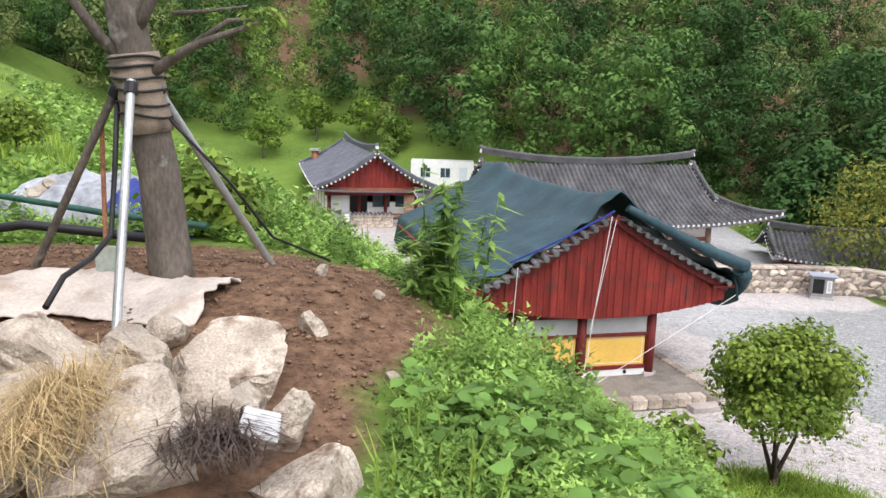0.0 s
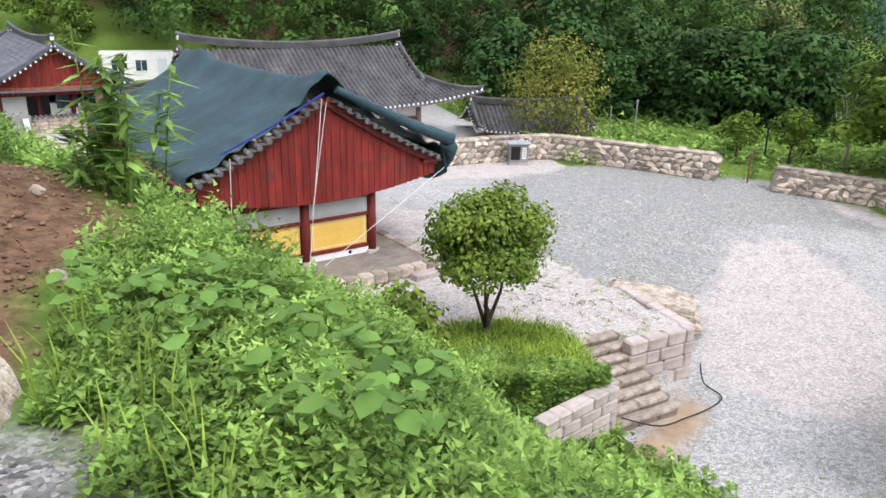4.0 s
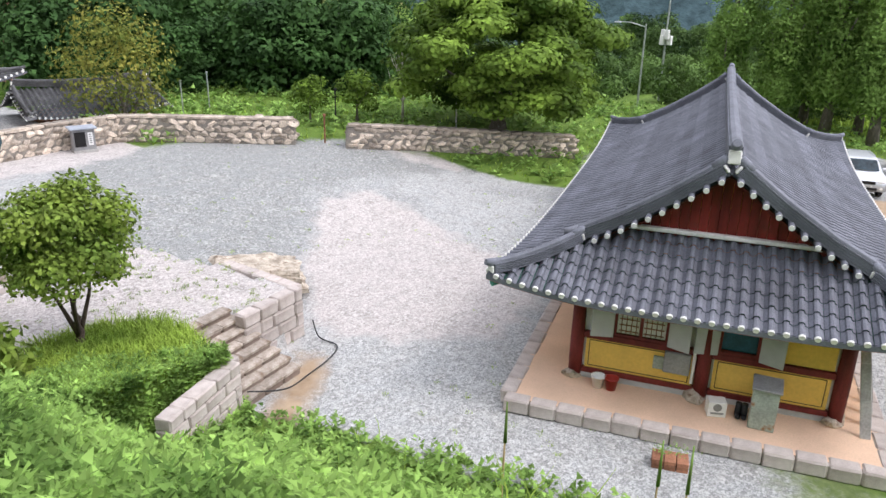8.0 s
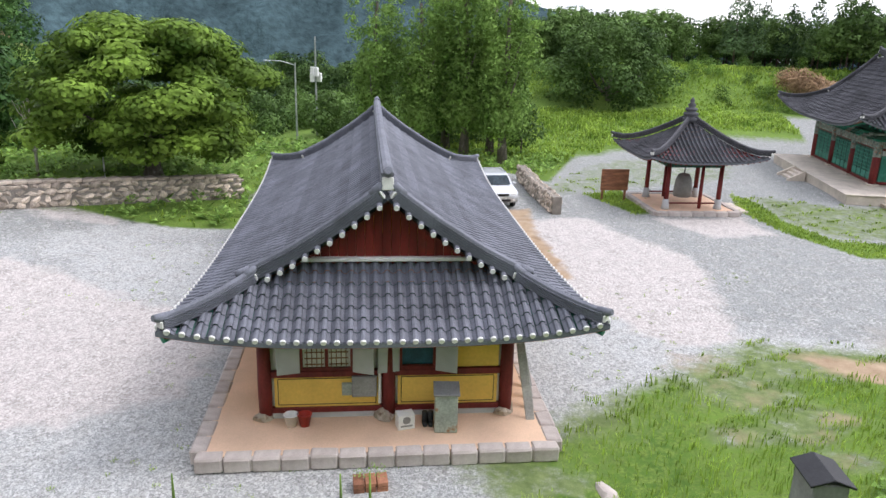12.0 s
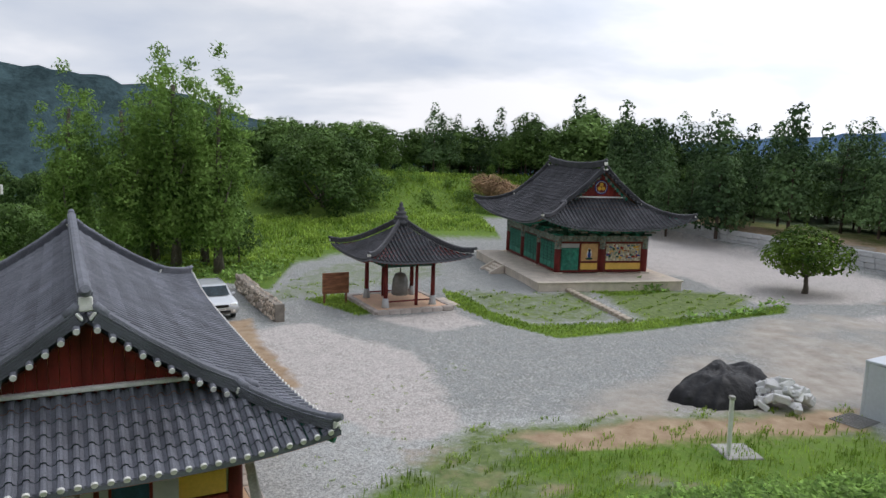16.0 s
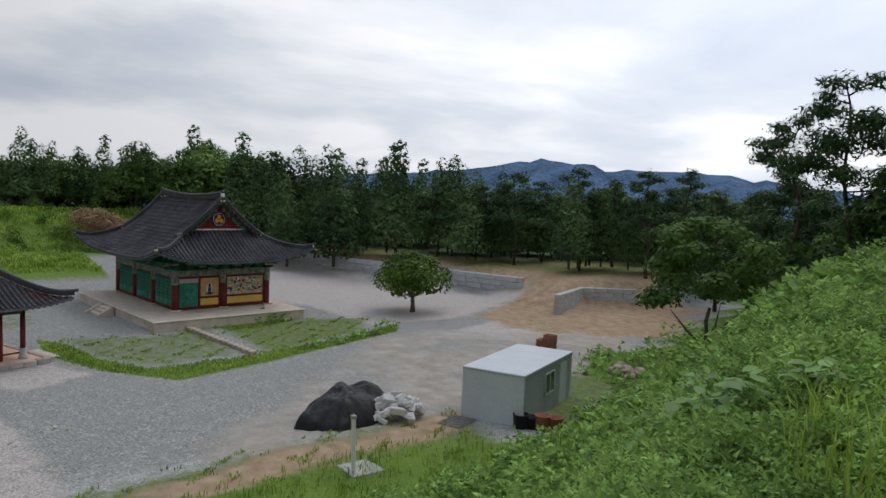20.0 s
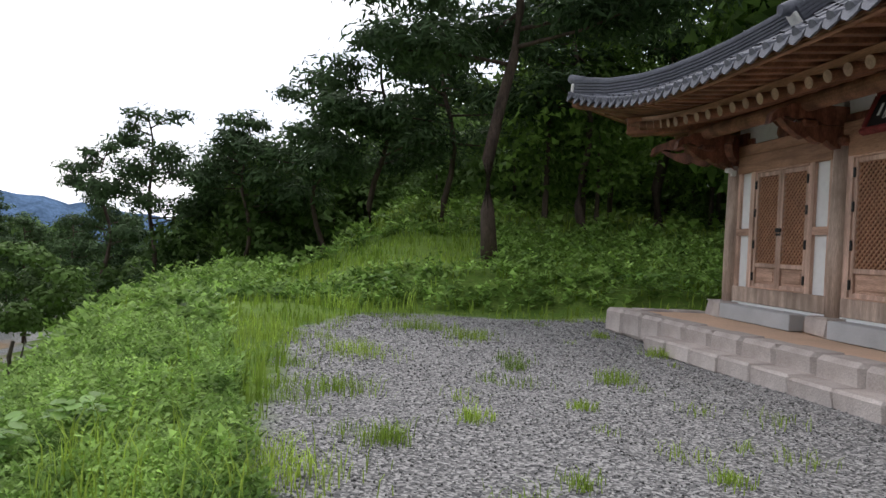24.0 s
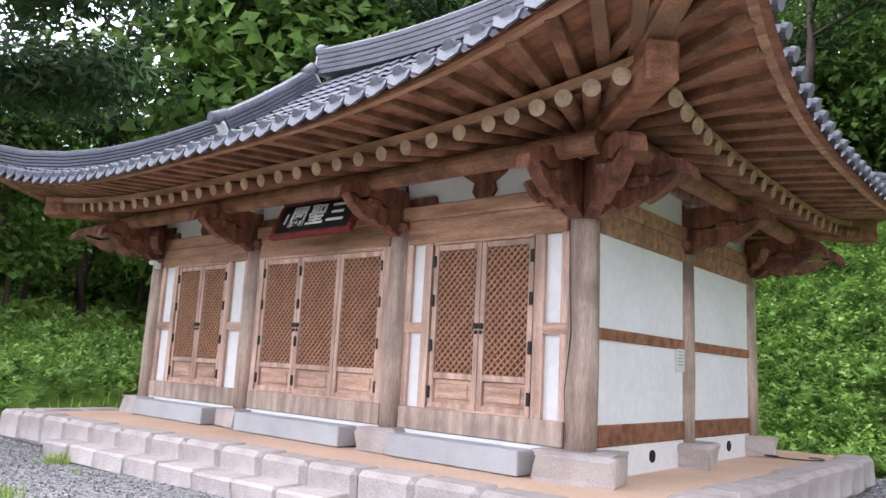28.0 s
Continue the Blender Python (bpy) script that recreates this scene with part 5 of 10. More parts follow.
def lower_hall_build(h):
    # local x runs along the end wall, y into the building
    plat = part("platform", boxes(((-0.2, 8.6, 0.17), (8.3, 20.6, 0.34))), "floor_clay", h, "pale clay platform")
    kerb_row(plat, (-4.45, -1.68), (4.05, -1.68), 0.0, 13, (0.40, 0.37), "granite", 3)
    kerb_row(plat, (-4.40, -1.5), (-4.40, 14), 0.0, 22, (0.42, 0.37), "granite", 4)
    kerb_row(plat, (4.0, -1.5), (4.0, 14), 0.0, 22, (0.42, 0.37), "granite", 5)
    for x in (-3.04, 0.03, 3.04):
        for y in (0, 8.5, 17.0):
            column(h, x, y, 0.42, 2.75, 0.17, "dark_red", "boulder", 0.34)
    for y in (2.85, 5.7):
        for x in (-3.04, 3.04):
            column(h, x, y, 0.42, 2.75, 0.17, "dark_red", "boulder", 0.30)
    for x0, x1 in ((-2.87, -0.14), (0.2, 2.87)):
        w, c = x1 - x0, (x0 + x1) / 2
        part("wall_base", boxes(((c, 0.05, 0.42), (w, 0.2, 0.16))), "granite_grey", h)
        part("sill_beam", boxes(((c, 0, 0.56), (w, 0.16, 0.13)), bevel=0.01), "dark_red", h)
        part("middle_beam", boxes(((c, 0, 1.55), (w, 0.16, 0.16)), bevel=0.01), "dark_red", h)
        part("top_beam", boxes(((c, 0, 2.62), (w, 0.18, 0.22)), bevel=0.01), "dark_red", h)
        p = frame_panel(h, x0 + 0.06, x1 - 0.06, 0.62, 1.47, 0.03, "yellow", None, 0.06, "yellow plaster field with painted border lines")
        for zz in (0.69, 1.40):
            part("border_line", boxes(((c, -0.003, zz), (w - 0.30, 0.008, 0.018))), "rubber", p)
        for xx in (x0 + 0.15, x1 - 0.15):
            part("border_line", boxes(((xx, -0.003, 1.045), (0.018, 0.008, 0.69))), "rubber", p)
    part("wall", boxes(((0, 0.12, 1.6), (5.9, 0.06, 2.2))), "white", h)
    for x in (-3.04, 3.04):
        part("wall", boxes(((x, 8.5, 1.5), (0.10, 17.0, 2.2))), "yellow", h, "yellow plaster long wall")
        for z in (0.56, 1.55, 2.62):
            part("wall_beam", boxes(((x, 8.5, z), (0.16, 16.8, 0.16)), bevel=0.01), "dark_red", h)
    part("wall", boxes(((0, 17, 1.5), (5.9, 0.10, 2.2))), "yellow", h)
    part("panel", boxes(((2.2, 0.03, 2.05), (1.25, 0.06, 0.80))), "yellow", h, "yellow plaster field")
    # two-leaf lattice window and a blue-netted window, each with open white shutters
    for k, (x0, x1) in enumerate(((-2.1, -0.92), (0.36, 1.15))):
        wn_ = part("window", boxes((((x0 + x1) / 2, 0.06, 1.98), (x1 - x0, 0.04, 0.78))), "net_blue" if k else "white", h, "window covered with blue net" if k else "paper window with wooden lattice")
        z0, z1 = 1.66, 2.42
        part("window_frame", boxes((((x0 + x1) / 2, 0.0, z0), (x1 - x0 + 0.12, 0.10, 0.08)), ((x0 - 0.03, 0, 2.04), (0.07, 0.10, 0.76)), ((x1 + 0.03, 0, 2.04), (0.07, 0.10, 0.76)), (((x0 + x1) / 2, 0, 2.04), (0.08, 0.09, 0.76)) if not k else (((x0 + x1) / 2, 0, z0 + 0.06), (x1 - x0, 0.05, 0.03))), "dark_red", wn_)
        if not k:
            for side in (0, 1):
                a = x0 + 0.05 + side * 0.60
                for j in range(4):
                    part("lattice_bar", boxes(((a + 0.24, 0.025, z0 + 0.12 + 0.16 * j), (0.48, 0.02, 0.022))), "wood_dark", wn_)
                for j in range(4):
                    part("lattice_bar", boxes(((a + 0.06 + 0.12 * j, 0.025, z0 + 0.40), (0.022, 0.02, 0.68))), "wood_dark", wn_)
        for sx, hx in ((-1, x0 - 0.06), (1, x1 + 0.06)):
            ang = radians(12 if sx < 0 else 22)
            bm = bmesh.new()
            box(bm, (sx * 0.28, 0, 0), (0.56, 0.035, 0.78), Matrix.Translation((hx, -0.08, 1.99)) @ Matrix.Rotation(-sx * ang, 4, "Z"), 0.01)
            part("shutter", bm, "granite_grey", wn_, "pale grey open shutter")
    part("meter_box", boxes(((-0.58, -0.10, 1.22), (0.62, 0.14, 0.56)), bevel=0.02), "grey_metal", h, "grey metal electric box")
    part("meter_cover", boxes(((-1.0, -0.05, 1.12), (0.28, 0.06, 0.34)), bevel=0.01), "rust_metal", h)
    part("pipe", rod(bmesh.new(), (-0.2, -0.12, 0.75), (-0.2, -0.12, 1.75), 0.035), "plastic_white", h)
    r = Roof(h, 10.4, 4.95, 3.02, 8.0, 0.40, 0.040, 0.42, 0.12, 0.55, 0.295, "tile", "lime")
    r.part.matrix_basis = Matrix.Translation((0, 8.9, 0)) @ Matrix.Rotation(radians(90), 4, "Z")
    r.tiles(single=(("end", -1), ("side", 1), ("side", -1)))
    r.deck("wood_dark", 0.14).soffit(1.9, "teal_dark")
    r.ridges(0.27, 0.34)
    for s in (1, -1):
        r.gable("red", s)
    # painted rafter ends below the end eave
    n = 30
    for i in range(n):
        y = -4.6 + 9.2 * i / (n - 1)
        p = r.at(-10.25, y, 0.15)
        q = r.at(-8.6, y * 0.86, max(0.2, min(1.8, 4.95 - abs(y * 0.86))))
        rf = part("rafter", rod(bmesh.new(), q + Vector((0, 0, -0.22)), p + Vector((0, 0, -0.20)), 0.055, None, 10), "green_paint", r.part)
    for s in (-1, 1):
        for i in range(34):
            x = -9.6 + 19.2 * i / 33
            part("rafter", rod(bmesh.new(), r.at(x * 0.97, s * 3.2, max(0.2, min(1.75, 10.4 - abs(x * 0.97)))) + Vector((0, 0, -0.26)), r.at(x, s * 4.8, 0.15) + Vector((0, 0, -0.20)), 0.055, None, 8), "green_paint", r.part)
    for s in (-1, 1):
        part("corner_beam", rod(bmesh.new(), r.at(-8.3, s * 2.9, 2.0) + Vector((0, 0, -0.35)), r.at(-10.3, s * 4.85, 0.05) + Vector((0, 0, -0.24)), 0.11, 0.09, 8), "green_paint", r.part)


lower_hall_build(lower_hall)

# ---- the painted main hall, the bell pavilion and the halls to the north ----
MH = Matrix.Translation((54.12, -19.53, YARD)) @ Matrix.Rotation(radians(-83.2), 4, "Z")
main_hall = empty("main_temple_hall", MH, "painted main temple hall on a low pale platform", "building")


def main_hall_build(h):
    fl = 0.69
    part("platform", boxes(((-0.75, 4.2, fl / 2 - 0.15), (11.1, 15.3, fl + 0.2)), bevel=0.03), "platform_pale", h, "low pale plastered platform")
    part("platform_cap", boxes(((-0.75, 4.2, fl - 0.03), (11.3, 15.5, 0.08)), bevel=0.02), "platform_pale", h)
    for i in range(3):
        part("step", boxes(((-6.4 - 0.30 * i - 0.15, 5.0, 0.50 - 0.19 * i - 0.3), (0.32, 2.0, 0.66)), bevel=0.01), "platform_pale", h)
    for s in (-1, 1):
        bm = bmesh.new()
        vs = [bm.verts.new(v) for v in ((-6.4, 5 + s * 1.05, -0.1), (-7.6, 5 + s * 1.05, -0.1), (-7.6, 5 + s * 1.05, 0.12), (-6.4, 5 + s * 1.05, 0.76))]
        vt = [bm.verts.new(v.co + Vector((0, s * 0.2, 0))) for v in vs]
        bm.faces.new(vs)
        bm.faces.new(vt[::-1])
        for k in range(4):
            bm.faces.new((vs[k], vt[k], vt[(k + 1) % 4], vs[(k + 1) % 4]))
        part("stair_cheek", bm, "platform_pale", h)
    W = 3.55
    xs, ys = (-W, 0.0, W), (0, 3.7, 7.4, 11.1)
    for x in xs:
        for y in ys:
            if x == 0 and 0 < y < 11:
                continue
            c = column(h, x, y, fl + 0.06, 3.5, 0.24, "dark_red")
            part("column_collar", rod(bmesh.new(), (x, y, 2.55), (x, y, 3.52), 0.252, None, 16), "frieze", c, "painted grey-green column head")
            part("base_block", boxes(((x, y, fl + 0.05), (0.72, 0.72, 0.12)), bevel=0.03), "platform_pale", h)
    # end wall facing the yard
    part("wall", boxes(((0, 0.10, 2.1), (6.9, 0.06, 2.7))), "dark_red", h)
    for k, (x0, x1) in enumerate(((-W + 0.24, -0.24), (0.24, W - 0.24))):
        c, w = (x0 + x1) / 2, x1 - x0
        part("sill_beam", boxes(((c, 0, 0.86), (w, 0.16, 0.14)), bevel=0.01), "dark_red", h)
        part("lintel_beam", boxes(((c, 0, 3.02), (w, 0.20, 0.14)), bevel=0.01), "dark_red", h)
        part("frieze_beam", boxes(((c, 0, 3.32), (w, 0.24, 0.42)), bevel=0.01), "frieze", h, "painted frieze beam")
        m0, m1 = (x0 + 1.52, x1) if k == 0 else (x0, x1)
        mc, mw = (m0 + m1) / 2, m1 - m0
        part("yellow_panel", boxes(((mc, 0.02, 1.22), (mw - 0.1, 0.10, 0.50))), "yellow", h, "yellow plaster field")
        part("middle_beam", boxes(((mc, 0, 1.53), (mw, 0.15, 0.10))), "dark_red", h)
        fr = part("mural", boxes(((mc, 0.03, 2.27), (mw - 0.14, 0.08, 1.30))), "mural" if k else "ochre", h, "busy mural of small figures and clouds in warm tones" if k else "ochre mural with one pale standing shape")
        rng = random.Random(5 + k)
        if k:
            for q in range(46):
                x, z = rng.uniform(m0 + 0.22, m1 - 0.22), rng.uniform(1.74, 2.8)
                bm = bmesh.new()
                bmesh.ops.create_circle(bm, cap_ends=True, segments=9, radius=0.5, matrix=Matrix.Translation((x, -0.014 - 0.0008 * q, z)) @ Matrix.Rotation(radians(90), 4, "X") @ Matrix.Diagonal((rng.uniform(0.10, 0.34), rng.uniform(0.10, 0.26), 1, 1)))
                part("painted_patch", bm, rng.choice(("plastic_white", "terracotta", "gold", "teal_dark", "blue_paint", "ochre", "green_paint", "plastic_red")), fr)
        else:
            for q, (z, ww, hh, m_) in enumerate(((2.35, 0.42, 0.46, "gold"), (2.15, 0.40, 0.85, "plastic_white"), (2.05, 0.26, 0.60, "blue_paint"), (2.42, 0.20, 0.24, "ink"), (1.80, 0.60, 0.18, "teal_dark"))):
                bm = bmesh.new()
                bmesh.ops.create_circle(bm, cap_ends=True, segments=14, radius=0.5, matrix=Matrix.Translation((mc, -0.014 - 0.003 * q, z)) @ Matrix.Rotation(radians(90), 4, "X") @ Matrix.Diagonal((ww, hh, 1, 1)))
                part("painted_patch", bm, m_, fr)
        for xx in (m0 + 0.03, m1 - 0.03):
            part("mural_post", boxes(((xx, 0, 2.0), (0.10, 0.16, 2.1))), "dark_red", h)
    d = part("end_door", boxes(((-2.55, 0.03, 1.74), (1.40, 0.08, 1.72)), bevel=0.01), "door_teal", h, "green two-leaf side door")
    for x in (-2.9, -2.2):
        part("door_panel", boxes(((x, -0.02, 1.95), (0.50, 0.03, 1.0)), ((x, -0.02, 1.15), (0.50, 0.03, 0.36)), bevel=0.008), "green_paint", d)
    part("transom", boxes(((-2.55, 0.02, 2.78), (1.40, 0.08, 0.30))), "granite_grey", h, "pale transom panel over the door")
    # long front with lattice doors, back wall and far end
    part("wall", boxes(((-W + 0.05, 5.55, 2.1), (0.06, 10.9, 2.7))), "dark_red", h)
    part("wall", boxes(((W - 0.05, 5.55, 2.1), (0.08, 10.9, 2.7))), "yellow", h)
    part("wall", boxes(((0, 11.1, 2.1), (6.9, 0.08, 2.7))), "yellow", h)
    for a, b in zip(ys, ys[1:]):
        n = 4
        w = (b - a - 0.6) / n
        for i in range(n):
            yc = a + 0.3 + w * (i + 0.5)
            dl = part("lattice_door", boxes(((-W - 0.02, yc, 1.95), (0.06, w - 0.05, 2.0)), bevel=0.008), "teal_dark", h, "green lattice door leaf")
            part("lower_panel", boxes(((-W - 0.06, yc, 1.22), (0.03, w - 0.14, 0.42)), bevel=0.008), "door_teal", dl)
            for j in range(6):
                part("lattice_bar", boxes(((-W - 0.065, yc, 1.58 + 0.24 * j), (0.03, w - 0.12, 0.05))), "door_teal", dl)
            for j in (-1, 0, 1):
                part("lattice_bar", boxes(((-W - 0.07, yc + j * w * 0.28, 2.16), (0.03, 0.045, 1.36))), "door_teal", dl)
        part("frieze_beam", boxes(((-W, (a + b) / 2, 3.30), (0.24, b - a - 0.4, 0.46))), "frieze", h)
        part("sill_beam", boxes(((-W, (a + b) / 2, 0.86), (0.2, b - a - 0.4, 0.16))), "dark_red", h)
    # bracket sets under the eaves, three tiers stepping outwards
    spots = [(x, 0, (0, -1)) for x in (-2.65, -1.78, -0.9, 0, 0.9, 1.78, 2.65)] + [(-W, y, (-1, 0)) for y in (0.95, 1.85, 2.8, 3.7, 4.6, 5.55, 6.5, 7.4, 8.3, 9.2, 10.2)] + [(-W, 0, (-0.7, -0.7)), (W, 0, (0.7, -0.7))]
    for k, (x, y, o) in enumerate(spots):
        out, b_ = Vector((*o, 0)), empty_part("bracket_set", h)
        for t_ in range(3):
            c = Vector((x, y, 3.62 + 0.22 * t_)) + out * (0.10 + 0.24 * t_)
            wx, wy = 0.20 + 0.26 * abs(o[1]) * (1 + 0.4 * t_), 0.20 + 0.26 * abs(o[0]) * (1 + 0.4 * t_)
            part("bracket_arm", boxes((c, (wx + abs(o[0]) * 0.3, wy + abs(o[1]) * 0.3, 0.12)), (c + out * 0.30 + Vector((0, 0, 0.05)), (0.12, 0.12, 0.10)), bevel=0.02), ("green_paint", "teal_dark", "frieze")[(t_ + k) % 3], b_)
    part("upper_wall", boxes(((0, 0.15, 3.95), (7.0, 0.1, 0.9))), "teal_dark", h)
    part("upper_wall", boxes(((-W + 0.1, 5.55, 3.95), (0.1, 10.9, 0.9))), "teal_dark", h)
    r = Roof(h, 8.28, 5.78, 4.30, 4.9, 0.42, 0.052, 0.95, 0.30, 0.60, 0.31, "tile_dark", "tile_dark")
    r.part.matrix_basis = Matrix.Translation((0, 5.74, 0)) @ Matrix.Rotation(radians(90), 4, "Z")
    r.tiles()
    r.deck("wood_dark", 0.14).soffit(2.3, "teal_dark")
    r.ridges(0.26, 0.30, sag=0.32)
    for s in (1, -1):
        r.gable("red", s, trim="teal_dark")
        # carved green and white band that follows the verge
        for sy in (1, -1):
            for j, d in enumerate(np.linspace(5.45, 3.7, 10)):
                p = Vector((s * (4.9 + 0.16), sy * (5.78 - d), 4.30 + r.rise(d) - 0.30))
                part("verge_ornament", boxes((p, (0.10, 0.19, 0.30)), bevel=0.03), "green_paint" if j % 2 else "frieze", r.part)
    for i in range(36):
        y = -5.5 + 11.0 * i / 35
        part("rafter", rod(bmesh.new(), r.at(-6.1, y * 0.75, 2.0) + Vector((0, 0, -0.26)), r.at(-8.1, y, 0.1) + Vector((0, 0, -0.22)), 0.06, None, 8), "green_paint", r.part)
    for i in range(50):
        x = -7.8 + 15.6 * i / 49
        part("rafter", rod(bmesh.new(), r.at(x * 0.8, 3.75, 2.0) + Vector((0, 0, -0.26)), r.at(x, 5.62, 0.1) + Vector((0, 0, -0.22)), 0.06, None, 8), "green_paint", r.part)
    # round three-lobed emblem on the gable
    y0 = 5.74 - 4.9
    e = part("emblem", rod(bmesh.new(), (0, y0 - 0.05, 7.12), (0, y0 - 0.09, 7.12), 0.52, None, 28), "blue_paint", h, "round emblem with yellow lobes")
    part("emblem_ring", rod(bmesh.new(), (0, y0 - 0.06, 7.12), (0, y0 - 0.10, 7.12), 0.45, None, 28), "plastic_white", e)
    part("emblem_disc", rod(bmesh.new(), (0, y0 - 0.07, 7.12), (0, y0 - 0.11, 7.12), 0.42, None, 28), "dark_red", e)
    for k in range(3):
        a = radians(90 + 120 * k)
        part("emblem_lobe", rod(bmesh.new(), (0.19 * math.cos(a), y0 - 0.10, 7.12 + 0.19 * math.sin(a)), (0.19 * math.cos(a), y0 - 0.13, 7.12 + 0.19 * math.sin(a)), 0.15, None, 18), "gold", e)


main_hall_build(main_hall)
PV = Matrix.Translation((45.90, -3.80, YARD + 0.05)) @ Matrix.Rotation(math.atan2(-0.939, 0.344), 4, "Z")
pavilion = empty("bell_pavilion", PV, "small open bell pavilion with red posts and dark tiled roof", "pavilion")


def pavilion_build(h):
    part("floor_slab", boxes(((0, 0, 0.08), (4.9, 4.9, 0.18)), bevel=0.02), "floor_clay", h)
    rim_stones(h, -2.45, -2.45, 2.45, 2.45, -0.06, 0.7, (0.34, 0.28), "granite", 41)
    part("stone_apron", boxes(((2.9, -0.6, 0.0), (1.0, 2.2, 0.12)), bevel=0.02), "platform_pale", h)
    for x in (-1.55, 1.55):
        for y in (-1.55, 1.55):
            column(h, x, y, 0.72, 2.75, 0.13, "dark_red")
            part("post_base", lathe(bmesh.new(), [(0.24, 0.16), (0.21, 0.3), (0.17, 0.74)], 12, Matrix.Translation((x, y, 0))), "granite_grey", h, "tapered white stone post base")
    for x, y in ((0.45, -1.55), (-0.45, 1.55)):
        column(h, x, y, 0.2, 2.7, 0.10, "dark_red")
    for s in (-1, 1):
        part("lintel", boxes(((0, s * 1.55, 2.68), (3.3, 0.16, 0.22))), "teal_dark", h)
        part("lintel", boxes(((s * 1.55, 0, 2.68), (0.16, 3.3, 0.22))), "teal_dark", h)
        part("low_rail", boxes(((0, s * 1.55, 0.5), (3.0, 0.08, 0.08))), "dark_red", h)
    r = Roof(h, 3.12, 3.12, 3.12, 0.02, 0.42, 0.062, 0.36, 0.20, 0.0, 0.25, "tile_dark", "tile_dark")
    r.tiles()
    r.deck("wood_dark", 0.14).soffit(1.9, "teal_dark")
    for sx in (1, -1):
        for sy in (1, -1):
            r.ridge("hip_ridge", [r.at(sx * (3.25 - d), sy * (3.25 - d), d) for d in np.linspace(3.15, 0.12, 9)], 0.22, 0.24)
    zt = 3.12 + r.rise(3.12)
    part("finial", lathe(bmesh.new(), [(0.42, zt - 0.1), (0.46, zt + 0.12), (0.30, zt + 0.18), (0.42, zt + 0.30), (0.42, zt + 0.42), (0.24, zt + 0.48), (0.34, zt + 0.58), (0.32, zt + 0.68), (0.16, zt + 0.74), (0.24, zt + 0.86), (0.10, zt + 1.0), (0.14, zt + 1.1), (0.02, zt + 1.3)], 14), "tile_dark", h, "dark tile roof finial")
    for i in range(22):
        for k in range(4):
            y = -3.0 + 6.0 * i / 21
            a, b = r.at(3.1, y, 0.1), r.at(1.6, y * 0.55, 1.65)
            m = Matrix.Rotation(radians(90 * k), 4, "Z")
            part("rafter", rod(bmesh.new(), m @ b + Vector((0, 0, -0.22)), m @ a + Vector((0, 0, -0.2)), 0.05, None, 6), "dark_red", r.part)


pavilion_build(pavilion)
bell = empty("temple_bell", PV @ Matrix.Translation((0.1, 0.1, 0.55)), "dark bronze temple bell hanging low in the pavilion", "bell")
part("bell_body", lathe(bmesh.new(), [(0.50, 0.0), (0.53, 0.05), (0.52, 0.5), (0.46, 1.0), (0.33, 1.3), (0.12, 1.38)], 24), "grey_metal", bell)
part("hanger", rod(bmesh.new(), (0, 0, 1.36), (0, 0, 2.1), 0.04), "grey_metal", bell)
board = empty("notice_board", Matrix.Translation((46.1, 0.1, YARD)) @ Matrix.Rotation(radians(-70), 4, "Z"), "brown wooden notice board on two posts", "sign")
part("panel", boxes(((0, 0, 1.25), (1.7, 0.08, 1.3)), bevel=0.02), "wood_dark", board)
for x in (-0.7, 0.7):
    part("post", boxes(((x, 0.06, 0.6), (0.12, 0.1, 1.4))), "wood_dark", board)

H2 = Matrix.Translation((6.0, 45.0, UPPER - 0.35)) @ Matrix.Rotation(radians(17), 4, "Z")
north_hall = empty("north_hall", H2, "large wooden hall with curved grey tile roof", "building")


def north_hall_build(h):
    part("platform", boxes(((0, 0, 0.25), (16, 9.6, 0.5))), "granite", h)
    for i in range(6):
        for y in (-3.2, 3.2):
            column(h, -6.5 + 2.6 * i, y, 0.5, 2.7, 0.18, "column")
    part("wall", boxes(((0, -3.1, 1.6), (12.8, 0.1, 2.2))), "white", h)
    part("wall", boxes(((0, 3.1, 1.6), (12.8, 0.1, 2.2))), "white", h)
    for s in (-1, 1):
        part("wall", boxes(((s * 6.4, 0, 1.6), (0.1, 6.2, 2.2))), "wood_dark", h)
        part("panel", boxes(((s * 6.47, -2.0, 1.9), (0.06, 1.2, 1.6))), "white", h)
    for z in (1.0, 1.8, 2.65):
        part("beam", boxes(((0, -3.2, z), (13, 0.2, 0.22))), "wood_dark", h)
        for s in (-1, 1):
            part("beam", boxes(((s * 6.5, 0, z), (0.2, 6.4, 0.22))), "wood_dark", h)
    r = Roof(h, 9.7, 5.2, 2.85, 6.6, 0.38, 0.043, 0.75, 0.25, 0.35, 0.31, "tile_old", "lime")
    r.tiles()
    r.deck("wood_dark", 0.14).soffit(2.3, "wood_dark")
    r.ridges(sag=0.55)
    for s in (1, -1):
        r.gable("wood_dark", s)
    for i in range(50):
        x = -9.0 + 18.0 * i / 49
        part("rafter", rod(bmesh.new(), r.at(x * 0.9, -3.2, 2.2) + Vector((0, 0, -0.26)), r.at(x, -5.05, 0.1) + Vector((0, 0, -0.22)), 0.06, None, 6), "wood", r.part)


north_hall_build(north_hall)

FH = Matrix.Translation((-8.8, 53.4, UPPER - 0.35)) @ Matrix.Rotation(radians(17.9), 4, "Z")
far_house = empty("far_house", FH, "white-walled house with a red boarded gable and grey tiled roof", "house")


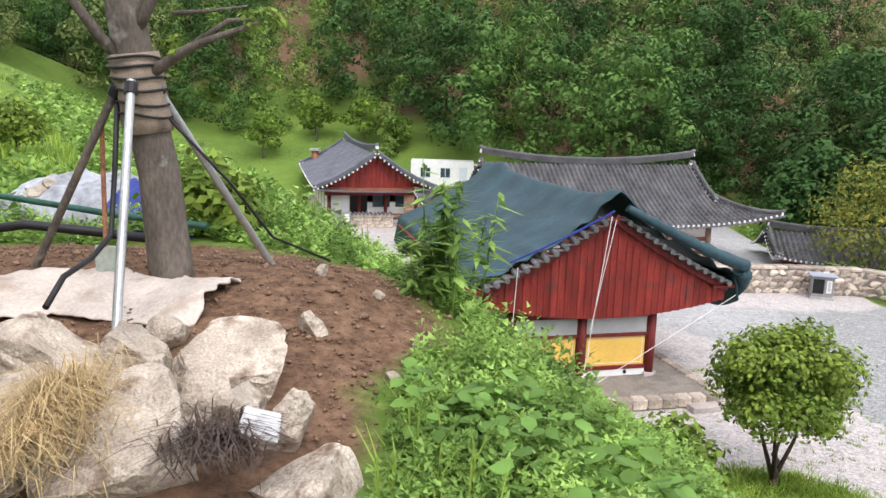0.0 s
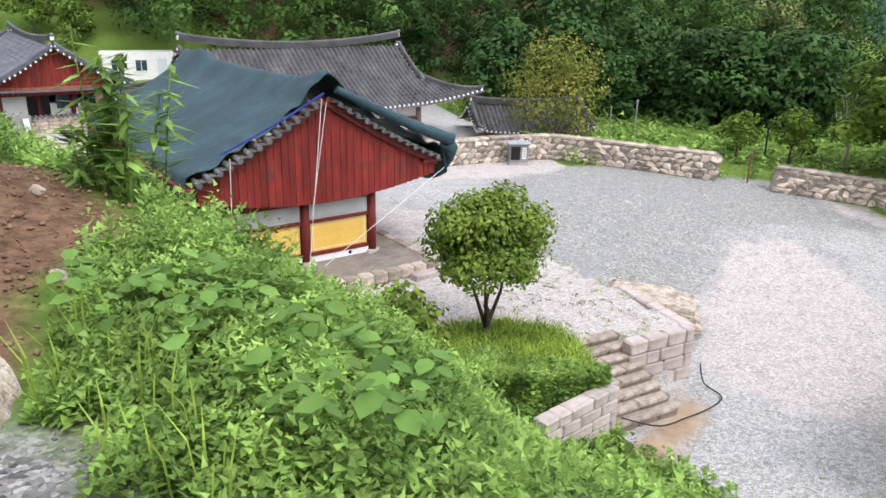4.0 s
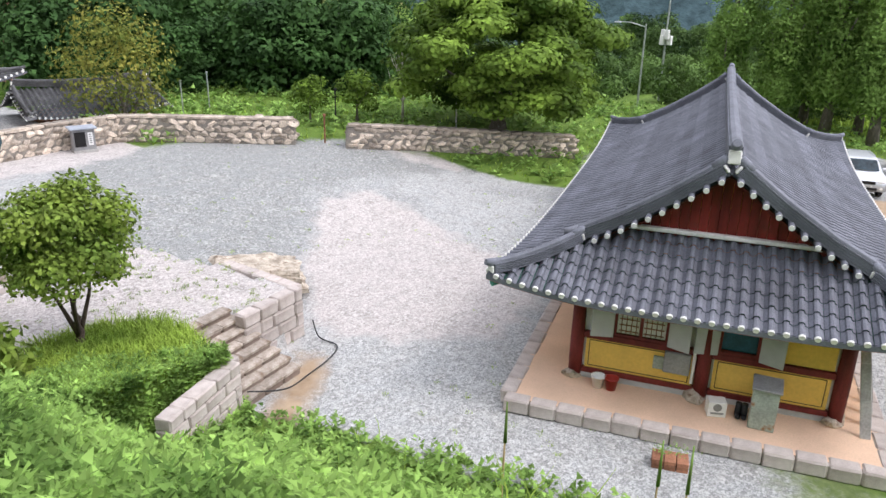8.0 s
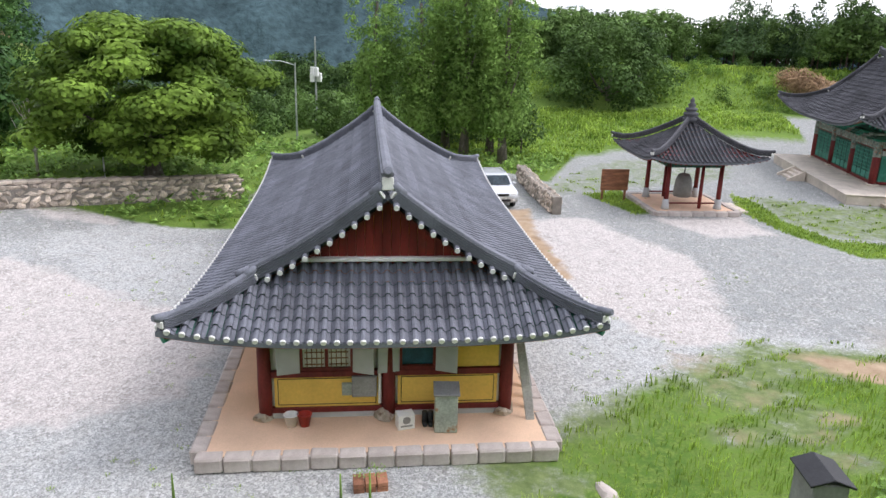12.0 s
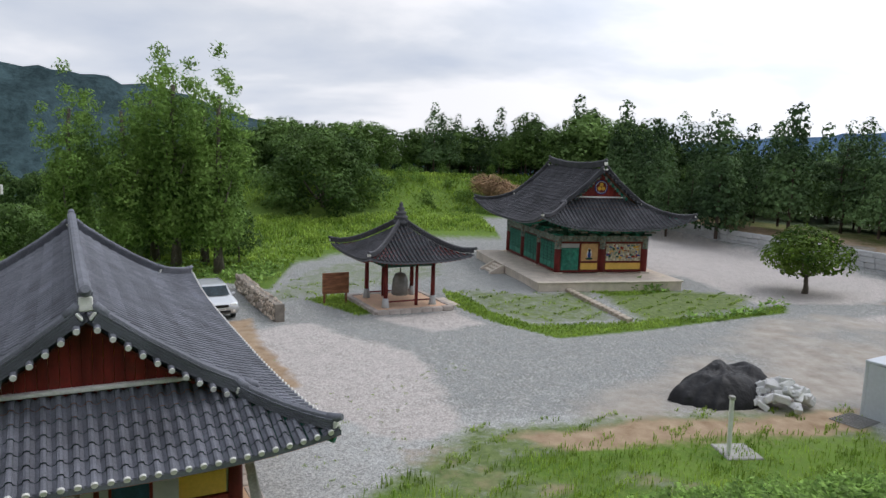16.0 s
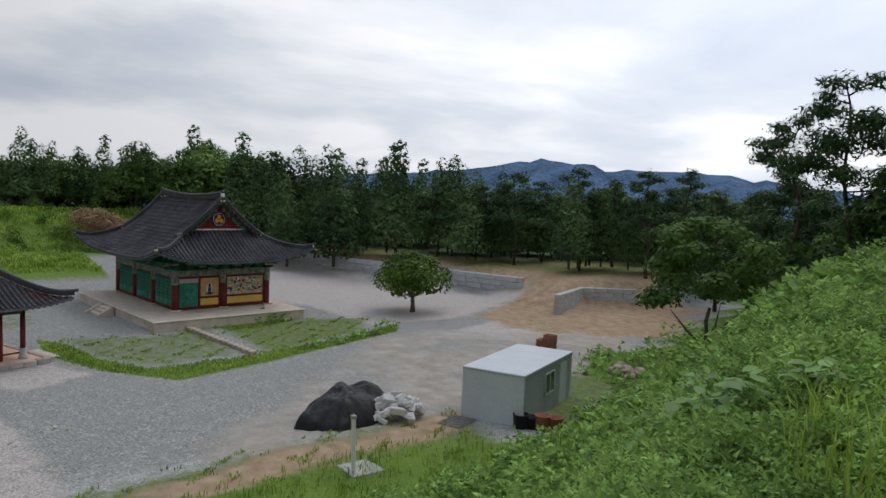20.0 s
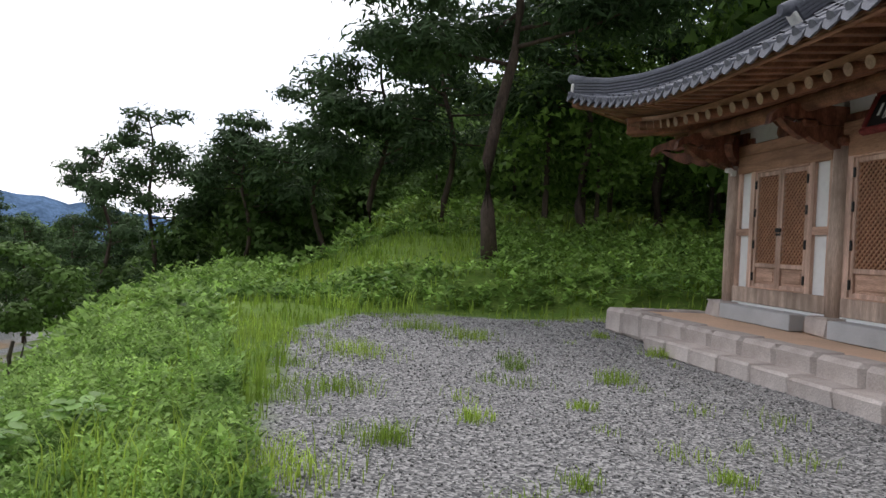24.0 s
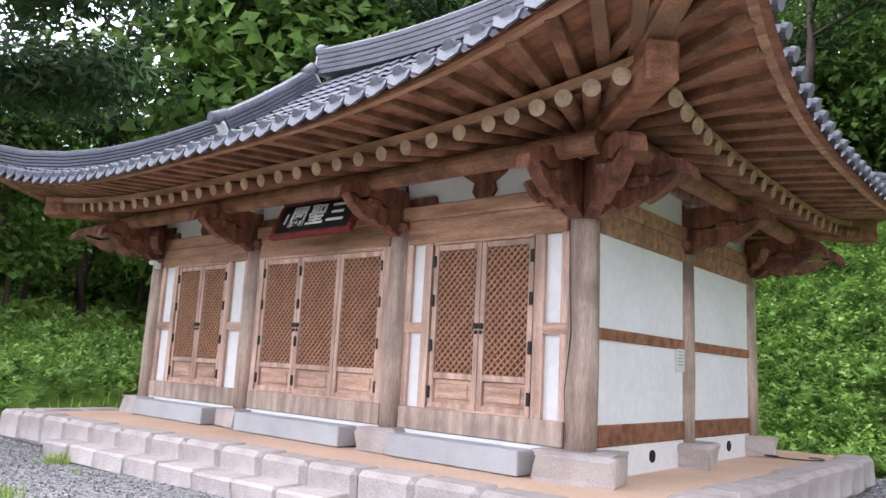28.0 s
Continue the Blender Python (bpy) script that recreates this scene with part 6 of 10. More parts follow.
def far_house_build(h):
    # ridge along local y, gable towards the yard
    part("platform", boxes(((0, 9.4, 0.3), (8.2, 21.2, 0.6))), "granite", h)
    for x in (-3.3, -1.1, 0.9, 3.2):
        column(h, x, 0, 0.6, 2.9, 0.13, "dark_red")
    part("wall", boxes(((-2.6, 0.1, 1.75), (1.6, 0.12, 2.3))), "white", h)
    part("wall", boxes(((1.2, 0.35, 1.3), (4.4, 0.12, 1.2))), "white", h)
    # a black panel stands in for the unlit room behind the opening
    part("doorway", boxes(((-1.1, 0.25, 1.7), (1.3, 0.1, 2.2))), "ink", h, "open doorway as a black panel, its inner shade painted")
    part("window", boxes(((0.6, 0.25, 2.1), (1.3, 0.1, 1.1))), "glass", h)
    part("window", boxes(((2.3, 0.25, 2.1), (1.2, 0.1, 1.1))), "glass", h)
    part("door_panel", boxes(((2.9, -0.05, 1.6), (1.2, 0.06, 1.8))), "wood", h)
    for x in (-3.35, 3.35):
        part("wall", boxes(((x, 9.3, 1.75), (0.14, 18.4, 2.4))), "white", h)
        for y in range(0, 19, 3):
            column(h, x, y + 0.01, 0.6, 2.95, 0.11, "wood_dark")
    part("porch_beam", boxes(((0, -0.05, 1.0), (6.5, 0.14, 0.14))), "wood_dark", h)
    part("back_wall", boxes(((0, 18.5, 1.75), (6.6, 0.14, 2.4))), "white", h)
    r = Roof(h, 11.0, 4.5, 2.95, 10.95, 0.40, 0.042, 0.15, 0.0, 0.05, 0.31, "tile", "lime")
    r.part.matrix_basis = Matrix.Translation((0, 9.6, 0)) @ Matrix.Rotation(radians(90), 4, "Z")
    r.tiles(ends=())
    r.deck("wood_dark", 0.14).soffit(1.2, "wood_dark")
    r.ridges(sag=0.4)
    zg = 2.55
    g = part("gable_wall", boxes(((0, -0.72, zg + 0.05), (7.3, 0.06, 0.12))), "red", h, "red board gable")
    for i in range(26):
        x = (i - 12.5) * 0.285
        top = 2.95 + r.rise(4.5 - abs(x)) - 0.15
        part("board", boxes(((x, -0.75, (zg + top) / 2), (0.27, 0.04, top - zg))), "red", g)


far_house_build(far_house)
# ---- the wooden hall on the terrace ----
SH = Matrix.Translation((-6.30, -11.14, 0)) @ Matrix.Rotation(radians(101.96), 4, "Z")
shrine = empty("wooden_shrine_hall", SH, "new unpainted pine shrine hall on a granite platform", "building")
XS, YS, CZ0, CZ1 = (-4.30, -1.44, 1.63, 4.24), (-2.45, 0.05, 2.47), 0.70, 3.12


def lattice_leaf(parent, x0, x1, y, z0=1.0, z1=2.92, knob=None):
    """A door leaf: frame, diagonal lattice over a brown screen, carved panel below, hinges and pull."""
    w, c = x1 - x0, (x0 + x1) / 2
    zp = z0 + 0.34
    leaf = empty_part("door_leaf", parent)
    st = 0.07
    part("leaf_frame", boxes(((x0 + st / 2, y, (z0 + z1) / 2), (st, 0.06, z1 - z0)), ((x1 - st / 2, y, (z0 + z1) / 2), (st, 0.06, z1 - z0)), ((c, y, z1 - st / 2), (w - 2 * st, 0.058, st)), ((c, y, z0 + st / 2), (w - 2 * st, 0.058, st)), ((c, y, zp + 0.035), (w - 2 * st, 0.058, 0.07)), bevel=0.006), "wood_v", leaf)
    part("screen", boxes(((c, y + 0.022, (zp + z1) / 2), (w - 2 * st, 0.012, z1 - zp - 0.1))), "screen", leaf)
    part("panel", boxes(((c, y + 0.012, (z0 + zp) / 2 + 0.03), (w - 2 * st, 0.02, zp - z0 - 0.06)), ((c, y - 0.004, (z0 + zp) / 2 + 0.03), (w - 2 * st - 0.12, 0.02, zp - z0 - 0.16)), bevel=0.012), "wood", leaf, "pine lower panel with a raised field")
    bm = bmesh.new()
    a0, a1, b0, b1 = x0 + st, x1 - st, zp + 0.07, z1 - st
    step_ = 0.088
    for sgn in (1, -1):
        k = -int((b1 - b0) / step_) - 2
        while True:
            # line z = b0 + sgn * (x - a0) + k * step
            off = k * step_
            pts = []
            for x in (a0, a1):
                z = b0 + (x - a0 if sgn > 0 else a1 - x) + off
                pts.append((x, z))
            k += 1
            (xa, za), (xb, zb) = pts
            if min(za, zb) > b1:
                break
            if max(za, zb) < b0:
                continue
            lo, hi = 0.0, 1.0
            for lim, up in ((b0, False), (b1, True)):
                t = (lim - za) / (zb - za)
                if (zb > za) != up:
                    lo = max(lo, t)
                else:
                    hi = min(hi, t)
            if hi - lo < 0.03:
                continue
            p = Vector((xa + (xb - xa) * lo, y - 0.006 * sgn, za + (zb - za) * lo))
            q = Vector((xa + (xb - xa) * hi, y - 0.006 * sgn, za + (zb - za) * hi))
            d = q - p
            m = Matrix.Translation((p + q) / 2) @ Matrix.Rotation(-math.atan2(d.z, d.x), 4, "Y")
            box(bm, (0, 0, 0), (d.length, 0.016, 0.017), m)
    part("lattice", bm, "lattice", leaf)
    if knob is not None:
        bm = bmesh.new()
        rod(bm, (knob, y - 0.03, 1.95), (knob, y - 0.055, 1.95), 0.035, None, 12)
        rod(bm, (knob, y - 0.03, 1.88), (knob, y - 0.045, 1.88), 0.022, None, 10)
        part("pull", bm, "ink", leaf, "round black iron pull")
    return leaf


def bracket(parent, x, y, out, z=CZ1, reach=1.0):
    """Carved wing brackets that reach out under the purlin, stacked in three tiers with curled noses."""
    out = Vector((*out, 0)).normalized()
    side = Vector((-out.y, out.x, 0))
    b = empty_part("bracket_set", parent)

    def plate(pts, thick, d, name, at=0.0):
        bm = bmesh.new()
        lo = [bm.verts.new(Vector((x, y, z)) + d * u + side_of(d) * (at - thick / 2) + Vector((0, 0, v))) for u, v in pts]
        hi = [bm.verts.new(v.co + side_of(d) * thick) for v in lo]
        bm.faces.new(lo)
        bm.faces.new(hi[::-1])
        for k in range(len(pts)):
            j = (k + 1) % len(pts)
            bm.faces.new((lo[k], hi[k], hi[j], lo[j]))
        bmesh.ops.recalc_face_normals(bm, faces=bm.faces)
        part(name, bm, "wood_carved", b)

    def side_of(d):
        return Vector((-d.y, d.x, 0))

    # two wings, the lower one with an upturned tip, the upper one with a drooping nose
    low = [(-0.34, -0.06), (0.18, -0.06), (0.26, -0.02), (0.36, 0.05), (0.42, 0.00), (0.52, 0.02), (0.62, 0.09), (0.68, 0.05), (0.80, 0.10), (0.94, 0.20), (1.06, 0.33), (0.92, 0.28), (0.80, 0.25), (0.72, 0.27), (0.60, 0.24), (0.30, 0.25), (-0.34, 0.25)]
    top = [(-0.40, 0.26), (0.40, 0.26), (0.50, 0.31), (0.60, 0.28), (0.72, 0.33), (0.82, 0.30), (0.96, 0.34), (1.10, 0.30), (1.20, 0.22), (1.17, 0.36), (1.08, 0.44), (0.98, 0.46), (0.90, 0.52), (0.70, 0.53), (-0.40, 0.53)]
    for prof, name in ((low, "lower_wing"), (top, "upper_wing")):
        plate([(u * reach, v) for u, v in prof], 0.15, out, name)
    cross = [(0.10, -0.04), (0.20, 0.00), (0.26, 0.07), (0.34, 0.05), (0.44, 0.12), (0.50, 0.10), (0.60, 0.19), (0.66, 0.30), (0.58, 0.33), (0.56, 0.42)]
    plate([(-u, v) for u, v in cross[::-1]] + cross, 0.13, side, "cross_arm")
    part("bearing_block", boxes(((x, y, z + 0.05), (0.38, 0.38, 0.14)), bevel=0.04), "wood_carved", b)
    part("small_block", boxes(((x + out.x * reach * 0.62, y + out.y * reach * 0.62, z + 0.27), (0.24, 0.24, 0.11)), bevel=0.03), "wood_carved", b)


def shrine_build(h):
    # platform with hewn edge stones and one long step
    bm = bmesh.new()
    lo = [bm.verts.new((x, y, 0.0)) for x, y in ((-4.98, -4.20), (5.45, -3.60), (5.45, 3.9), (-4.98, 3.9))]
    hi = [bm.verts.new((v.co.x, v.co.y, 0.425)) for v in lo]
    bm.faces.new(hi)
    for k in range(4):
        bm.faces.new((lo[k], lo[(k + 1) % 4], hi[(k + 1) % 4], hi[k]))
    part("platform", bm, "floor_clay", h, "orange clay platform top")
    kerb_row(h, (-5.15, -4.24), (5.5, -3.62), 0.0, 15, (0.46, 0.455), "granite", 61, "edge_stone")
    kerb_row(h, (5.42, -3.4), (5.42, 3.95), 0.0, 10, (0.46, 0.455), "granite", 62, "edge_stone")
    kerb_row(h, (-4.95, -4.0), (-4.95, 3.95), 0.0, 11, (0.46, 0.455), "granite", 63, "edge_stone")
    kerb_row(h, (-2.80, -4.50), (2.65, -4.17), -0.02, 8, (0.42, 0.24), "granite", 64, "step_stone")
    for x in XS:
        for y in YS:
            if abs(y) < 0.1 and abs(x) < 4:
                continue
            c = column(h, x, y, CZ0, CZ1, 0.165, "column")
            shared("base_stone", block_mesh("base_stone", (0.80 if abs(x) > 4 else 0.62, 0.66, 0.30), int(x * 10 + y * 7) + 90, "granite", 0.045), h, Matrix.Translation((x, y, 0.41)) @ Matrix.Rotation(0.05 * x, 4, "Z"))
    # drying cracks in the corner column
    part("drying_crack", tube(bmesh.new(), [(4.15, -2.605, 3.0), (4.17, -2.612, 2.4), (4.20, -2.618, 1.9), (4.13, -2.606, 1.3), (4.16, -2.606, 0.8)], [0.003, 0.006, 0.005, 0.005, 0.003], 5), "ink", h)
    # front: three bays of doors between white strips
    for k, (x0, x1, n) in enumerate(((XS[0], XS[1], 2), (XS[1], XS[2], 3), (XS[2], XS[3], 2))):
        a, b = x0 + 0.16, x1 - 0.16
        c, w = (a + b) / 2, b - a
        y = -2.45
        part("sill_beam", boxes(((c, y, 0.86), (w, 0.18, 0.26)), bevel=0.01), "column", h, "weathered plank sill")
        part("plaster_strip", boxes(((c, y, 0.68), (w, 0.16, 0.09))), "white", h)
        part("stone_step", boxes(((c - 0.1, y - 0.22, 0.56), (w * 0.80, 0.34, 0.25)), bevel=0.012), "granite_grey", h, "pale grey cut stone step")
        part("lintel", boxes(((c, y, 3.10), (w, 0.17, 0.30)), bevel=0.012), "beam", h)
        part("head_beam", boxes(((c, y, 3.34), (w + 0.3, 0.20, 0.18)), bevel=0.012), "beam", h)
        if n == 2:
            dw = 0.72
            d0 = c - dw
            for s, xa in ((0, a), (1, b)):
                # timber studs and white plaster strips beside the doors
                e0, e1 = (a, d0 - 0.10) if s == 0 else (c + dw + 0.10, b)
                part("stud", boxes((((e0 + e1) / 2, y + 0.03, 1.97), (e1 - e0, 0.08, 1.96))), "white", h, "white plaster strip")
                part("stud_post", boxes(((e1 + 0.02 if s == 0 else e0 - 0.02, y, 1.97), (0.12, 0.13, 1.98))), "wood_v", h)
                part("stud_post", boxes(((e0 + 0.03 if s == 0 else e1 - 0.03, y, 1.97), (0.10, 0.11, 1.98))), "wood_v", h)
                part("stud_rail", boxes((((e0 + e1) / 2, y, 1.93), (e1 - e0, 0.12, 0.12))), "wood", h)
        else:
            dw = 0.845
            d0 = c - dw * 1.5
            for xx in (d0 - 0.06, c + dw * 1.5 + 0.06):
                part("jamb", boxes(((xx, y, 1.97), (0.12, 0.14, 1.98))), "wood_v", h)
            for e0, e1 in ((a, d0 - 0.12), (c + dw * 1.5 + 0.12, b)):
                if e1 > e0 + 0.02:
                    part("jamb_fill", boxes((((e0 + e1) / 2, y, 1.97), (e1 - e0, 0.10, 1.98))), "wood_v", h)
        dset = part("door_frame", boxes(((c, y - 0.01, 2.955), (dw * n, 0.12, 0.06))), "wood", h)
        part("threshold", boxes(((c, y - 0.01, 0.985), (dw * n, 0.12, 0.05))), "wood", h)
        for i in range(n):
            xa, xb = d0 + dw * i, d0 + dw * (i + 1)
            kn = (xb - 0.035 if i == 0 else xa + 0.035) if i < 2 else None
            lattice_leaf(dset, xa + 0.004, xb - 0.004, y - 0.02, knob=kn)
            hx = xa + 0.02 if (i == 0 or n == 3 and i == 1) else xb - 0.02
            for z in (1.18, 1.72, 2.25, 2.72):
                part("hinge", boxes(((hx, y - 0.062, z), (0.045, 0.02, 0.14)), bevel=0.005), "ink", dset, "black iron hinge")
        # white plaster over the lintel with carved supports between
        part("plaster_field", boxes(((c, y + 0.02, 3.60), (w + 0.2, 0.08, 0.40))), "white", h)
        for f in ((0.5,) if n == 2 else (0.33, 0.67)):
            xx = a + w * f
            bm = bmesh.new()
            pr = [(-0.10, 0), (-0.17, 0.10), (-0.14, 0.2), (-0.30, 0.30), (-0.34, 0.38), (0.34, 0.38), (0.30, 0.30), (0.14, 0.2), (0.17, 0.10), (0.10, 0)]
            lo = [bm.verts.new((xx + u, y - 0.07, 3.42 + v)) for u, v in pr]
            hi = [bm.verts.new((xx + u, y + 0.07, 3.42 + v)) for u, v in pr]
            bm.faces.new(lo)
            bm.faces.new(hi[::-1])
            for i in range(len(pr)):
                j = (i + 1) % len(pr)
                bm.faces.new((lo[i], hi[i], hi[j], lo[j]))
            part("carved_support", bm, "wood_carved", h)
        part("purlin_board", boxes(((c, y, 3.84), (x1 - x0, 0.14, 0.14))), "beam", h)
    # end walls and back in white plaster with timber rails
    for sx in (1, -1):
        for y0, y1 in ((YS[0], YS[1]), (YS[1], YS[2])):
            a, b = y0 + 0.15, y1 - 0.15
            c, w, x = (a + b) / 2, b - a, sx * 4.27
            part("wall", boxes(((x, c, 1.95), (0.10, w, 2.0))), "white", h, "smooth white plaster wall")
            part("wall_base", boxes(((x, c, 0.58), (0.12, w, 0.36))), "white", h)
            for z, t in ((0.86, 0.22), (1.90, 0.12), (3.08, 0.26)):
                part("rail", boxes(((x, c, z), (0.16, w, t)), bevel=0.01), "wood_dark" if z < 3 else "beam", h)
            part("vent", rod(bmesh.new(), (x + sx * 0.05, c + 0.2, 0.60), (x + sx * 0.075, c + 0.2, 0.60), 0.07, None, 16), "ink", h, "round vent hole")
            part("plaster_field", boxes(((x, c, 3.55), (0.08, w, 0.42))), "white", h)
            part("head_beam", boxes(((x, c, 3.30), (0.20, w + 0.2, 0.18))), "beam", h)
            part("purlin_board", boxes(((x, (y0 + y1) / 2, 3.84), (0.14, y1 - y0, 0.14))), "wood", h)
    part("wall", boxes(((0, 2.45, 2.1), (8.3, 0.12, 2.9))), "white", h)
    part("notice", boxes(((4.335, -0.22, 1.72), (0.02, 0.24, 0.30))), "plastic_white", h, "small white notice on the wall")
    for i in range(5):
        part("text_line", boxes(((4.347, -0.22, 1.81 - 0.04 * i), (0.004, 0.16, 0.010))), "grey_metal", h)
    # brackets
    for x in XS:
        bracket(h, x, -2.45, (0, -1) if abs(x) < 4 else (math.copysign(0.72, x), -0.72), reach=1.0 if abs(x) < 4 else 1.35)
        if abs(x) > 4:
            bracket(h, x, -2.45, (0, -1))
            bracket(h, x, -2.45, (math.copysign(1, x), 0))
            bracket(h, x, 0, (math.copysign(1, x), 0))
            bracket(h, x, 2.45, (math.copysign(1, x), 0))
            bracket(h, x, 2.45, (math.copysign(0.72, x), 0.72), reach=1.35)
    # outer purlin
    for s in (-1, 1):
        part("purlin", rod(bmesh.new(), (-4.75, s * 3.1, 3.66), (4.75, s * 3.1, 3.66), 0.12, None, 14), "wood_eave", h)
        part("purlin", rod(bmesh.new(), (s * 4.92, -2.95, 3.66), (s * 4.92, 2.95, 3.66), 0.12, None, 14), "wood_eave", h)
    r = Roof(h, 6.35, 4.62, 3.90, 2.98, 0.43, 0.053, 0.78, 0.36, 0.35, 0.285, "tile", "tile")
    r.tiles(single=(("side", -1), ("end", 1)))
    r.deck("wood_dark", 0.12)
    r.ridges(0.30, 0.40, sag=0.22)
    for s in (1, -1):
        r.gable("wood_dark", s)
    # lower flat eave tiles between the caps, hanging slightly
    for s, n in ((-1, 45),):
        drip = None
        for i in range(n - 1):
            x = (i - (n - 2) / 2) * 0.285
            p = r.at(x, s * 4.62, 0)
            if drip is None:
                bm = bmesh.new()
                pr = [(-0.135, 0.03), (-0.115, -0.065), (0, -0.125), (0.115, -0.065), (0.135, 0.03), (0, -0.02)]
                lo = [bm.verts.new((u, -0.02 + 0.35 * v, v)) for u, v in pr]
                hi = [bm.verts.new((u, 0.01 + 0.35 * v, v)) for u, v in pr]
                bm.faces.new(lo)
                bm.faces.new(hi[::-1])
                for k in range(6):
                    bm.faces.new((lo[k], hi[k], hi[(k + 1) % 6], lo[(k + 1) % 6]))
                drip = bpy.data.meshes.new("drip_tile")
                bm.to_mesh(drip)
                bm.free()
                drip.materials.append(M["tile"])
            shared("drip_tile", drip, r.part, Matrix.Translation(p + Vector((0, s * 0.02, 0.0))))
    # round rafters on the purlin, square flying rafters beyond; both fan towards the corners
    def spot(along, s, u, d, rel):
        return r.under(u, s * (r.b - d), rel) if along == "x" else r.under(s * (r.a - d), u, rel)

    def eaves(n, half, along, in_line, s):
        base = -0.02
        for i in range(n):
            e = (-1 + 2 * i / (n - 1)) * (half - 0.28)
            inner = e if abs(e) < in_line else math.copysign(in_line + (abs(e) - in_line) * 0.10, e)
            mid = inner + (e - inner) * 0.66
            ra, rb = spot(along, s, inner, 2.6, base + 0.24), spot(along, s, mid + (e - inner) * 0.06, 0.84, base - 0.205)
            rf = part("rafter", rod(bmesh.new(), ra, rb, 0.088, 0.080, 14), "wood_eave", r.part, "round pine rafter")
            dn = (rb - ra).normalized()
            part("end_grain", rod(bmesh.new(), rb, rb + dn * 0.006, 0.079, None, 14), "end_grain", rf)
            fq, fp = spot(along, s, mid, 1.30, base + 0.10), spot(along, s, e, 0.14, base - 0.060)
            d = fp - fq
            bm = bmesh.new()
            box(bm, (0, 0, 0), (0.125, d.length, 0.15), Matrix.Translation((fp + fq) / 2) @ d.to_track_quat("Y", "Z").to_matrix().to_4x4(), 0.008)
            for v_ in bm.verts:
                k_ = (v_.co - fq).dot(d) / d.length_squared
                if v_.co.z < fq.z + (fp.z - fq.z) * k_:
                    v_.co.z += 0.055 * max(0.0, k_) ** 2
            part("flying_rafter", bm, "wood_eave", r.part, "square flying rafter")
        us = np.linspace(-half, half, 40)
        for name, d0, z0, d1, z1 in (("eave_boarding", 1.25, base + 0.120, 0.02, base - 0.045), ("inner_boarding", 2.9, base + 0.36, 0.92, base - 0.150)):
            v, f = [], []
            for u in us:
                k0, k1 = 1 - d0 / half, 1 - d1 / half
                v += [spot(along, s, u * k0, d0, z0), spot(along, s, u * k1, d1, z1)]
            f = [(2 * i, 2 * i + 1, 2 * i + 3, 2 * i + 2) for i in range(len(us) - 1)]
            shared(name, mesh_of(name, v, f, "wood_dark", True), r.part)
        for dd, zz, hh, name in ((0.94, base - 0.065, 0.05, "rafter_board"), (0.10, base - 0.035, 0.03, "eave_batten")):
            pts = [spot(along, s, u, dd, zz) for u in np.linspace(-(half - dd + 0.02), half - dd + 0.02, 30)]
            part(name, sweep(bmesh.new(), pts, [(-0.05, -hh), (0.05, -hh), (0.05, hh), (-0.05, hh)]), "beam", r.part, "long bent pine board")

    eaves(35, 6.35, "x", 3.9, -1)
    eaves(25, 4.62, "y", 2.2, 1)
    eaves(25, 4.62, "y", 2.2, -1)
    for s in (1, -1):
        for sy in (1, -1):
            bm = bmesh.new()
            a, b = r.under(s * 4.1, sy * 2.3, 0.02), r.under(s * 5.62, sy * 3.82, -0.26)
            d = b - a
            box(bm, (0, 0, 0), (0.27, d.length, 0.36), Matrix.Translation((a + b) / 2) @ d.to_track_quat("Y", "Z").to_matrix().to_4x4(), 0.03)
            part("corner_beam", bm, "wood_dark", r.part, "heavy weathered corner beam")
            a, b = r.under(s * 5.0, sy * 3.2, 0.02), r.under(s * 6.24, sy * 4.51, -0.10)
            d = b - a
            bm = bmesh.new()
            box(bm, (0, 0, 0), (0.22, d.length, 0.20), Matrix.Translation((a + b) / 2) @ d.to_track_quat("Y", "Z").to_matrix().to_4x4(), 0.02)
            part("corner_flyer", bm, "wood_eave", r.part, "upper corner beam at the eave tip")


shrine_build(shrine)

# name board over the middle doors
plaque = empty("name_plaque", SH @ Matrix.Translation((0.38, -2.86, 3.38)) @ Matrix.Rotation(radians(-24), 4, "X"), "black name board with white characters in a red frame", "sign")
part("board", boxes(((0, 0, 0), (1.50, 0.05, 0.48)), bevel=0.008), "ink", plaque)
part("frame", boxes(((0, 0, 0.27), (1.66, 0.10, 0.08)), ((0, 0, -0.27), (1.66, 0.10, 0.08)), ((-0.79, 0, 0), (0.08, 0.10, 0.46)), ((0.79, 0, 0), (0.08, 0.10, 0.46)), bevel=0.02), "dark_red", plaque, "dark red moulded frame")
for ch, x in (("閣", -0.36), ("聖", 0.03), ("三", 0.44)):
    cu = bpy.data.curves.new("character", "FONT")
    cu.body, cu.size, cu.align_x, cu.align_y, cu.extrude, cu.offset = ch, 0.36, "CENTER", "CENTER", 0.004, 0.006
    tmp = bpy.data.objects.new("tmp", cu)
    me = bpy.data.meshes.new_from_object(tmp)
    bpy.data.objects.remove(tmp)
    me.materials.clear()
    me.materials.append(M["paint_white"])
    shared("character", me, plaque, Matrix.Translation((x, -0.03, 0)) @ Matrix.Rotation(radians(90), 4, "X"))
part("small_mark", boxes(((-0.62, -0.028, 0.0), (0.04, 0.006, 0.17))), "paint_white", plaque)
camera_box = empty("security_camera", SH @ Matrix.Translation((-4.1, -2.68, 3.02)), "small white security camera on the column", "camera")
part("body", rod(bmesh.new(), (-0.12, -0.02, 0), (0.10, -0.06, -0.03), 0.045, None, 12), "plastic_white", camera_box)
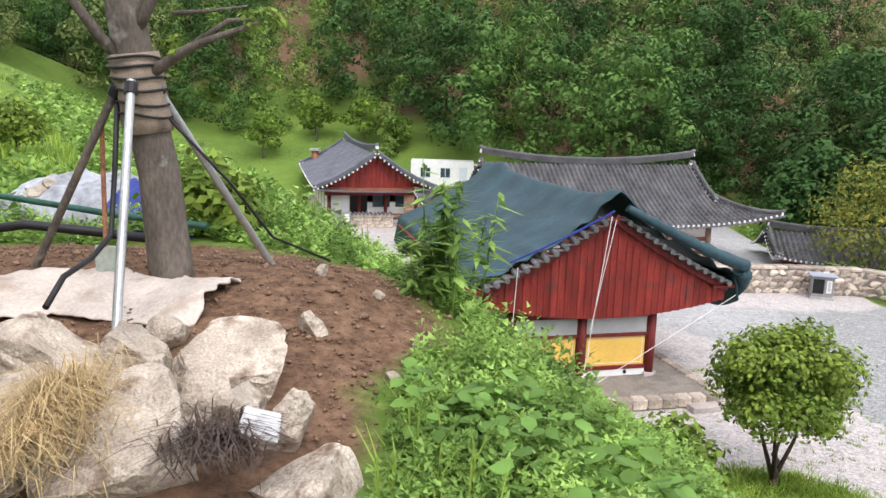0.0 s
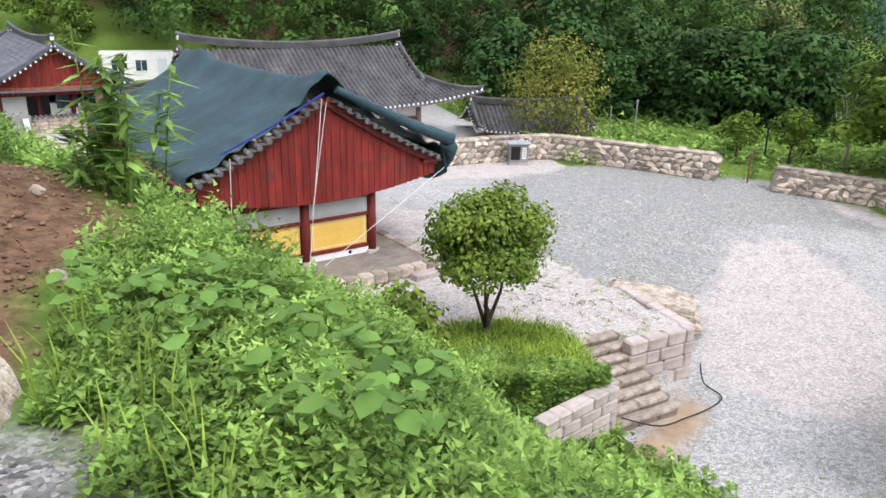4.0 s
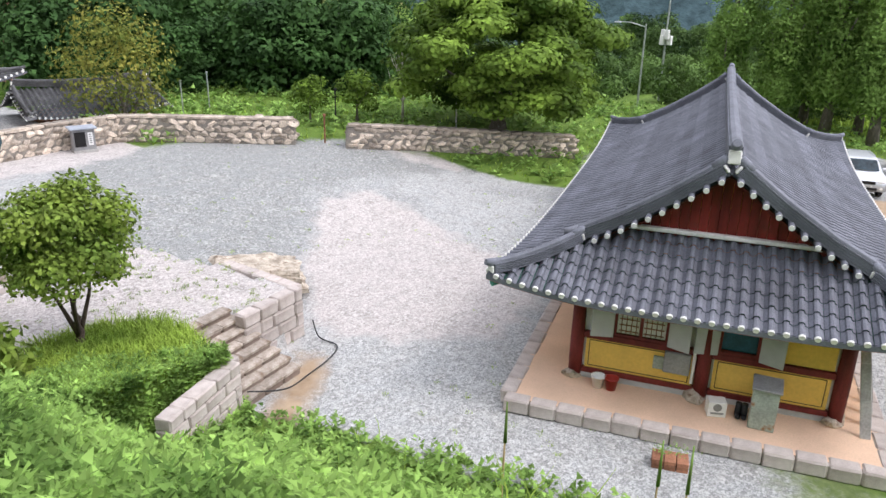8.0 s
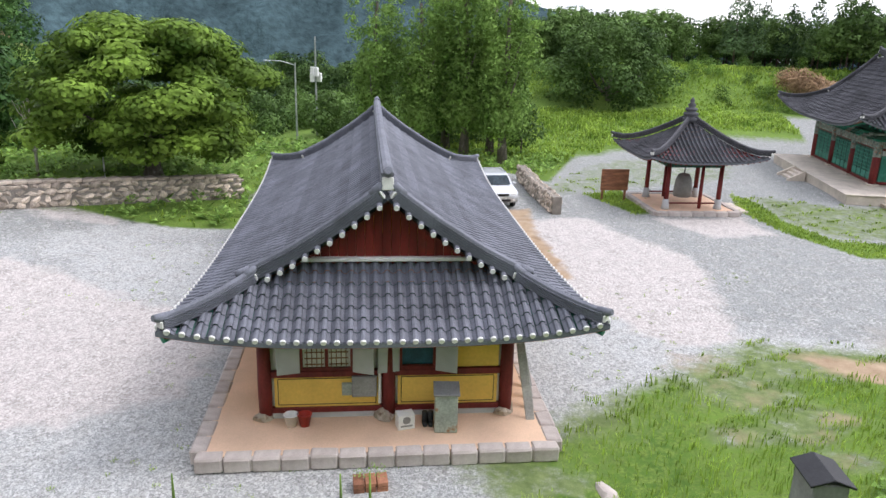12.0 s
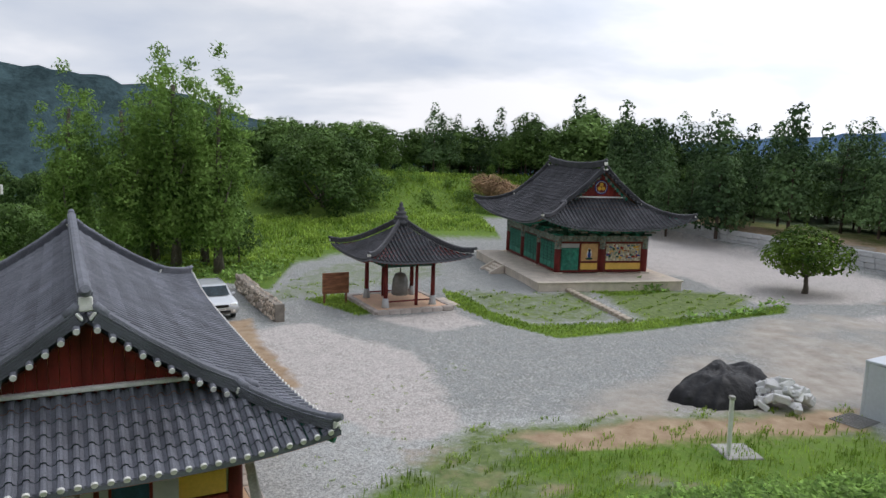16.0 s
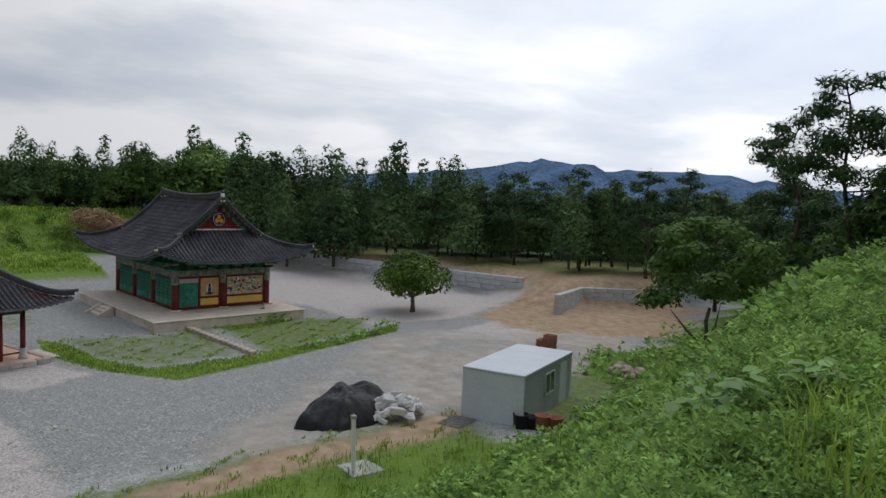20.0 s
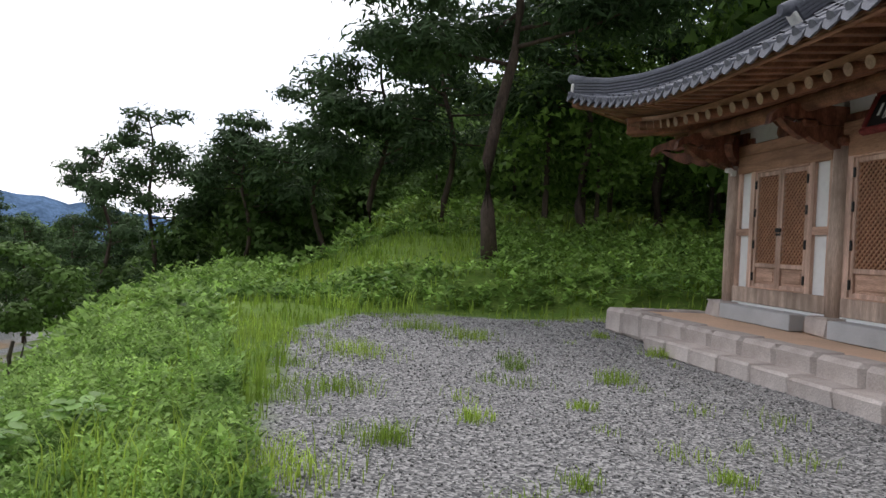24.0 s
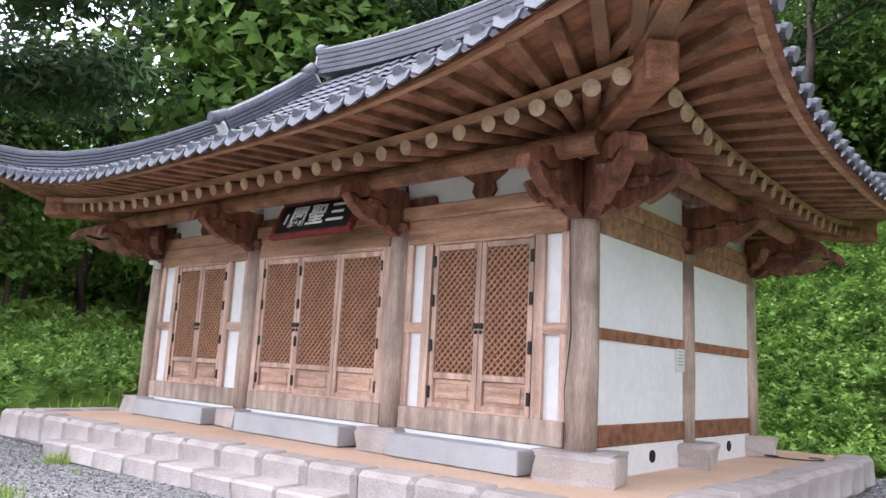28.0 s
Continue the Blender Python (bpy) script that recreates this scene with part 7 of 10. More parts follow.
part("mount", boxes(((0, 0.04, -0.06), (0.06, 0.08, 0.10))), "plastic_white", camera_box)

# ---- the hall under a dark green tarpaulin ----
TH = Matrix.Translation((3.15, 21.88, UPPER)) @ Matrix.Rotation(math.atan2(0.3039, 0.9527), 4, "Z")
covered = empty("tarp_covered_hall", TH, "red and yellow hall, its tiled roof under a green tarpaulin", "building")


def covered_build(h):
    cx = 0.65
    part("platform", boxes(((0.4, 5.6, 0.15), (6.9, 15.0, 0.32))), "mortar", h, "earth platform")
    kerb_row(h, (-3.0, -1.95), (3.9, -1.95), 0.0, 14, (0.36, 0.36), "wallstone", 71)
    kerb_row(h, (3.9, -1.9), (3.9, 6.0), 0.0, 15, (0.36, 0.36), "wallstone", 72)
    shared("step_stone", block_mesh("step_stone", (0.95, 0.4, 0.2), 7, "granite", 0.02), h, Matrix.Translation((3.2, -2.35, -0.02)))
    for x in (-2.25, 0.12, 2.55):
        column(h, x, 0, 0.36, 2.75, 0.16, "dark_red")
        shared("base_stone", stone_mesh("base_stone", (0.62, 0.62, 0.3), int(x * 5) + 31, "granite", 0.05), h, Matrix.Translation((x, 0, 0.32)))
    for k in range(1, 5):
        for x in (-2.25, 2.55):
            column(h, x, k * 2.8, 0.36, 2.75, 0.16, "dark_red")
    for x0, x1 in ((-2.09, -0.04), (0.28, 2.39)):
        c, w = (x0 + x1) / 2, x1 - x0
        part("wall_base", boxes(((c, 0.02, 0.45), (w, 0.14, 0.24))), "white", h)
        part("vent", rod(bmesh.new(), (c + 0.35, -0.06, 0.46), (c + 0.35, -0.075, 0.46), 0.06, None, 14), "ink", h, "round vent hole")
        part("sill_beam", boxes(((c, 0, 0.62), (w, 0.16, 0.12))), "dark_red", h)
        part("middle_beam", boxes(((c, 0, 1.72), (w, 0.16, 0.10))), "dark_red", h)
        p = part("panel", boxes(((c, 0.03, 1.17), (w - 0.06, 0.06, 0.98))), "yellow", h, "yellow plaster field")
        for zz in (0.76, 1.58):
            part("border_line", boxes(((c, -0.004, zz), (w - 0.24, 0.008, 0.015))), "lime", p)
        for xx in (x0 + 0.12, x1 - 0.12):
            part("border_line", boxes(((xx, -0.004, 1.17), (0.015, 0.008, 0.80))), "lime", p)
        part("upper_panel", boxes(((c, 0.03, 2.05), (w, 0.06, 0.56))), "granite_grey", h, "pale boarded window field")
        part("upper_rim", boxes(((c, -0.005, 2.05), (w - 0.14, 0.02, 0.44))), "granite_grey", h)
        part("top_beam", boxes(((c, 0, 2.42), (w, 0.2, 0.2))), "dark_red", h)
    for k in range(4):
        y0, y1 = k * 2.8 + 0.16, (k + 1) * 2.8 - 0.16
        for x in (-2.25, 2.55):
            part("side_panel", boxes(((x, (y0 + y1) / 2, 1.17), (0.08, y1 - y0, 0.98))), "yellow", h)
            part("side_panel", boxes(((x, (y0 + y1) / 2, 2.05), (0.08, y1 - y0, 0.60))), "white", h)
            part("side_beam", boxes(((x, (y0 + y1) / 2, 1.72), (0.16, y1 - y0, 0.12))), "dark_red", h)
            part("side_beam", boxes(((x, (y0 + y1) / 2, 0.62), (0.16, y1 - y0, 0.12))), "dark_red", h)
    part("wall", boxes(((0.15, 11.2, 1.5), (4.8, 0.1, 2.4))), "yellow", h)

    def top_z(x):
        d = max(0.0, 4.25 - abs(x - cx))
        return 3.42 + 0.42 * d + 0.030 * d * d

    g = part("gable_wall", boxes(((cx, -0.42, 3.0), (7.3, 0.05, 0.10))), "dark_red", h, "weathered red vertical board gable")
    rng = random.Random(8)
    x = cx - 3.95
    while x < cx + 3.9:
        w = rng.uniform(0.20, 0.30)
        z0, z1 = 2.42 + 0.50 * ((x + w / 2 - cx) / 4.1) ** 2, top_z(x + w / 2) - 0.16
        part("board", boxes(((x + w / 2, -0.47 - rng.uniform(0, 0.012), (z0 + z1) / 2), (w - 0.012, 0.035, z1 - z0))), "red", g)
        part("batten", boxes(((x, -0.505, (z0 + z1) / 2), (0.045, 0.03, z1 - z0))), "red", g)
        x += w
    for s in (-1, 1):
        pts = [Vector((cx + s * (4.25 - d), -0.62, top_z(cx + s * (4.25 - d)) - 0.10)) for d in np.linspace(4.2, 0.1, 8)]
        part("barge_board", sweep(bmesh.new(), pts, [(-0.025, -0.15), (0.025, -0.15), (0.025, 0.12), (-0.025, 0.12)]), "dark_red", h)
        for d in np.arange(0.25, 4.1, 0.30):
            xx = cx + s * (4.25 - d)
            bm = bmesh.new()
            rod(bm, (xx, -0.35, top_z(xx) + 0.06), (xx, -0.90, top_z(xx) + 0.0), 0.085, None, 12)
            box(bm, (xx - s * 0.15, -0.66, top_z(xx) + 0.02 + 0.07), (0.2, 0.40, 0.035))
            part("verge_tile", bm, "tile_old", h, "grey verge tile")
    for s in (-1, 1):
        part("eave_board", boxes(((cx + s * 4.0, 5.6, 3.38), (0.9, 12.6, 0.08))), "dark_red", h)


covered_build(covered)


def tarpaulin():
    """One big sheet hung over the hall: taut over the ridge, sagging between, gathered at the gable corner and loose at the eaves."""
    t = empty("tarpaulin", TH, "dark green tarpaulin draped and tied over the roof", "tarpaulin")
    nx_, ny_ = 96, 90
    cx = 0.65
    v = []
    for j in range(ny_):
        k = j / (ny_ - 1)
        for i in range(nx_):
            u = -1 + 2 * i / (nx_ - 1)
            y = -0.80 + 13.4 * k
            half = 4.75 + 0.15 * math.sin(k * 9)
            # the sheet's front edge climbs to the ridge and slips back towards the left eave
            if u < 0:
                y = max(y, -0.72 + 0.10 * abs(u)) + 0.12 * abs(u) * (1 - k)
            x = cx + u * half
            d = 4.25 - abs(x - cx)
            dd = max(0.0, d)
            z = 3.56 + 0.42 * dd + 0.030 * dd * dd + 0.10
            if d < 0.0:
                z += d * 1.9
                x = cx + math.copysign(4.25 - d * 0.35, u)
            z += 0.28 * math.exp(-((x - cx) / 0.55) ** 2)
            # ridge dips between its ends, higher over the ridge end tiles
            z += 0.22 * (math.exp(-((k - 0.03) / 0.05) ** 2) + math.exp(-((k - 0.86) / 0.06) ** 2)) * math.exp(-((x - cx) / 0.9) ** 2) - 0.18 * math.sin(math.pi * k) * math.exp(-((x - cx) / 1.2) ** 2)
            z += 0.05 * noise.noise(Vector((x * 0.8, y * 0.55, 2))) + 0.025 * noise.noise(Vector((x * 2.3, y * 1.4, 5)))
            # gathered folds near the front right corner and along the front hem
            fold = math.exp(-k / 0.06)
            z += fold * 0.07 * math.sin(x * 7 + 1.2 * math.sin(x * 3))
            if u > 0:
                z += 0.16 * math.exp(-k / 0.035) * (0.4 + u)
                z += 0.10 * u * math.sin(u * 14 + k * 30) * math.exp(-k / 0.12)
            v.append(Vector((x, y, z)))
        # hem hangs below the verge on the right of the gable
    f = [(j * nx_ + i, j * nx_ + i + 1, (j + 1) * nx_ + i + 1, (j + 1) * nx_ + i) for j in range(ny_ - 1) for i in range(nx_ - 1)]
    me = mesh_of("sheet", v, f, "tarp", True)
    s = shared("sheet", me, t)
    md = s.modifiers.new("thickness", "SOLIDIFY")
    md.thickness, md.offset = 0.03, 1.0
    # rolled hem over the right verge and the loose bundle at the eave corner
    pts = [Vector((cx + 0.25 + 4.2 * q, -0.92 - 0.06 * math.sin(q * 9), 5.95 - 2.15 * q + 0.28 * q * q)) for q in np.linspace(0, 1, 16)]
    part("rolled_hem", tube(bmesh.new(), pts, [0.12 + 0.10 * q + 0.025 * math.sin(q * 40) for q in np.linspace(0, 1, 16)], 10), "tarp", t, "rolled and bunched hem")
    bm = bmesh.new()
    tube(bm, [(cx + 4.3, -0.9, 4.0), (cx + 4.55, -0.8, 3.75), (cx + 4.62, -0.62, 3.4), (cx + 4.5, -0.5, 2.95)], [0.24, 0.26, 0.20, 0.05], 10)
    for w in bm.verts:
        w.co += Vector((1, 1, 1)) * 0.05 * noise.noise(w.co * 5)
    part("loose_corner", bm, "tarp", t)
    pts = [Vector((cx - 0.15 - 3.2 * q, -0.90, 5.86 - 1.75 * q + 0.24 * q * q)) for q in np.linspace(0, 1, 10)]
    part("blue_lining", sweep(bmesh.new(), pts, [(-0.015, -0.028), (0.015, -0.028), (0.015, 0.028), (-0.015, 0.028)]), "tarp_blue", t, "blue lining showing along the edge")
    for a, b in (((cx - 0.25, -0.95, 5.7), (-0.35, -1.2, 0.4)), ((cx - 0.1, -0.95, 5.6), (-0.05, -0.95, 2.2)), ((cx - 3.1, -0.9, 4.2), (-2.6, -0.9, 0.9)), ((cx + 4.4, -0.7, 3.1), (0.2, -1.2, 0.6))):
        part("tie_rope", rod(bmesh.new(), a, b, 0.012, None, 5), "plastic_white", t, "thin white tie rope")


tarpaulin()
chair = empty("broken_chair", TH @ Matrix.Translation((-1.05, -0.75, 0.31)) @ Matrix.Rotation(radians(25), 4, "Z"), "dark brown wooden chair standing by the yellow wall", "chair")
part("seat", boxes(((0, 0, 0.42), (0.45, 0.42, 0.05)), bevel=0.015), "wood_dark", chair)
part("backrest", boxes(((0, 0.20, 0.75), (0.46, 0.05, 0.34)), bevel=0.03), "rubber", chair)
for x in (-0.19, 0.19):
    for y in (-0.17, 0.19):
        part("leg", boxes(((x, y, 0.2), (0.04, 0.04, 0.42))), "wood_dark", chair)

# ---- stairs, retaining walls and field-stone walls ----
stairs = tagged(empty_part("stone_stairs", None), "worn granite stairs up to the upper yard", "stairs", kind="structure")
stairs.matrix_basis = Matrix.Translation((9.62, 12.85, YARD)) @ Matrix.Rotation(math.atan2(0.42, 2.0), 4, "Z")
for i in range(8):
    n = 2 if i % 2 else 3
    for k in range(n):
        w = 2.05 / n
        # the riser colour carries painted shade as well as staining
        riser = block_mesh("riser", (w * 0.985, 0.40, 0.28), 200 + i * 5 + k, "granite_shaded", 0.010)
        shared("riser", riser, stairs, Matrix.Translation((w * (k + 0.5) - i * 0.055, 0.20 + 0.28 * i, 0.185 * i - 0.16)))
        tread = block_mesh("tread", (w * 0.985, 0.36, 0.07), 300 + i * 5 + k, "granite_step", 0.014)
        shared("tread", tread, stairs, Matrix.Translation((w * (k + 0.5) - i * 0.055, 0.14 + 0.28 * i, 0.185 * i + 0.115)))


def stone_wall(name, pts, h, thick, size, material, seed, label, cap=True, top_drop=0.0, base=None, kind="structure", dense=True):
    """A wall of single stones on a mortar core along pts; heights above the ground."""
    w = tagged(empty_part(name, None), label, "wall", kind=kind)
    rng = random.Random(seed)
    kinds = [stone_mesh("stone", (size[0] * 1.25, 0.30, size[1] * 1.3), seed + k, material, 0.07, 2) for k in range(9)]
    bm = bmesh.new()
    for a, b in zip(pts, pts[1:]):
        a, b = Vector((*a, 0)), Vector((*b, 0))
        d = b - a
        ang = math.atan2(d.y, d.x)
        nrm = Vector((-d.y, d.x, 0)).normalized()
        n = max(1, round(d.length / size[0]))
        za, zb = (base, base) if base is not None else (gz(a.x, a.y), gz(b.x, b.y))
        m = Matrix.Translation((a + b) / 2 + Vector((0, 0, (za + zb) / 2 + h / 2 - 0.15))) @ Matrix.Rotation(ang, 4, "Z") @ Matrix.Rotation(-math.atan2(zb - za, d.length), 4, "Y")
        box(bm, (0, 0, 0), (d.length + thick * 0.5, thick, h + 0.25), m)
        rows = max(1, round(h / size[1]))
        for s in (1, -1):
            for r_ in range(rows):
                for i in range(n):
                    k = (i + 0.5 + (0.5 if r_ % 2 else 0)) / n
                    if k > 1:
                        continue
                    p = a + d * k + nrm * s * (thick / 2 - 0.06) + Vector((0, 0, za + (zb - za) * k + (r_ + 0.5) * h / rows))
                    shared("stone", kinds[rng.randrange(9)], w, Matrix.Translation(p + Vector((0, 0, rng.uniform(-0.03, 0.03)))) @ Matrix.Rotation(ang + rng.choice((0, math.pi)) + rng.uniform(-0.1, 0.1), 4, "Z") @ Matrix.Rotation(rng.uniform(-0.25, 0.25), 4, "Y") @ Matrix.Diagonal((rng.uniform(0.85, 1.15), 1, rng.uniform(0.85, 1.12), 1)))
            if not dense:
                break
        if cap:
            nc = max(1, round(d.length / 0.62))
            for i in range(nc):
                k = (i + 0.5) / nc
                p = a + d * k + Vector((0, 0, za + (zb - za) * k + h + 0.02))
                shared("cap_stone", block_mesh("cap_stone", (d.length / nc * 0.98, thick + 0.1, 0.12), seed + i % 4, material, 0.02) if i < 3 else bpy.data.meshes["cap_stone"], w, Matrix.Translation(p) @ Matrix.Rotation(ang, 4, "Z"))
    part("mortar_core", bm, "mortar", w)
    return w


def ashlar(name, pts, z0, h, rows, seed, material, label, length=0.75, thick=0.4, batter=0.0):
    """A wall of hewn blocks in courses along pts, from z0 up."""
    w = tagged(empty_part(name, None), label, "wall", kind="structure")
    rng = random.Random(seed)
    rh = h / rows
    for a, b in zip(pts, pts[1:]):
        a, b = Vector((*a, 0)), Vector((*b, 0))
        d = b - a
        ang = math.atan2(d.y, d.x)
        for r_ in range(rows):
            x = -rng.uniform(0, length * 0.6)
            while x < d.length:
                ln = rng.uniform(0.65, 1.35) * length
                x0, x1 = max(0, x), min(d.length, x + ln)
                if x1 - x0 > 0.1:
                    me = block_mesh("block", (x1 - x0 - 0.015, thick, rh - 0.012), rng.randrange(9999), material, 0.014)
                    shared("block", me, w, Matrix.Translation(a + d.normalized() * (x0 + x1) / 2 + Vector((0, 0, z0 + r_ * rh))) @ Matrix.Rotation(ang, 4, "Z"))
                x += ln
    return w


ashlar("retaining_wall", [(10.75, 14.62), (13.05, 15.05), (12.75, 18.2)], YARD - 0.05, 1.55, 4, 11, "granite", "hewn granite retaining wall of the upper yard", 0.7)
ashlar("retaining_wall", [(6.9, 11.75), (9.30, 12.78), (9.15, 14.9)], YARD - 0.05, 1.50, 5, 12, "granite", "hewn granite wall beside the stairs", 0.6)
stone_wall("stone_wall", [(9.5, 35.7), (12.5, 36.3), (15.8, 37.0), (18.9, 36.9), (20.4, 35.6), (22.4, 33.4), (25.2, 30.4)], 1.25, 0.5, (0.46, 0.31), "wallstone", 300, "long low field-stone wall round the yard")
stone_wall("stone_wall", [(27.1, 28.2), (30.0, 26.0), (33.3, 23.6), (37.5, 20.6)], 1.15, 0.5, (0.46, 0.29), "wallstone", 330, "low field-stone wall beside the entrance")
stone_wall("stone_wall", [(41.0, 3.0), (45.4, 4.7), (50.0, 6.4)], 1.0, 0.5, (0.42, 0.26), "wallstone", 350, "dry-stone wall beside the parked car", cap=False)
for x, y, s in ((20.2, 35.9, 0.5), (24.0, 31.7, 0.7), (25.0, 30.6, 0.55), (24.5, 31.2, 0.4)):
    rk = new("stone", stone_mesh("stone", (s, s * 0.8, s * 0.5), int(x * 10), "wallstone", 0.1))
    rk.location = (x, y, gz(x, y) + 1.25 + s * 0.12)
    tagged(rk, "loose grey stone set on the wall", "stone", "stones on the wall")
ashlar("granite_wall", [(84, -37.6), (53.0, -48.0)], -8.5, 2.0, 4, 21, "granite_grey", "pale granite retaining wall behind the plaza", 1.4, 0.5)
ashlar("granite_wall", [(44.8, -44.4), (47.6, -50.2), (44.6, -54.2)], -8.5, 1.7, 4, 22, "granite_grey", "pale granite wall corner by the earth ramp", 1.3, 0.5)
slab = new("flat_boulder", stone_mesh("flat_boulder", (4.3, 3.0, 0.9), 71, "boulder", 0.16, 5))
slab.matrix_basis = Matrix.Translation((14.1, 18.3, -7.75)) @ Matrix.Rotation(radians(-35), 4, "Z") @ Matrix.Rotation(radians(8), 4, "Y")
tagged(slab, "broad tan bedrock boulder at the edge of the yard", "boulder")
# ---- single trees ----


big_crown = quads_to_mesh("crown", crown_quads(nrg, [(q[0] * 1.25, q[1] * 1.25, q[2], q[3], q[4], q[5] * 0.75) for q in clumped(random.Random(3), 2.3, 9.6, 5.0, 96)], 46000, 0.31, 0.5, 0.55, 0.6, 1.4, 0.3), "leaf_bright")
big_trunk = trunk_mesh("trunk", 5.0, 0.5, [(1.7, 0.3, 4.2, 0.6), (1.9, 2.2, 4.0, 0.7), (2.0, 4.0, 4.2, 0.6), (2.4, 5.3, 3.8, 0.8)], "bark")
tree("zelkova_tree", 36.6, 25.4, big_trunk, big_crown, "broad spreading tree with layered bright green crown", 0, 1.03)
zel = bpy.data.objects["zelkova_tree"]
zel.matrix_basis = zel.matrix_basis @ Matrix.Diagonal((1.06, 1.06, 0.86, 1))
rr = random.Random(21)
shrub_crown = quads_to_mesh("crown", crown_quads(nrg, [(0, 0, 2.7, 0.95, 0.95, 0.95)] + [(1.0 * math.cos(a), 1.0 * math.sin(a), 2.55 + 0.6 * math.sin(a * 2.7), 0.60, 0.60, 0.52) for a in np.linspace(0, 6, 9)] + [(0.45 * math.cos(a), 0.45 * math.sin(a), 3.5 - 0.1 * a, 0.55, 0.55, 0.45) for a in (0, 2, 4)] + [(0.9 * math.cos(a), 0.9 * math.sin(a), 2.05, 0.42, 0.42, 0.30) for a in (1, 3, 5)], 12500, 0.125, 0.35, 0.30), "leaf_shrub")
shrub_trunk = trunk_mesh("trunk", 1.0, 0.13, [(0.35, 0.2, 1.9, 2.0), (0.45, 2.3, 1.8, 2.2), (0.4, 4.2, 1.9, 1.9), (0.7, 1.2, 1.6, 3.0)], "bark_pine")
tree("round_shrub_tree", 7.15, 15.75, shrub_trunk, shrub_crown, "small round-headed evergreen tree on several stems", 20, 1.09)
bush_q = crown_quads(nrg, [(0.4 * math.cos(a), 0.4 * math.sin(a), 0.45 + 0.2 * math.sin(3 * a), 0.42, 0.42, 0.38) for a in np.linspace(0, 6, 7)] + [(0, 0, 0.85, 0.4, 0.4, 0.35)], 1500, 0.14, 0.5, 0.4)
bush_me = quads_to_mesh("leaves", bush_q, "leaf_shrub")
for x, y, s, z in ((4.55, 14.9, 1.55, -6.55), (3.9, 14.4, 0.8, -6.5), (-3.46, 8.43, 1.05, -0.05), (-10.87, 15.7, 0.95, 0.6), (-4.1, 8.9, 0.8, None)):
    b = empty("shrub", Matrix.Translation((x, y, gz(x, y) - 0.1 if z is None else z)) @ Matrix.Scale(s, 4), "dense green leafy shrub on the bank", "shrub", "shrubs on the bank")
    shared("leaves", bush_me, b)
    part("stem", rod(bmesh.new(), (0, 0, -0.2), (0, 0, 0.5), 0.03, 0.015, 6), "bark", b)
autumn_crown = quads_to_mesh("crown", crown_quads(nrg, round_puffs(random.Random(9), 2.4, 7.4, 4.3, 16, 0.6), 3400, 0.26, 0.4, 0.35), "leaf_autumn")
autumn_trunk = trunk_mesh("trunk", 4.5, 0.20, [(0.5, 0.5, 4.2, 1.2), (0.7, 2.5, 4.0, 1.4), (0.6, 4.5, 4.2, 1.1), (1.4, 5.6, 3.5, 1.5)], "bark")
tree("persimmon_tree", 21.6, 41.6, autumn_trunk, autumn_crown, "tree with thin yellowing leaves", 0, 0.95, z=-8.2)
gk = []
for k in range(3):
    rg_, pf = random.Random(60 + k), []
    for limb in range(9):
        a_, lean_ = limb * 0.7 + rg_.uniform(-0.3, 0.3), rg_.uniform(0.10, 0.30) * (0.3 if limb == 0 else 1)
        top_ = rg_.uniform(8.5, 12.5) * (1.1 if limb == 0 else 1)
        for j in range(8):
            f_ = 0.12 + 0.88 * j / 7
            z_ = 1.6 + (top_ - 1.6) * f_
            d_ = lean_ * top_ * f_ ** 0.8 * 0.75
            s_ = (1.15 - 0.80 * f_) * rg_.uniform(0.8, 1.2) + 0.22
            pf.append((d_ * math.cos(a_) + rg_.uniform(-0.35, 0.35), d_ * math.sin(a_) + rg_.uniform(-0.35, 0.35), z_, s_, s_, s_ * 0.9))
    gk.append(quads_to_mesh("crown", crown_quads(nrg, pf, 15000, 0.27, 0.1, 0.25, 0.42), "leaf_ginkgo"))
gk_trunk = trunk_mesh("trunk", 11.0, 0.28, [(2.5, 0.4, 3.4, 2.2), (3.2, 2.6, 3.2, 2.4), (4.0, 4.4, 3.0, 2.4), (5.5, 1.4, 2.4, 2.4)], "bark")
for k, (x, y, s, a) in enumerate(((56.5, 15.5, 1.0, 0), (57.5, 12.2, 1.18, 70), (56.0, 8.8, 1.12, 200), (59.5, 10.5, 1.0, 120), (60.5, 14.5, 1.1, 300), (55.8, 18.9, 1.0, 160))):
    tree("ginkgo_tree", x, y, gk_trunk, gk[k % 3], "tall light green ginkgo tree with upright limbs", a, s * 1.04, "ginkgo row")
dark_crown = quads_to_mesh("crown", crown_quads(nrg, clumped(random.Random(23), 0.8, 9.6, 7.6, 54), 15000, 0.42, 0.55, 0.45), "leaf_forest")
dark_trunk = trunk_mesh("trunk", 5.0, 0.5, [(1.6, 0.4, 4.5, 0.7), (1.8, 2.5, 4.5, 0.7), (1.7, 4.4, 4.5, 0.7)], "bark")
tree("camphor_tree", 89.0, 2.6, dark_trunk, dark_crown, "broad dark green round-headed tree beyond the field", 0, 0.98, z=gz(89.0, 2.6) - 1.1)
small_crown = quads_to_mesh("crown", crown_quads(nrg, round_puffs(random.Random(5), 1.0, 3.6, 1.7, 8, 0.7), 1800, 0.22), "leaf_forest")
small_trunk = trunk_mesh("trunk", 1.8, 0.09, [(0.9, 0.4, 1.2, 1.2), (1.0, 3.0, 1.2, 1.2)], "bark")
tree("small_tree", 60.0, 8.0, small_trunk, small_crown, "small dark green tree by the yard edge", 0, 1.1)
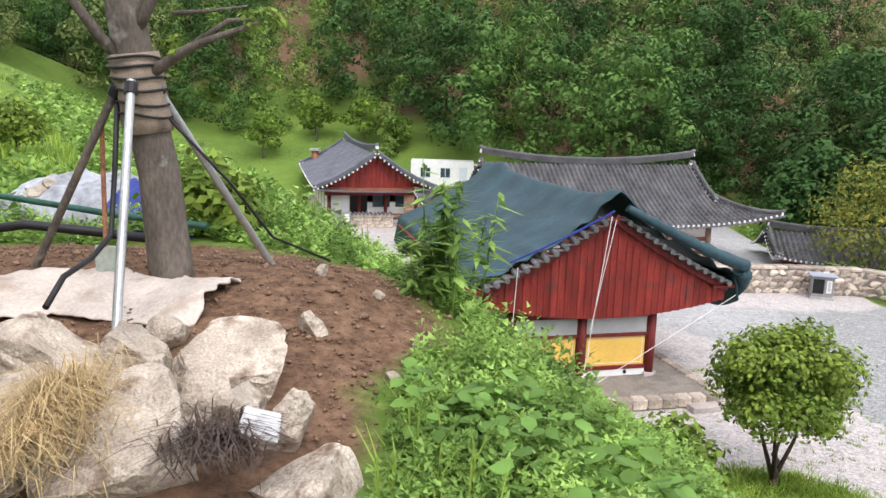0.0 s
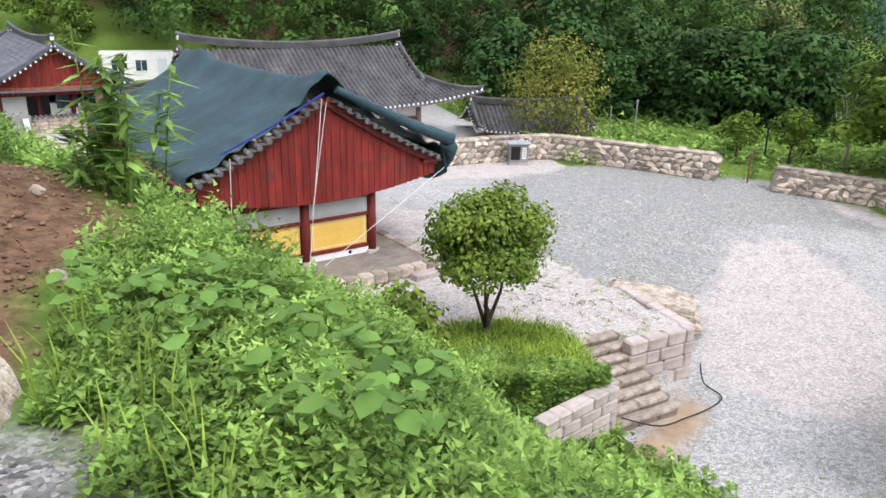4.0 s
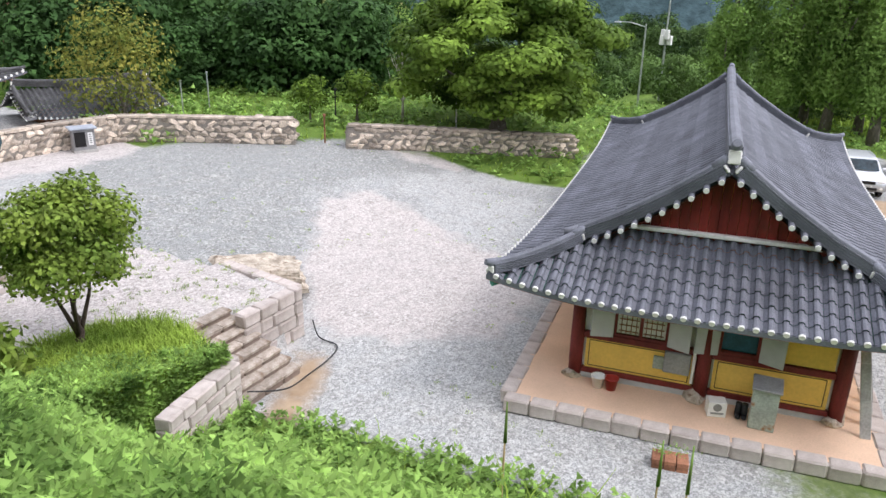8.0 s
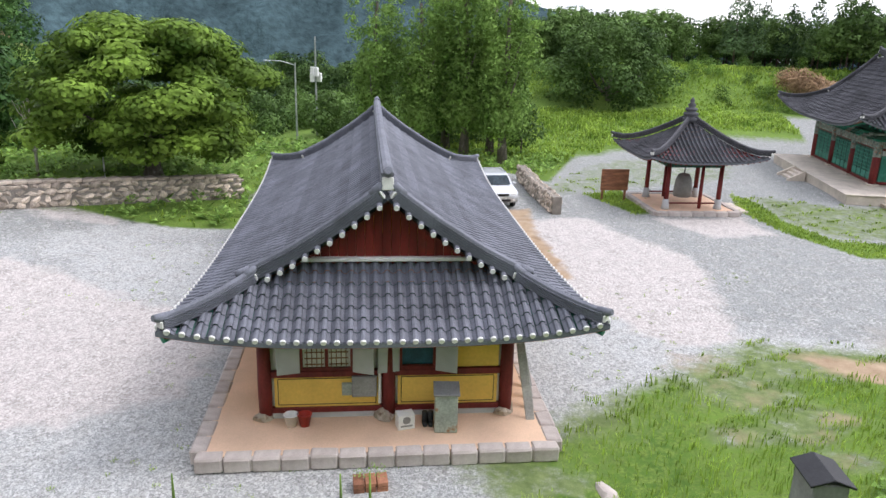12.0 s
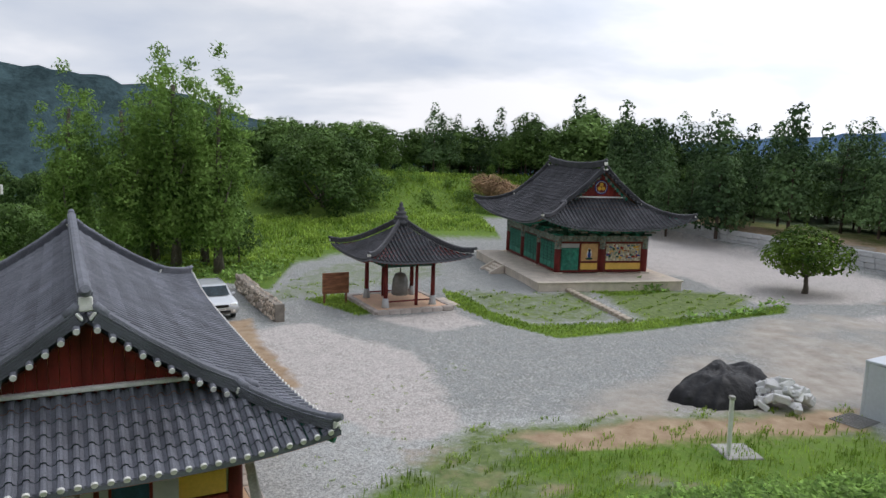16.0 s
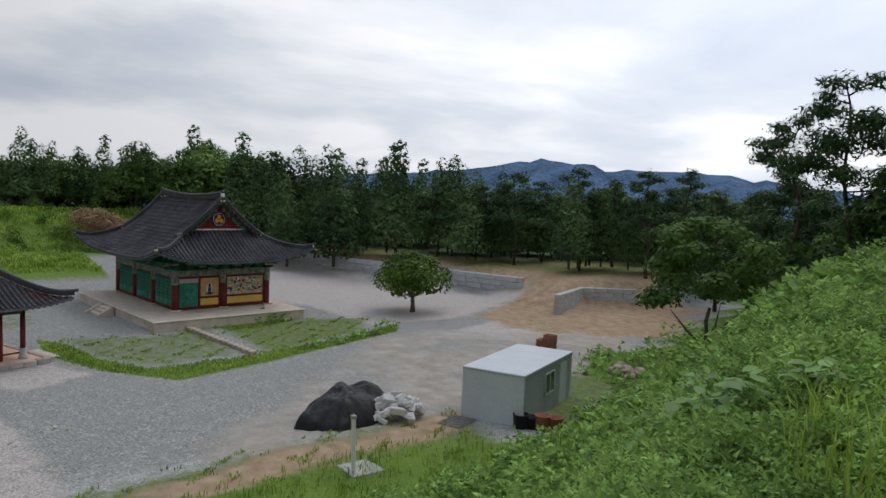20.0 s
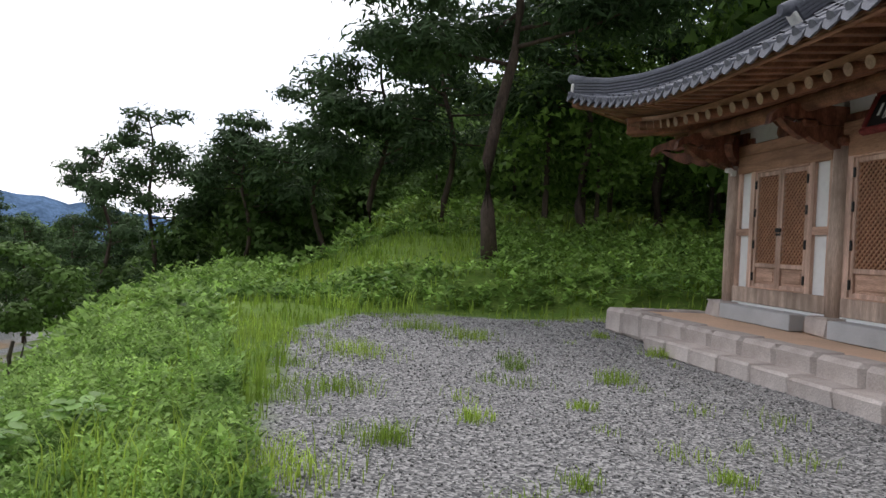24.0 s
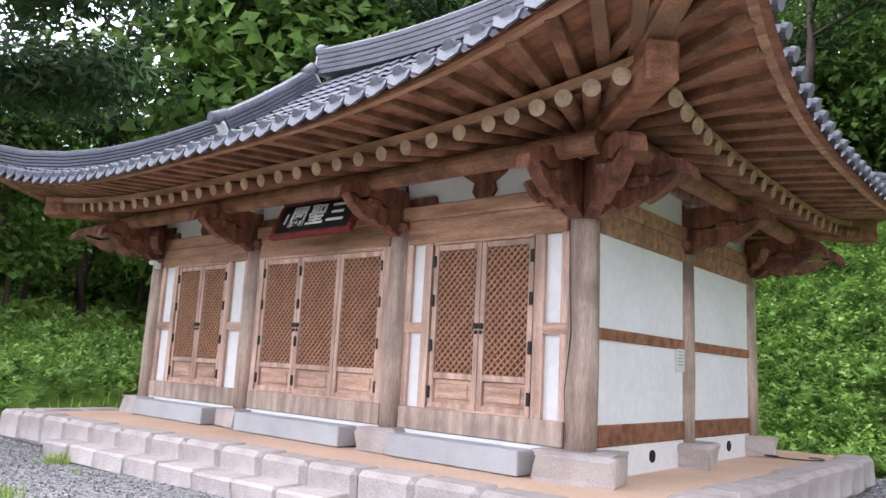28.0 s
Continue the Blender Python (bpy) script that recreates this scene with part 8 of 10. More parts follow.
sap_crown = quads_to_mesh("crown", crown_quads(nrg, round_puffs(random.Random(6), 1.0, 2.8, 1.5, 7, 0.55), 1200, 0.24), "leaf_bright")
for x, y, s in ((29.7, 34.4, 0.9), (31.9, 32.6, 1.0), (-24.5, 76.0, 1.5), (-19.7, 79.5, 1.6), (-14.2, 78.5, 1.7), (-10.5, 77.0, 1.3)):
    tree("sapling", x, y, small_trunk, sap_crown, "young tree with a thin green crown", x * 31 % 360, s, "saplings")
bare = new("bare_tree")
tagged(bare, "leafless pinkish-grey tree by the wall", "tree")
bare.matrix_basis = Matrix.Translation((33.6, 30.4, -7.1))
brg = random.Random(4)
for i in range(26):
    a, z = brg.uniform(0, 6.28), brg.uniform(1.2, 3.4)
    L = brg.uniform(0.8, 1.6)
    part("branch", tube(bmesh.new(), [(0, 0, z), (math.cos(a) * L * 0.5, math.sin(a) * L * 0.5, z + L * 0.7), (math.cos(a) * L * 0.7, math.sin(a) * L * 0.7, z + L * 1.3)], [0.03, 0.018, 0.006], 5), "granite", bare)
part("trunk", tube(bmesh.new(), [(0, 0, -0.2), (0.05, 0, 1.5), (0, 0.05, 4.4)], [0.10, 0.07, 0.02], 7), "granite", bare)
yard_crown = quads_to_mesh("crown", crown_quads(nrg, round_puffs(random.Random(12), 1.7, 4.1, 2.9, 14, 0.5), 5200, 0.26, 0.6), "leaf_bright")
yard_trunk = trunk_mesh("trunk", 2.6, 0.2, [(1.1, 0.3, 2.0, 0.8), (1.2, 2.4, 2.0, 0.8), (1.2, 4.3, 2.0, 0.8)], "bark")
tree("yard_tree", 50.6, -33.9, yard_trunk, yard_crown, "low spreading green tree standing alone in the yard", 0, 1.07)
slope_crown = quads_to_mesh("crown", crown_quads(nrg, [(q[0] * 1.15, q[1] * 1.15, q[2], q[3], q[4], q[5] * 0.7) for q in clumped(random.Random(17), 4.4, 8.2, 3.3, 30)], 9000, 0.24, 0.7, 0.3), "leaf_forest")
slope_trunk = trunk_mesh("trunk", 4.2, 0.2, [(2.2, 0.3, 2.4, 0.9), (2.5, 2.4, 2.4, 0.9), (2.4, 4.3, 2.4, 0.9)], "bark")
tree("bank_tree", 20.6, -29.6, slope_trunk, slope_crown, "dense dark green tree leaning over the bank", 40, 0.95, z=gz(20.6, -29.6) + 0.1)


def pine(x, y, h, seed, spread=3.0, size=0.30, n=5000, lean=(0.0, 0.0), z=None, from_k=0.45, near=False):
    """A red pine: a bent trunk, level limbs and flat pads of needles."""
    rng = random.Random(seed)
    t = empty("pine_tree", Matrix.Translation((x, y, gz(x, y) - 0.1 if z is None else z)), "tall pine with a dark bent trunk and flat needle pads", "tree", "pines on the hill")
    bm = bmesh.new()
    k = 9
    pts = [Vector((lean[0] * (i / k) ** 1.5 + 0.25 * math.sin(i * 1.1 + seed), lean[1] * (i / k) ** 1.5 + 0.22 * math.cos(i * 0.9 + seed * 2), h * i / k)) for i in range(k + 1)]
    pts[0] = Vector((0, 0, -0.2))
    r0 = h * 0.0165
    tube(bm, pts, [r0 * (1.25 if i == 0 else 1) * (1 - 0.75 * i / k) for i in range(k + 1)], 9)
    puffs = []
    for i in range(15):
        f = from_k + (1 - from_k) * (i + 0.3) / 15
        j = min(k - 1, int(f * k))
        b = pts[j].lerp(pts[j + 1], f * k - j)
        a = rng.uniform(0, 6.28)
        L = spread * (1.15 - 0.75 * (f - from_k) / (1 - from_k)) * rng.uniform(0.7, 1.1)
        tip = b + Vector((math.cos(a) * L, math.sin(a) * L, L * rng.uniform(-0.05, 0.28)))
        mid = b.lerp(tip, 0.5) + Vector((0, 0, rng.uniform(-0.2, 0.25)))
        tube(bm, [b, mid, tip], [r0 * 0.34, r0 * 0.22, r0 * 0.07], 5)
        for q in (0.55, 0.8, 1.0):
            c = b.lerp(tip, q)
            s = L * rng.uniform(0.28, 0.42) + 0.30
            puffs.append((c.x + rng.uniform(-0.3, 0.3), c.y + rng.uniform(-0.3, 0.3), c.z + 0.15, s, s, s * 0.46))
    top = pts[-1]
    puffs.append((top.x, top.y, top.z, 0.9, 0.9, 0.6))
    part("trunk", bm, "bark_pine", t)
    shared("crown", quads_to_mesh("crown", crown_quads(np.random.default_rng(seed), puffs, int(n * 1.25), size, 0.6, 0.2, 0.26), "needle"), t)
    return t


pine(1.4, -21.4, 12.5, 31, 4.0, 0.34, 15000, (-0.6, 0.3), 1.05, 0.42)
pine(-1.9, -28.5, 9.5, 32, 3.0, 0.34, 5000, (0.8, 0.2), None, 0.45)
pine(12.8, -34.5, 7.3, 33, 2.8, 0.36, 5000, (0.3, 0.2), -0.6, 0.4)
pine(18.7, -37.5, 9.4, 34, 3.0, 0.36, 5000, (0.4, 0.3), -2.2, 0.4)
pine(15.5, -39.5, 8.4, 35, 3.0, 0.36, 5000, (-0.3, 0.3), -1.8, 0.4)
pine(9.0, -33.0, 8.2, 36, 3.0, 0.36, 5000, (0.6, 0.3), 0.2, 0.4)
pine(6.2, -30.5, 9.0, 37, 3.0, 0.36, 5200, (-0.3, 0.3), 0.8, 0.4)
pine(3.2, -29.5, 9.4, 38, 3.2, 0.36, 5200, (0.4, 0.3), 1.0, 0.45)
pine(-5.2, -31.5, 14.0, 39, 3.6, 0.36, 5200, (-0.5, 0.3), None, 0.45)
pine(-9.5, -28.5, 13.5, 40, 3.6, 0.36, 5200, (0.5, 0.3), None, 0.45)
pine(-14.5, -22.5, 13.0, 41, 3.6, 0.36, 5200, (0.4, -0.3), None, 0.45)
pine(-21.5, -12.0, 13.0, 42, 3.6, 0.36, 5000, (0.4, -0.3), None, 0.45)
pine(-22.0, -2.5, 13.0, 43, 3.6, 0.36, 5000, (0.4, -0.3), None, 0.45)
pine(24.5, -43.5, 9.5, 44, 2.6, 0.36, 4200, (0.2, 0.3), -3.4, 0.4)
# the row of pines along the far rim of the plateau
for k, (b_, d_, h_) in enumerate(((125.5, 86, 9.0), (128.5, 84, 8.4), (131.5, 80, 9.6), (133.5, 86, 9.0), (136.5, 78, 10.4), (139.0, 84, 9.2), (141.5, 74, 10.2), (144.0, 80, 10.6), (146.5, 70, 10.4), (149.0, 66, 10.4), (151.5, 60, 10.0))):
    pine(1.5 + math.sin(radians(b_)) * d_, -1.2 + math.cos(radians(b_)) * d_, h_, 70 + k, 2.6, 0.46, 2600, (0.4 * (-1) ** k, 0.2), None, 0.42)

# ---- woods to the east, south and behind the terrace ----
prg2 = random.Random(77)
east, east_dark, south, hill, stems = [], [], [], [], bmesh.new()


def far_tree(store, kinds, bearing, dist, s, dz=0.0, stem=True):
    a = radians(bearing)
    x, y = math.sin(a) * dist, math.cos(a) * dist
    z = gz(x, y) + dz
    store.append((kinds[prg2.randrange(len(kinds))], x, y, z, prg2.uniform(0, 6), s))
    if stem:
        rod(stems, (x, y, z - 0.5), (x, y, z + 5 * s), 0.16 * s, 0.08 * s, 5)


for i in range(150):
    b = 74 + 76 * (i + prg2.random()) / 150
    far_tree(east, crown_kinds, b, prg2.uniform(106, 124) - 14 * step(112, 130, np.array(b)), prg2.uniform(0.62, 0.95) * (1.3 if 107 < b < 114 else 0.76 if b < 102 else 0.95), 0.5 * step(112, 106, np.array(b)) * step(84, 88, np.array(b)))
for i in range(170):
    b = 96 + 62 * (i + prg2.random()) / 170
    far_tree(east_dark, cone_kinds, b, prg2.uniform(84, 112) + 24 * step(114, 107, np.array(b)) - 8 * step(118, 140, np.array(b)), prg2.choice((0.75, 0.85, 0.9, 1.0, 1.05, 1.15)) * (0.76 if b < 107 else 1.08 if b < 129 else 0.80) * prg2.uniform(0.8, 1.1), 0.9)
for i in range(26):
    b = 80.5 + 10.5 * (i + prg2.random()) / 26
    far_tree(south, crown_kinds, b, prg2.uniform(100, 108), prg2.uniform(0.6, 0.9), -1.2, False)
for i in range(80):
    b = 151 + 41 * (i + prg2.random()) / 80
    far_tree(south, crown_kinds, b, prg2.uniform(36, 70), prg2.uniform(0.55, 0.85), -1.0)
for i in range(55):
    b = 178 + 40 * (i + prg2.random()) / 55
    far_tree(hill, fine_kinds, b, prg2.uniform(29, 54), prg2.uniform(0.75, 1.2) * (0.72 if b < 199 else 1.0), 0.6)
for i in range(60):
    b = 213 + 77 * (i + prg2.random()) / 60
    far_tree(hill, fine_kinds, b, prg2.uniform(23, 40), prg2.uniform(0.8, 1.2), 0.6)
for i in range(26):
    b = 199 + 22 * (i + prg2.random()) / 26
    far_tree(hill, fine_kinds, b, prg2.uniform(34, 54), prg2.uniform(1.25, 1.65), 0.4)
for i in range(120):
    b = 172 + 122 * (i + prg2.random()) / 120
    far_tree(south, low_kinds, b, prg2.uniform(27, 46) + 6 * (b < 200), prg2.uniform(0.30, 0.5), -0.9, False)
for i in range(60):
    b = 52 + 34 * (i + prg2.random()) / 60
    far_tree(east, crown_kinds, b, prg2.uniform(98, 112), prg2.uniform(0.45, 0.72), -1.2, False)
for i in range(46):
    b = 60 + 22 * (i + prg2.random()) / 46
    far_tree(east, crown_kinds, b, prg2.uniform(64, 100), prg2.uniform(0.4, 0.62), -1.4, False)
for i in range(60):
    b = 22 + 24 * (i + prg2.random()) / 60
    far_tree(north, crown_kinds, b, prg2.uniform(57, 72), prg2.uniform(0.55, 0.9), -1.2, False)
for i in range(60):
    b = 84 + 20 * (i + prg2.random()) / 60
    far_tree(hill, low_kinds, b, prg2.uniform(92, 106), prg2.uniform(0.12, 0.26), -0.35, False)
for i in range(46):
    b = 85 + 30 * (i + prg2.random()) / 46
    far_tree(east_dark, low_kinds, b, prg2.uniform(112, 124), prg2.uniform(0.55, 0.8), -0.8, False)
for i in range(16):
    b = 198 + 19 * (i + prg2.random()) / 16
    far_tree(hill, fine_kinds, b, prg2.uniform(29, 38), prg2.uniform(1.5, 1.9), -0.2)
joined("woods_east", east, "leaf_forest", "belt of dark green trees east of the yard", "woods")
joined("conifer_belt", east_dark, "needle_dark", "dark conifers along the edge of the plateau", "woods")
joined("woods_south", south, "leaf_forest", "dense wood on the hill behind the terrace", "woods")
joined("woods_hill", hill, "leaf_hill", "tall broadleaf trees on the hill behind the hall", "woods")
joined("woods_yard_edge", north[-60:], "leaf_north", "trees at the foot of the northern hill", "woods")
tagged(part("wood_stems", stems, "bark_pine", None), "slender trunks at the edge of the wood", "woods", kind="stuff")

# ---- weeds, grass and broad leaves ----
GRASS2D = grass.reshape(X.shape)
EARTH2D = earth.reshape(X.shape)
TERR2D = terrace.reshape(X.shape)
THIN2D = thin.reshape(X.shape)


def look_up(table, x, y):
    i = np.clip(np.searchsorted(gx, x) - 1, 0, len(gx) - 2)
    j = np.clip(np.searchsorted(gy, y) - 1, 0, len(gy) - 2)
    return table[i, j]


def spread(rng, n, r0, r1, lo=0.28, centre=(1.0, -1.0), bearing=(-60, 260), keep=None):
    """Random places on the grass between two distances from the terrace edge."""
    r = np.sqrt(rng.uniform(r0 * r0, r1 * r1, n))
    a = np.radians(rng.uniform(*bearing, n))
    x, y = centre[0] + r * np.sin(a), centre[1] + r * np.cos(a)
    ok = (look_up(GRASS2D, x, y) > lo) & (look_up(EARTH2D, x, y) < 0.5)
    if keep is not None:
        ok &= keep(x, y)
    x, y = x[ok], y[ok]
    return x, y, ground_height(x, y)


def sprigs(rng, x, y, z, h, leaves, leaf, wide=0.18):
    """Leafy stems: narrow pointed leaves in turns up an upright stalk, rising outwards: triangles (n, 3, 3)."""
    n = len(x)
    hh = h * rng.uniform(0.55, 1.35, n)
    dx, dy = rng.normal(0, 0.16, n) * hh, rng.normal(0, 0.16, n) * hh
    out = []
    for k in range(leaves):
        f = 0.20 + 0.80 * (k + 0.5) / leaves
        a = k * 2.4 + rng.uniform(0, 6.28, n)
        rise = rng.uniform(-0.1, 0.9, n) * (0.5 + f)
        t = np.stack([np.cos(a), np.sin(a), rise], 1)
        t /= np.linalg.norm(t, axis=1)[:, None]
        b = np.stack([-np.sin(a), np.cos(a), rng.normal(0, 0.35, n)], 1)
        s = (leaf * rng.uniform(0.6, 1.3, n) * (1.25 - 0.55 * f))[:, None]
        p = np.stack([x + dx * f, y + dy * f, z + hh * f], 1) + t * s * 0.15
        w = s * wide * rng.uniform(0.7, 1.4, n)[:, None]
        m_ = p + t * s * 0.30
        out.append(np.stack([m_ + b * w, p + t * s * 1.05, m_ - b * w], 1) if k % 3 else np.stack([p, p + t * s * 0.8 + b * w * 1.3, p + t * s * 0.8 - b * w * 1.3], 1))
    return np.concatenate(out)


def tris_to_mesh(name, q, material):
    v = q.reshape(-1, 3)
    return quads_mesh(name, v, np.arange(len(v)).reshape(-1, 3), material)


def blades(rng, x, y, z, h, w, bend=0.5):
    """Grass blades in two bent segments."""
    n = len(x)
    hh = (h * rng.uniform(0.5, 1.3, n))[:, None]
    a = rng.uniform(0, 6.28, n)
    d = np.stack([np.cos(a), np.sin(a), np.zeros(n)], 1)
    s = np.stack([-np.sin(a), np.cos(a), np.zeros(n)], 1) * w * 0.5
    p0 = np.stack([x, y, z], 1)
    p1 = p0 + np.array([0, 0, 1]) * hh * 0.6 + d * hh * 0.16 * bend
    p2 = p0 + np.array([0, 0, 1]) * hh * (1.0 - 0.25 * bend) + d * hh * 0.55 * bend
    return np.concatenate([np.stack([p0 - s, p0 + s, p1 + s * 0.8, p1 - s * 0.8], 1), np.stack([p1 - s * 0.8, p1 + s * 0.8, p2 + s * 0.1, p2 - s * 0.1], 1)])


wr = np.random.default_rng(9)


def patchy(seed, thr, s=0.9):
    return lambda x, y: lumps(x, y, s, seed) > thr


def by_boulders(x, y):
    return (x > -2.7) & (x < -0.15) & (y > 1.3) & (y < 3.4)


def off_lawn(x, y):
    """Keeps tall weeds off the short grass of the terrace."""
    toe_ = -off_line(TOE, x, y)
    return ~by_boulders(x, y) & ~((y > 12) & (off_line(EDGE, x, y) < -2.5)) & ~((toe_ < 4.5) & (y < 4) & (y > -21)) & ~((off_line(EDGE, x, y) < -1.0) & (y < -2) & (y > -17.2) & ((x + 6.38) * -0.9724 + (y + 11.42) * -0.2335 < 4.8)) & ~((y < -20) & (x < 8) & (y > -26) & (x > 1.5))


weeds = []
for n, r0, r1, h, lv, leaf in ((30000, 1.2, 5.0, 0.20, 18, 0.062), (40000, 4.6, 12, 0.26, 14, 0.085), (26000, 11, 26, 0.38, 10, 0.19), (12000, 25, 60, 0.45, 7, 0.42)):
    x, y, z = spread(wr, n, r0, r1, keep=off_lawn)
    z = z + 0.12 * np.maximum(0, lumps(x, y, 1.3, 3.0))
    weeds.append(sprigs(wr, x, y, z - 0.05, h * (0.75 + 0.5 * (lumps(x, y, 2.3, 1.0) > 0.1)), lv, leaf, 0.20 if r1 < 13 else 0.32))
x, y = wr.uniform(4.6, 9.6, 9000), wr.uniform(11.0, 14.6, 9000)
k = (y > 11.45 + 0.43 * (x - 6.9)) & (look_up(GRASS2D, x, y) > 0.3)
weeds.append(sprigs(wr, x[k], y[k], ground_height(x[k], y[k]) - 0.03, 0.40, 12, 0.13, 0.24))
bk, al = wr.uniform(4.9, 15, 17000), wr.uniform(-13, 13, 17000)
x, y = -6.38 - 0.9724 * bk - 0.2335 * al, -11.42 - 0.2335 * bk + 0.9724 * al
k = look_up(EARTH2D, x, y) < 0.5
x, y = x[k], y[k]
weeds.append(sprigs(wr, x, y, ground_height(x, y) - 0.04, 0.38, 10, 0.14, 0.30))
# herbs on the steep face above the wall beside the stairs


def sheet_height(x, y):
    """The height of the ground sheet itself, between its corners."""
    zz = np.asarray(gv)[:, 2].reshape(X.shape)
    i = np.clip(np.searchsorted(gx, x) - 1, 0, len(gx) - 2)
    j = np.clip(np.searchsorted(gy, y) - 1, 0, len(gy) - 2)
    u, v = (x - gx[i]) / (gx[i + 1] - gx[i]), (y - gy[j]) / (gy[j + 1] - gy[j])
    return (zz[i, j] * (1 - u) + zz[i + 1, j] * u) * (1 - v) + (zz[i, j + 1] * (1 - u) + zz[i + 1, j + 1] * u) * v


x, y = wr.uniform(5.6, 9.1, 7000), wr.uniform(11.6, 13.6, 7000)
k = y > 11.95 + 0.43 * (x - 6.9)
weeds.append(sprigs(wr, x[k], y[k], sheet_height(x[k], y[k]) - 0.02, 0.30, 11, 0.13, 0.24))
tagged(new("weeds", tris_to_mesh("weeds", np.concatenate(weeds), "leaf_weed")), "dense bright green weeds covering the bank", "weeds", kind="stuff")
broad = []
for n, r0, r1, leaf in ((4200, 1.6, 6, 0.085), (9000, 5.5, 15, 0.098), (7000, 14, 27, 0.15)):
    x, y, z = spread(wr, n, r0, r1, keep=lambda x, y: off_lawn(x, y) & (lumps(x, y, 0.95, 4.0) + 0.35 * lumps(x, y, 3.1, 2.0) > 0.88))
    for k in range(3):
        a = wr.uniform(0, 6.28, len(x)) if k == 0 else a + 2.1
        p = np.stack([x + np.cos(a) * leaf * 0.55, y + np.sin(a) * leaf * 0.55, z + wr.uniform(0.16, 0.34, len(x))], 1)
        nm = np.stack([0.4 * np.cos(a), 0.4 * np.sin(a), np.ones(len(x))], 1) + wr.normal(0, 0.25, (len(x), 3))
        nm /= np.linalg.norm(nm, axis=1)[:, None]
        t = np.stack([np.cos(a), np.sin(a), np.full(len(x), -0.3)], 1)
        b = np.cross(nm, t)
        s_ = (leaf * wr.uniform(0.6, 1.35, len(x)))[:, None]
        broad.append(np.stack([p - t * s_ * 0.5, p - t * s_ * 0.32 + b * s_ * 0.40, p + t * s_ * 0.12 + b * s_ * 0.42, p + t * s_ * 0.62, p + t * s_ * 0.12 - b * s_ * 0.42, p - t * s_ * 0.32 - b * s_ * 0.40], 1))
bl = np.concatenate(broad).reshape(-1, 3)
tagged(new("broad_leaves", quads_mesh("broad_leaves", bl, np.arange(len(bl)).reshape(-1, 6), "leaf_broad")), "broad vine leaves creeping over the bank", "weeds", kind="stuff")
turf = []
lawn = lambda x, y: ~off_lawn(x, y) & ~by_boulders(x, y)
for n, r0, r1, h, w, keep in (
    (30000, 1.5, 7, 0.26, 0.010, lawn),
    (42000, 6, 14, 0.28, 0.016, lawn),
    (30000, 13, 24, 0.34, 0.026, lambda x, y: lawn(x, y) & (lumps(x, y, 0.7, 2.0) > 0.2)),
    (14000, 1.6, 6, 0.42, 0.012, lambda x, y: patchy(2.0, 0.55, 1.1)(x, y) & ~by_boulders(x, y)),
    (16000, 6, 22, 0.50, 0.025, patchy(6.0, 0.6, 0.5)),
    (60000, 12, 34, 0.26, 0.030, lambda x, y: lawn(x, y) & (lumps(x, y, 0.9, 5.0) + 0.6 * lumps(x, y, 2.7, 1.0) > -0.5)),
    (22000, 16, 34, 0.34, 0.045, None),
    (22000, 30, 62, 0.30, 0.09, None),
):
    x, y, z = spread(wr, n, r0, r1, keep=keep)
    turf.append(blades(wr, x, y, z - 0.03, h, w))
x, y = wr.uniform(37, 54, 60000), wr.uniform(-31, 4, 60000)
k = (look_up(GRASS2D, x, y) > 0.45) | ((look_up(THIN2D, x, y) > 0.3) & (lumps(x, y, 2.2, 3.0) + 0.7 * lumps(x, y, 5.1, 1.0) > 0.9))
turf.append(blades(wr, x[k], y[k], ground_height(x[k], y[k]) - 0.01, 0.16, 0.05, 0.9))
x, y = wr.uniform(58, 104, 34000), wr.uniform(-28, 24, 34000)
k = look_up(GRASS2D, x, y) > 0.5
turf.append(blades(wr, x[k], y[k], ground_height(x[k], y[k]) - 0.02, 0.42 * (1 + 0.6 * (lumps(x[k], y[k], 0.3, 1.0) > 0.3)), 0.13, 1.0))
x, y = wr.uniform(19, 28, 26000), wr.uniform(-22, 3, 26000)
k = (look_up(THIN2D, x, y) > 0.3) & (lumps(x, y, 1.7, 3.0) + 0.7 * lumps(x, y, 4.1, 1.0) > 0.75)
turf.append(blades(wr, x[k], y[k], ground_height(x[k], y[k]) - 0.01, 0.18, 0.03, 0.9))
# the grassy mound under the round tree and the tufts that come up through the gravel
x, y = wr.uniform(4.6, 9.4, 22000), wr.uniform(11.8, 16.6, 22000)
k = (((x - 7.1) / 2.3) ** 2 + ((y - 14.6) / 1.9) ** 2 < 1) | ((y > 12.3 + 0.42 * (x - 7)) & (y < 14.8) & (x > 6.2) & (x < 9.1))
turf.append(blades(wr, x[k], y[k], ground_height(x[k], y[k]) - 0.02, 0.50, 0.022, 0.7))
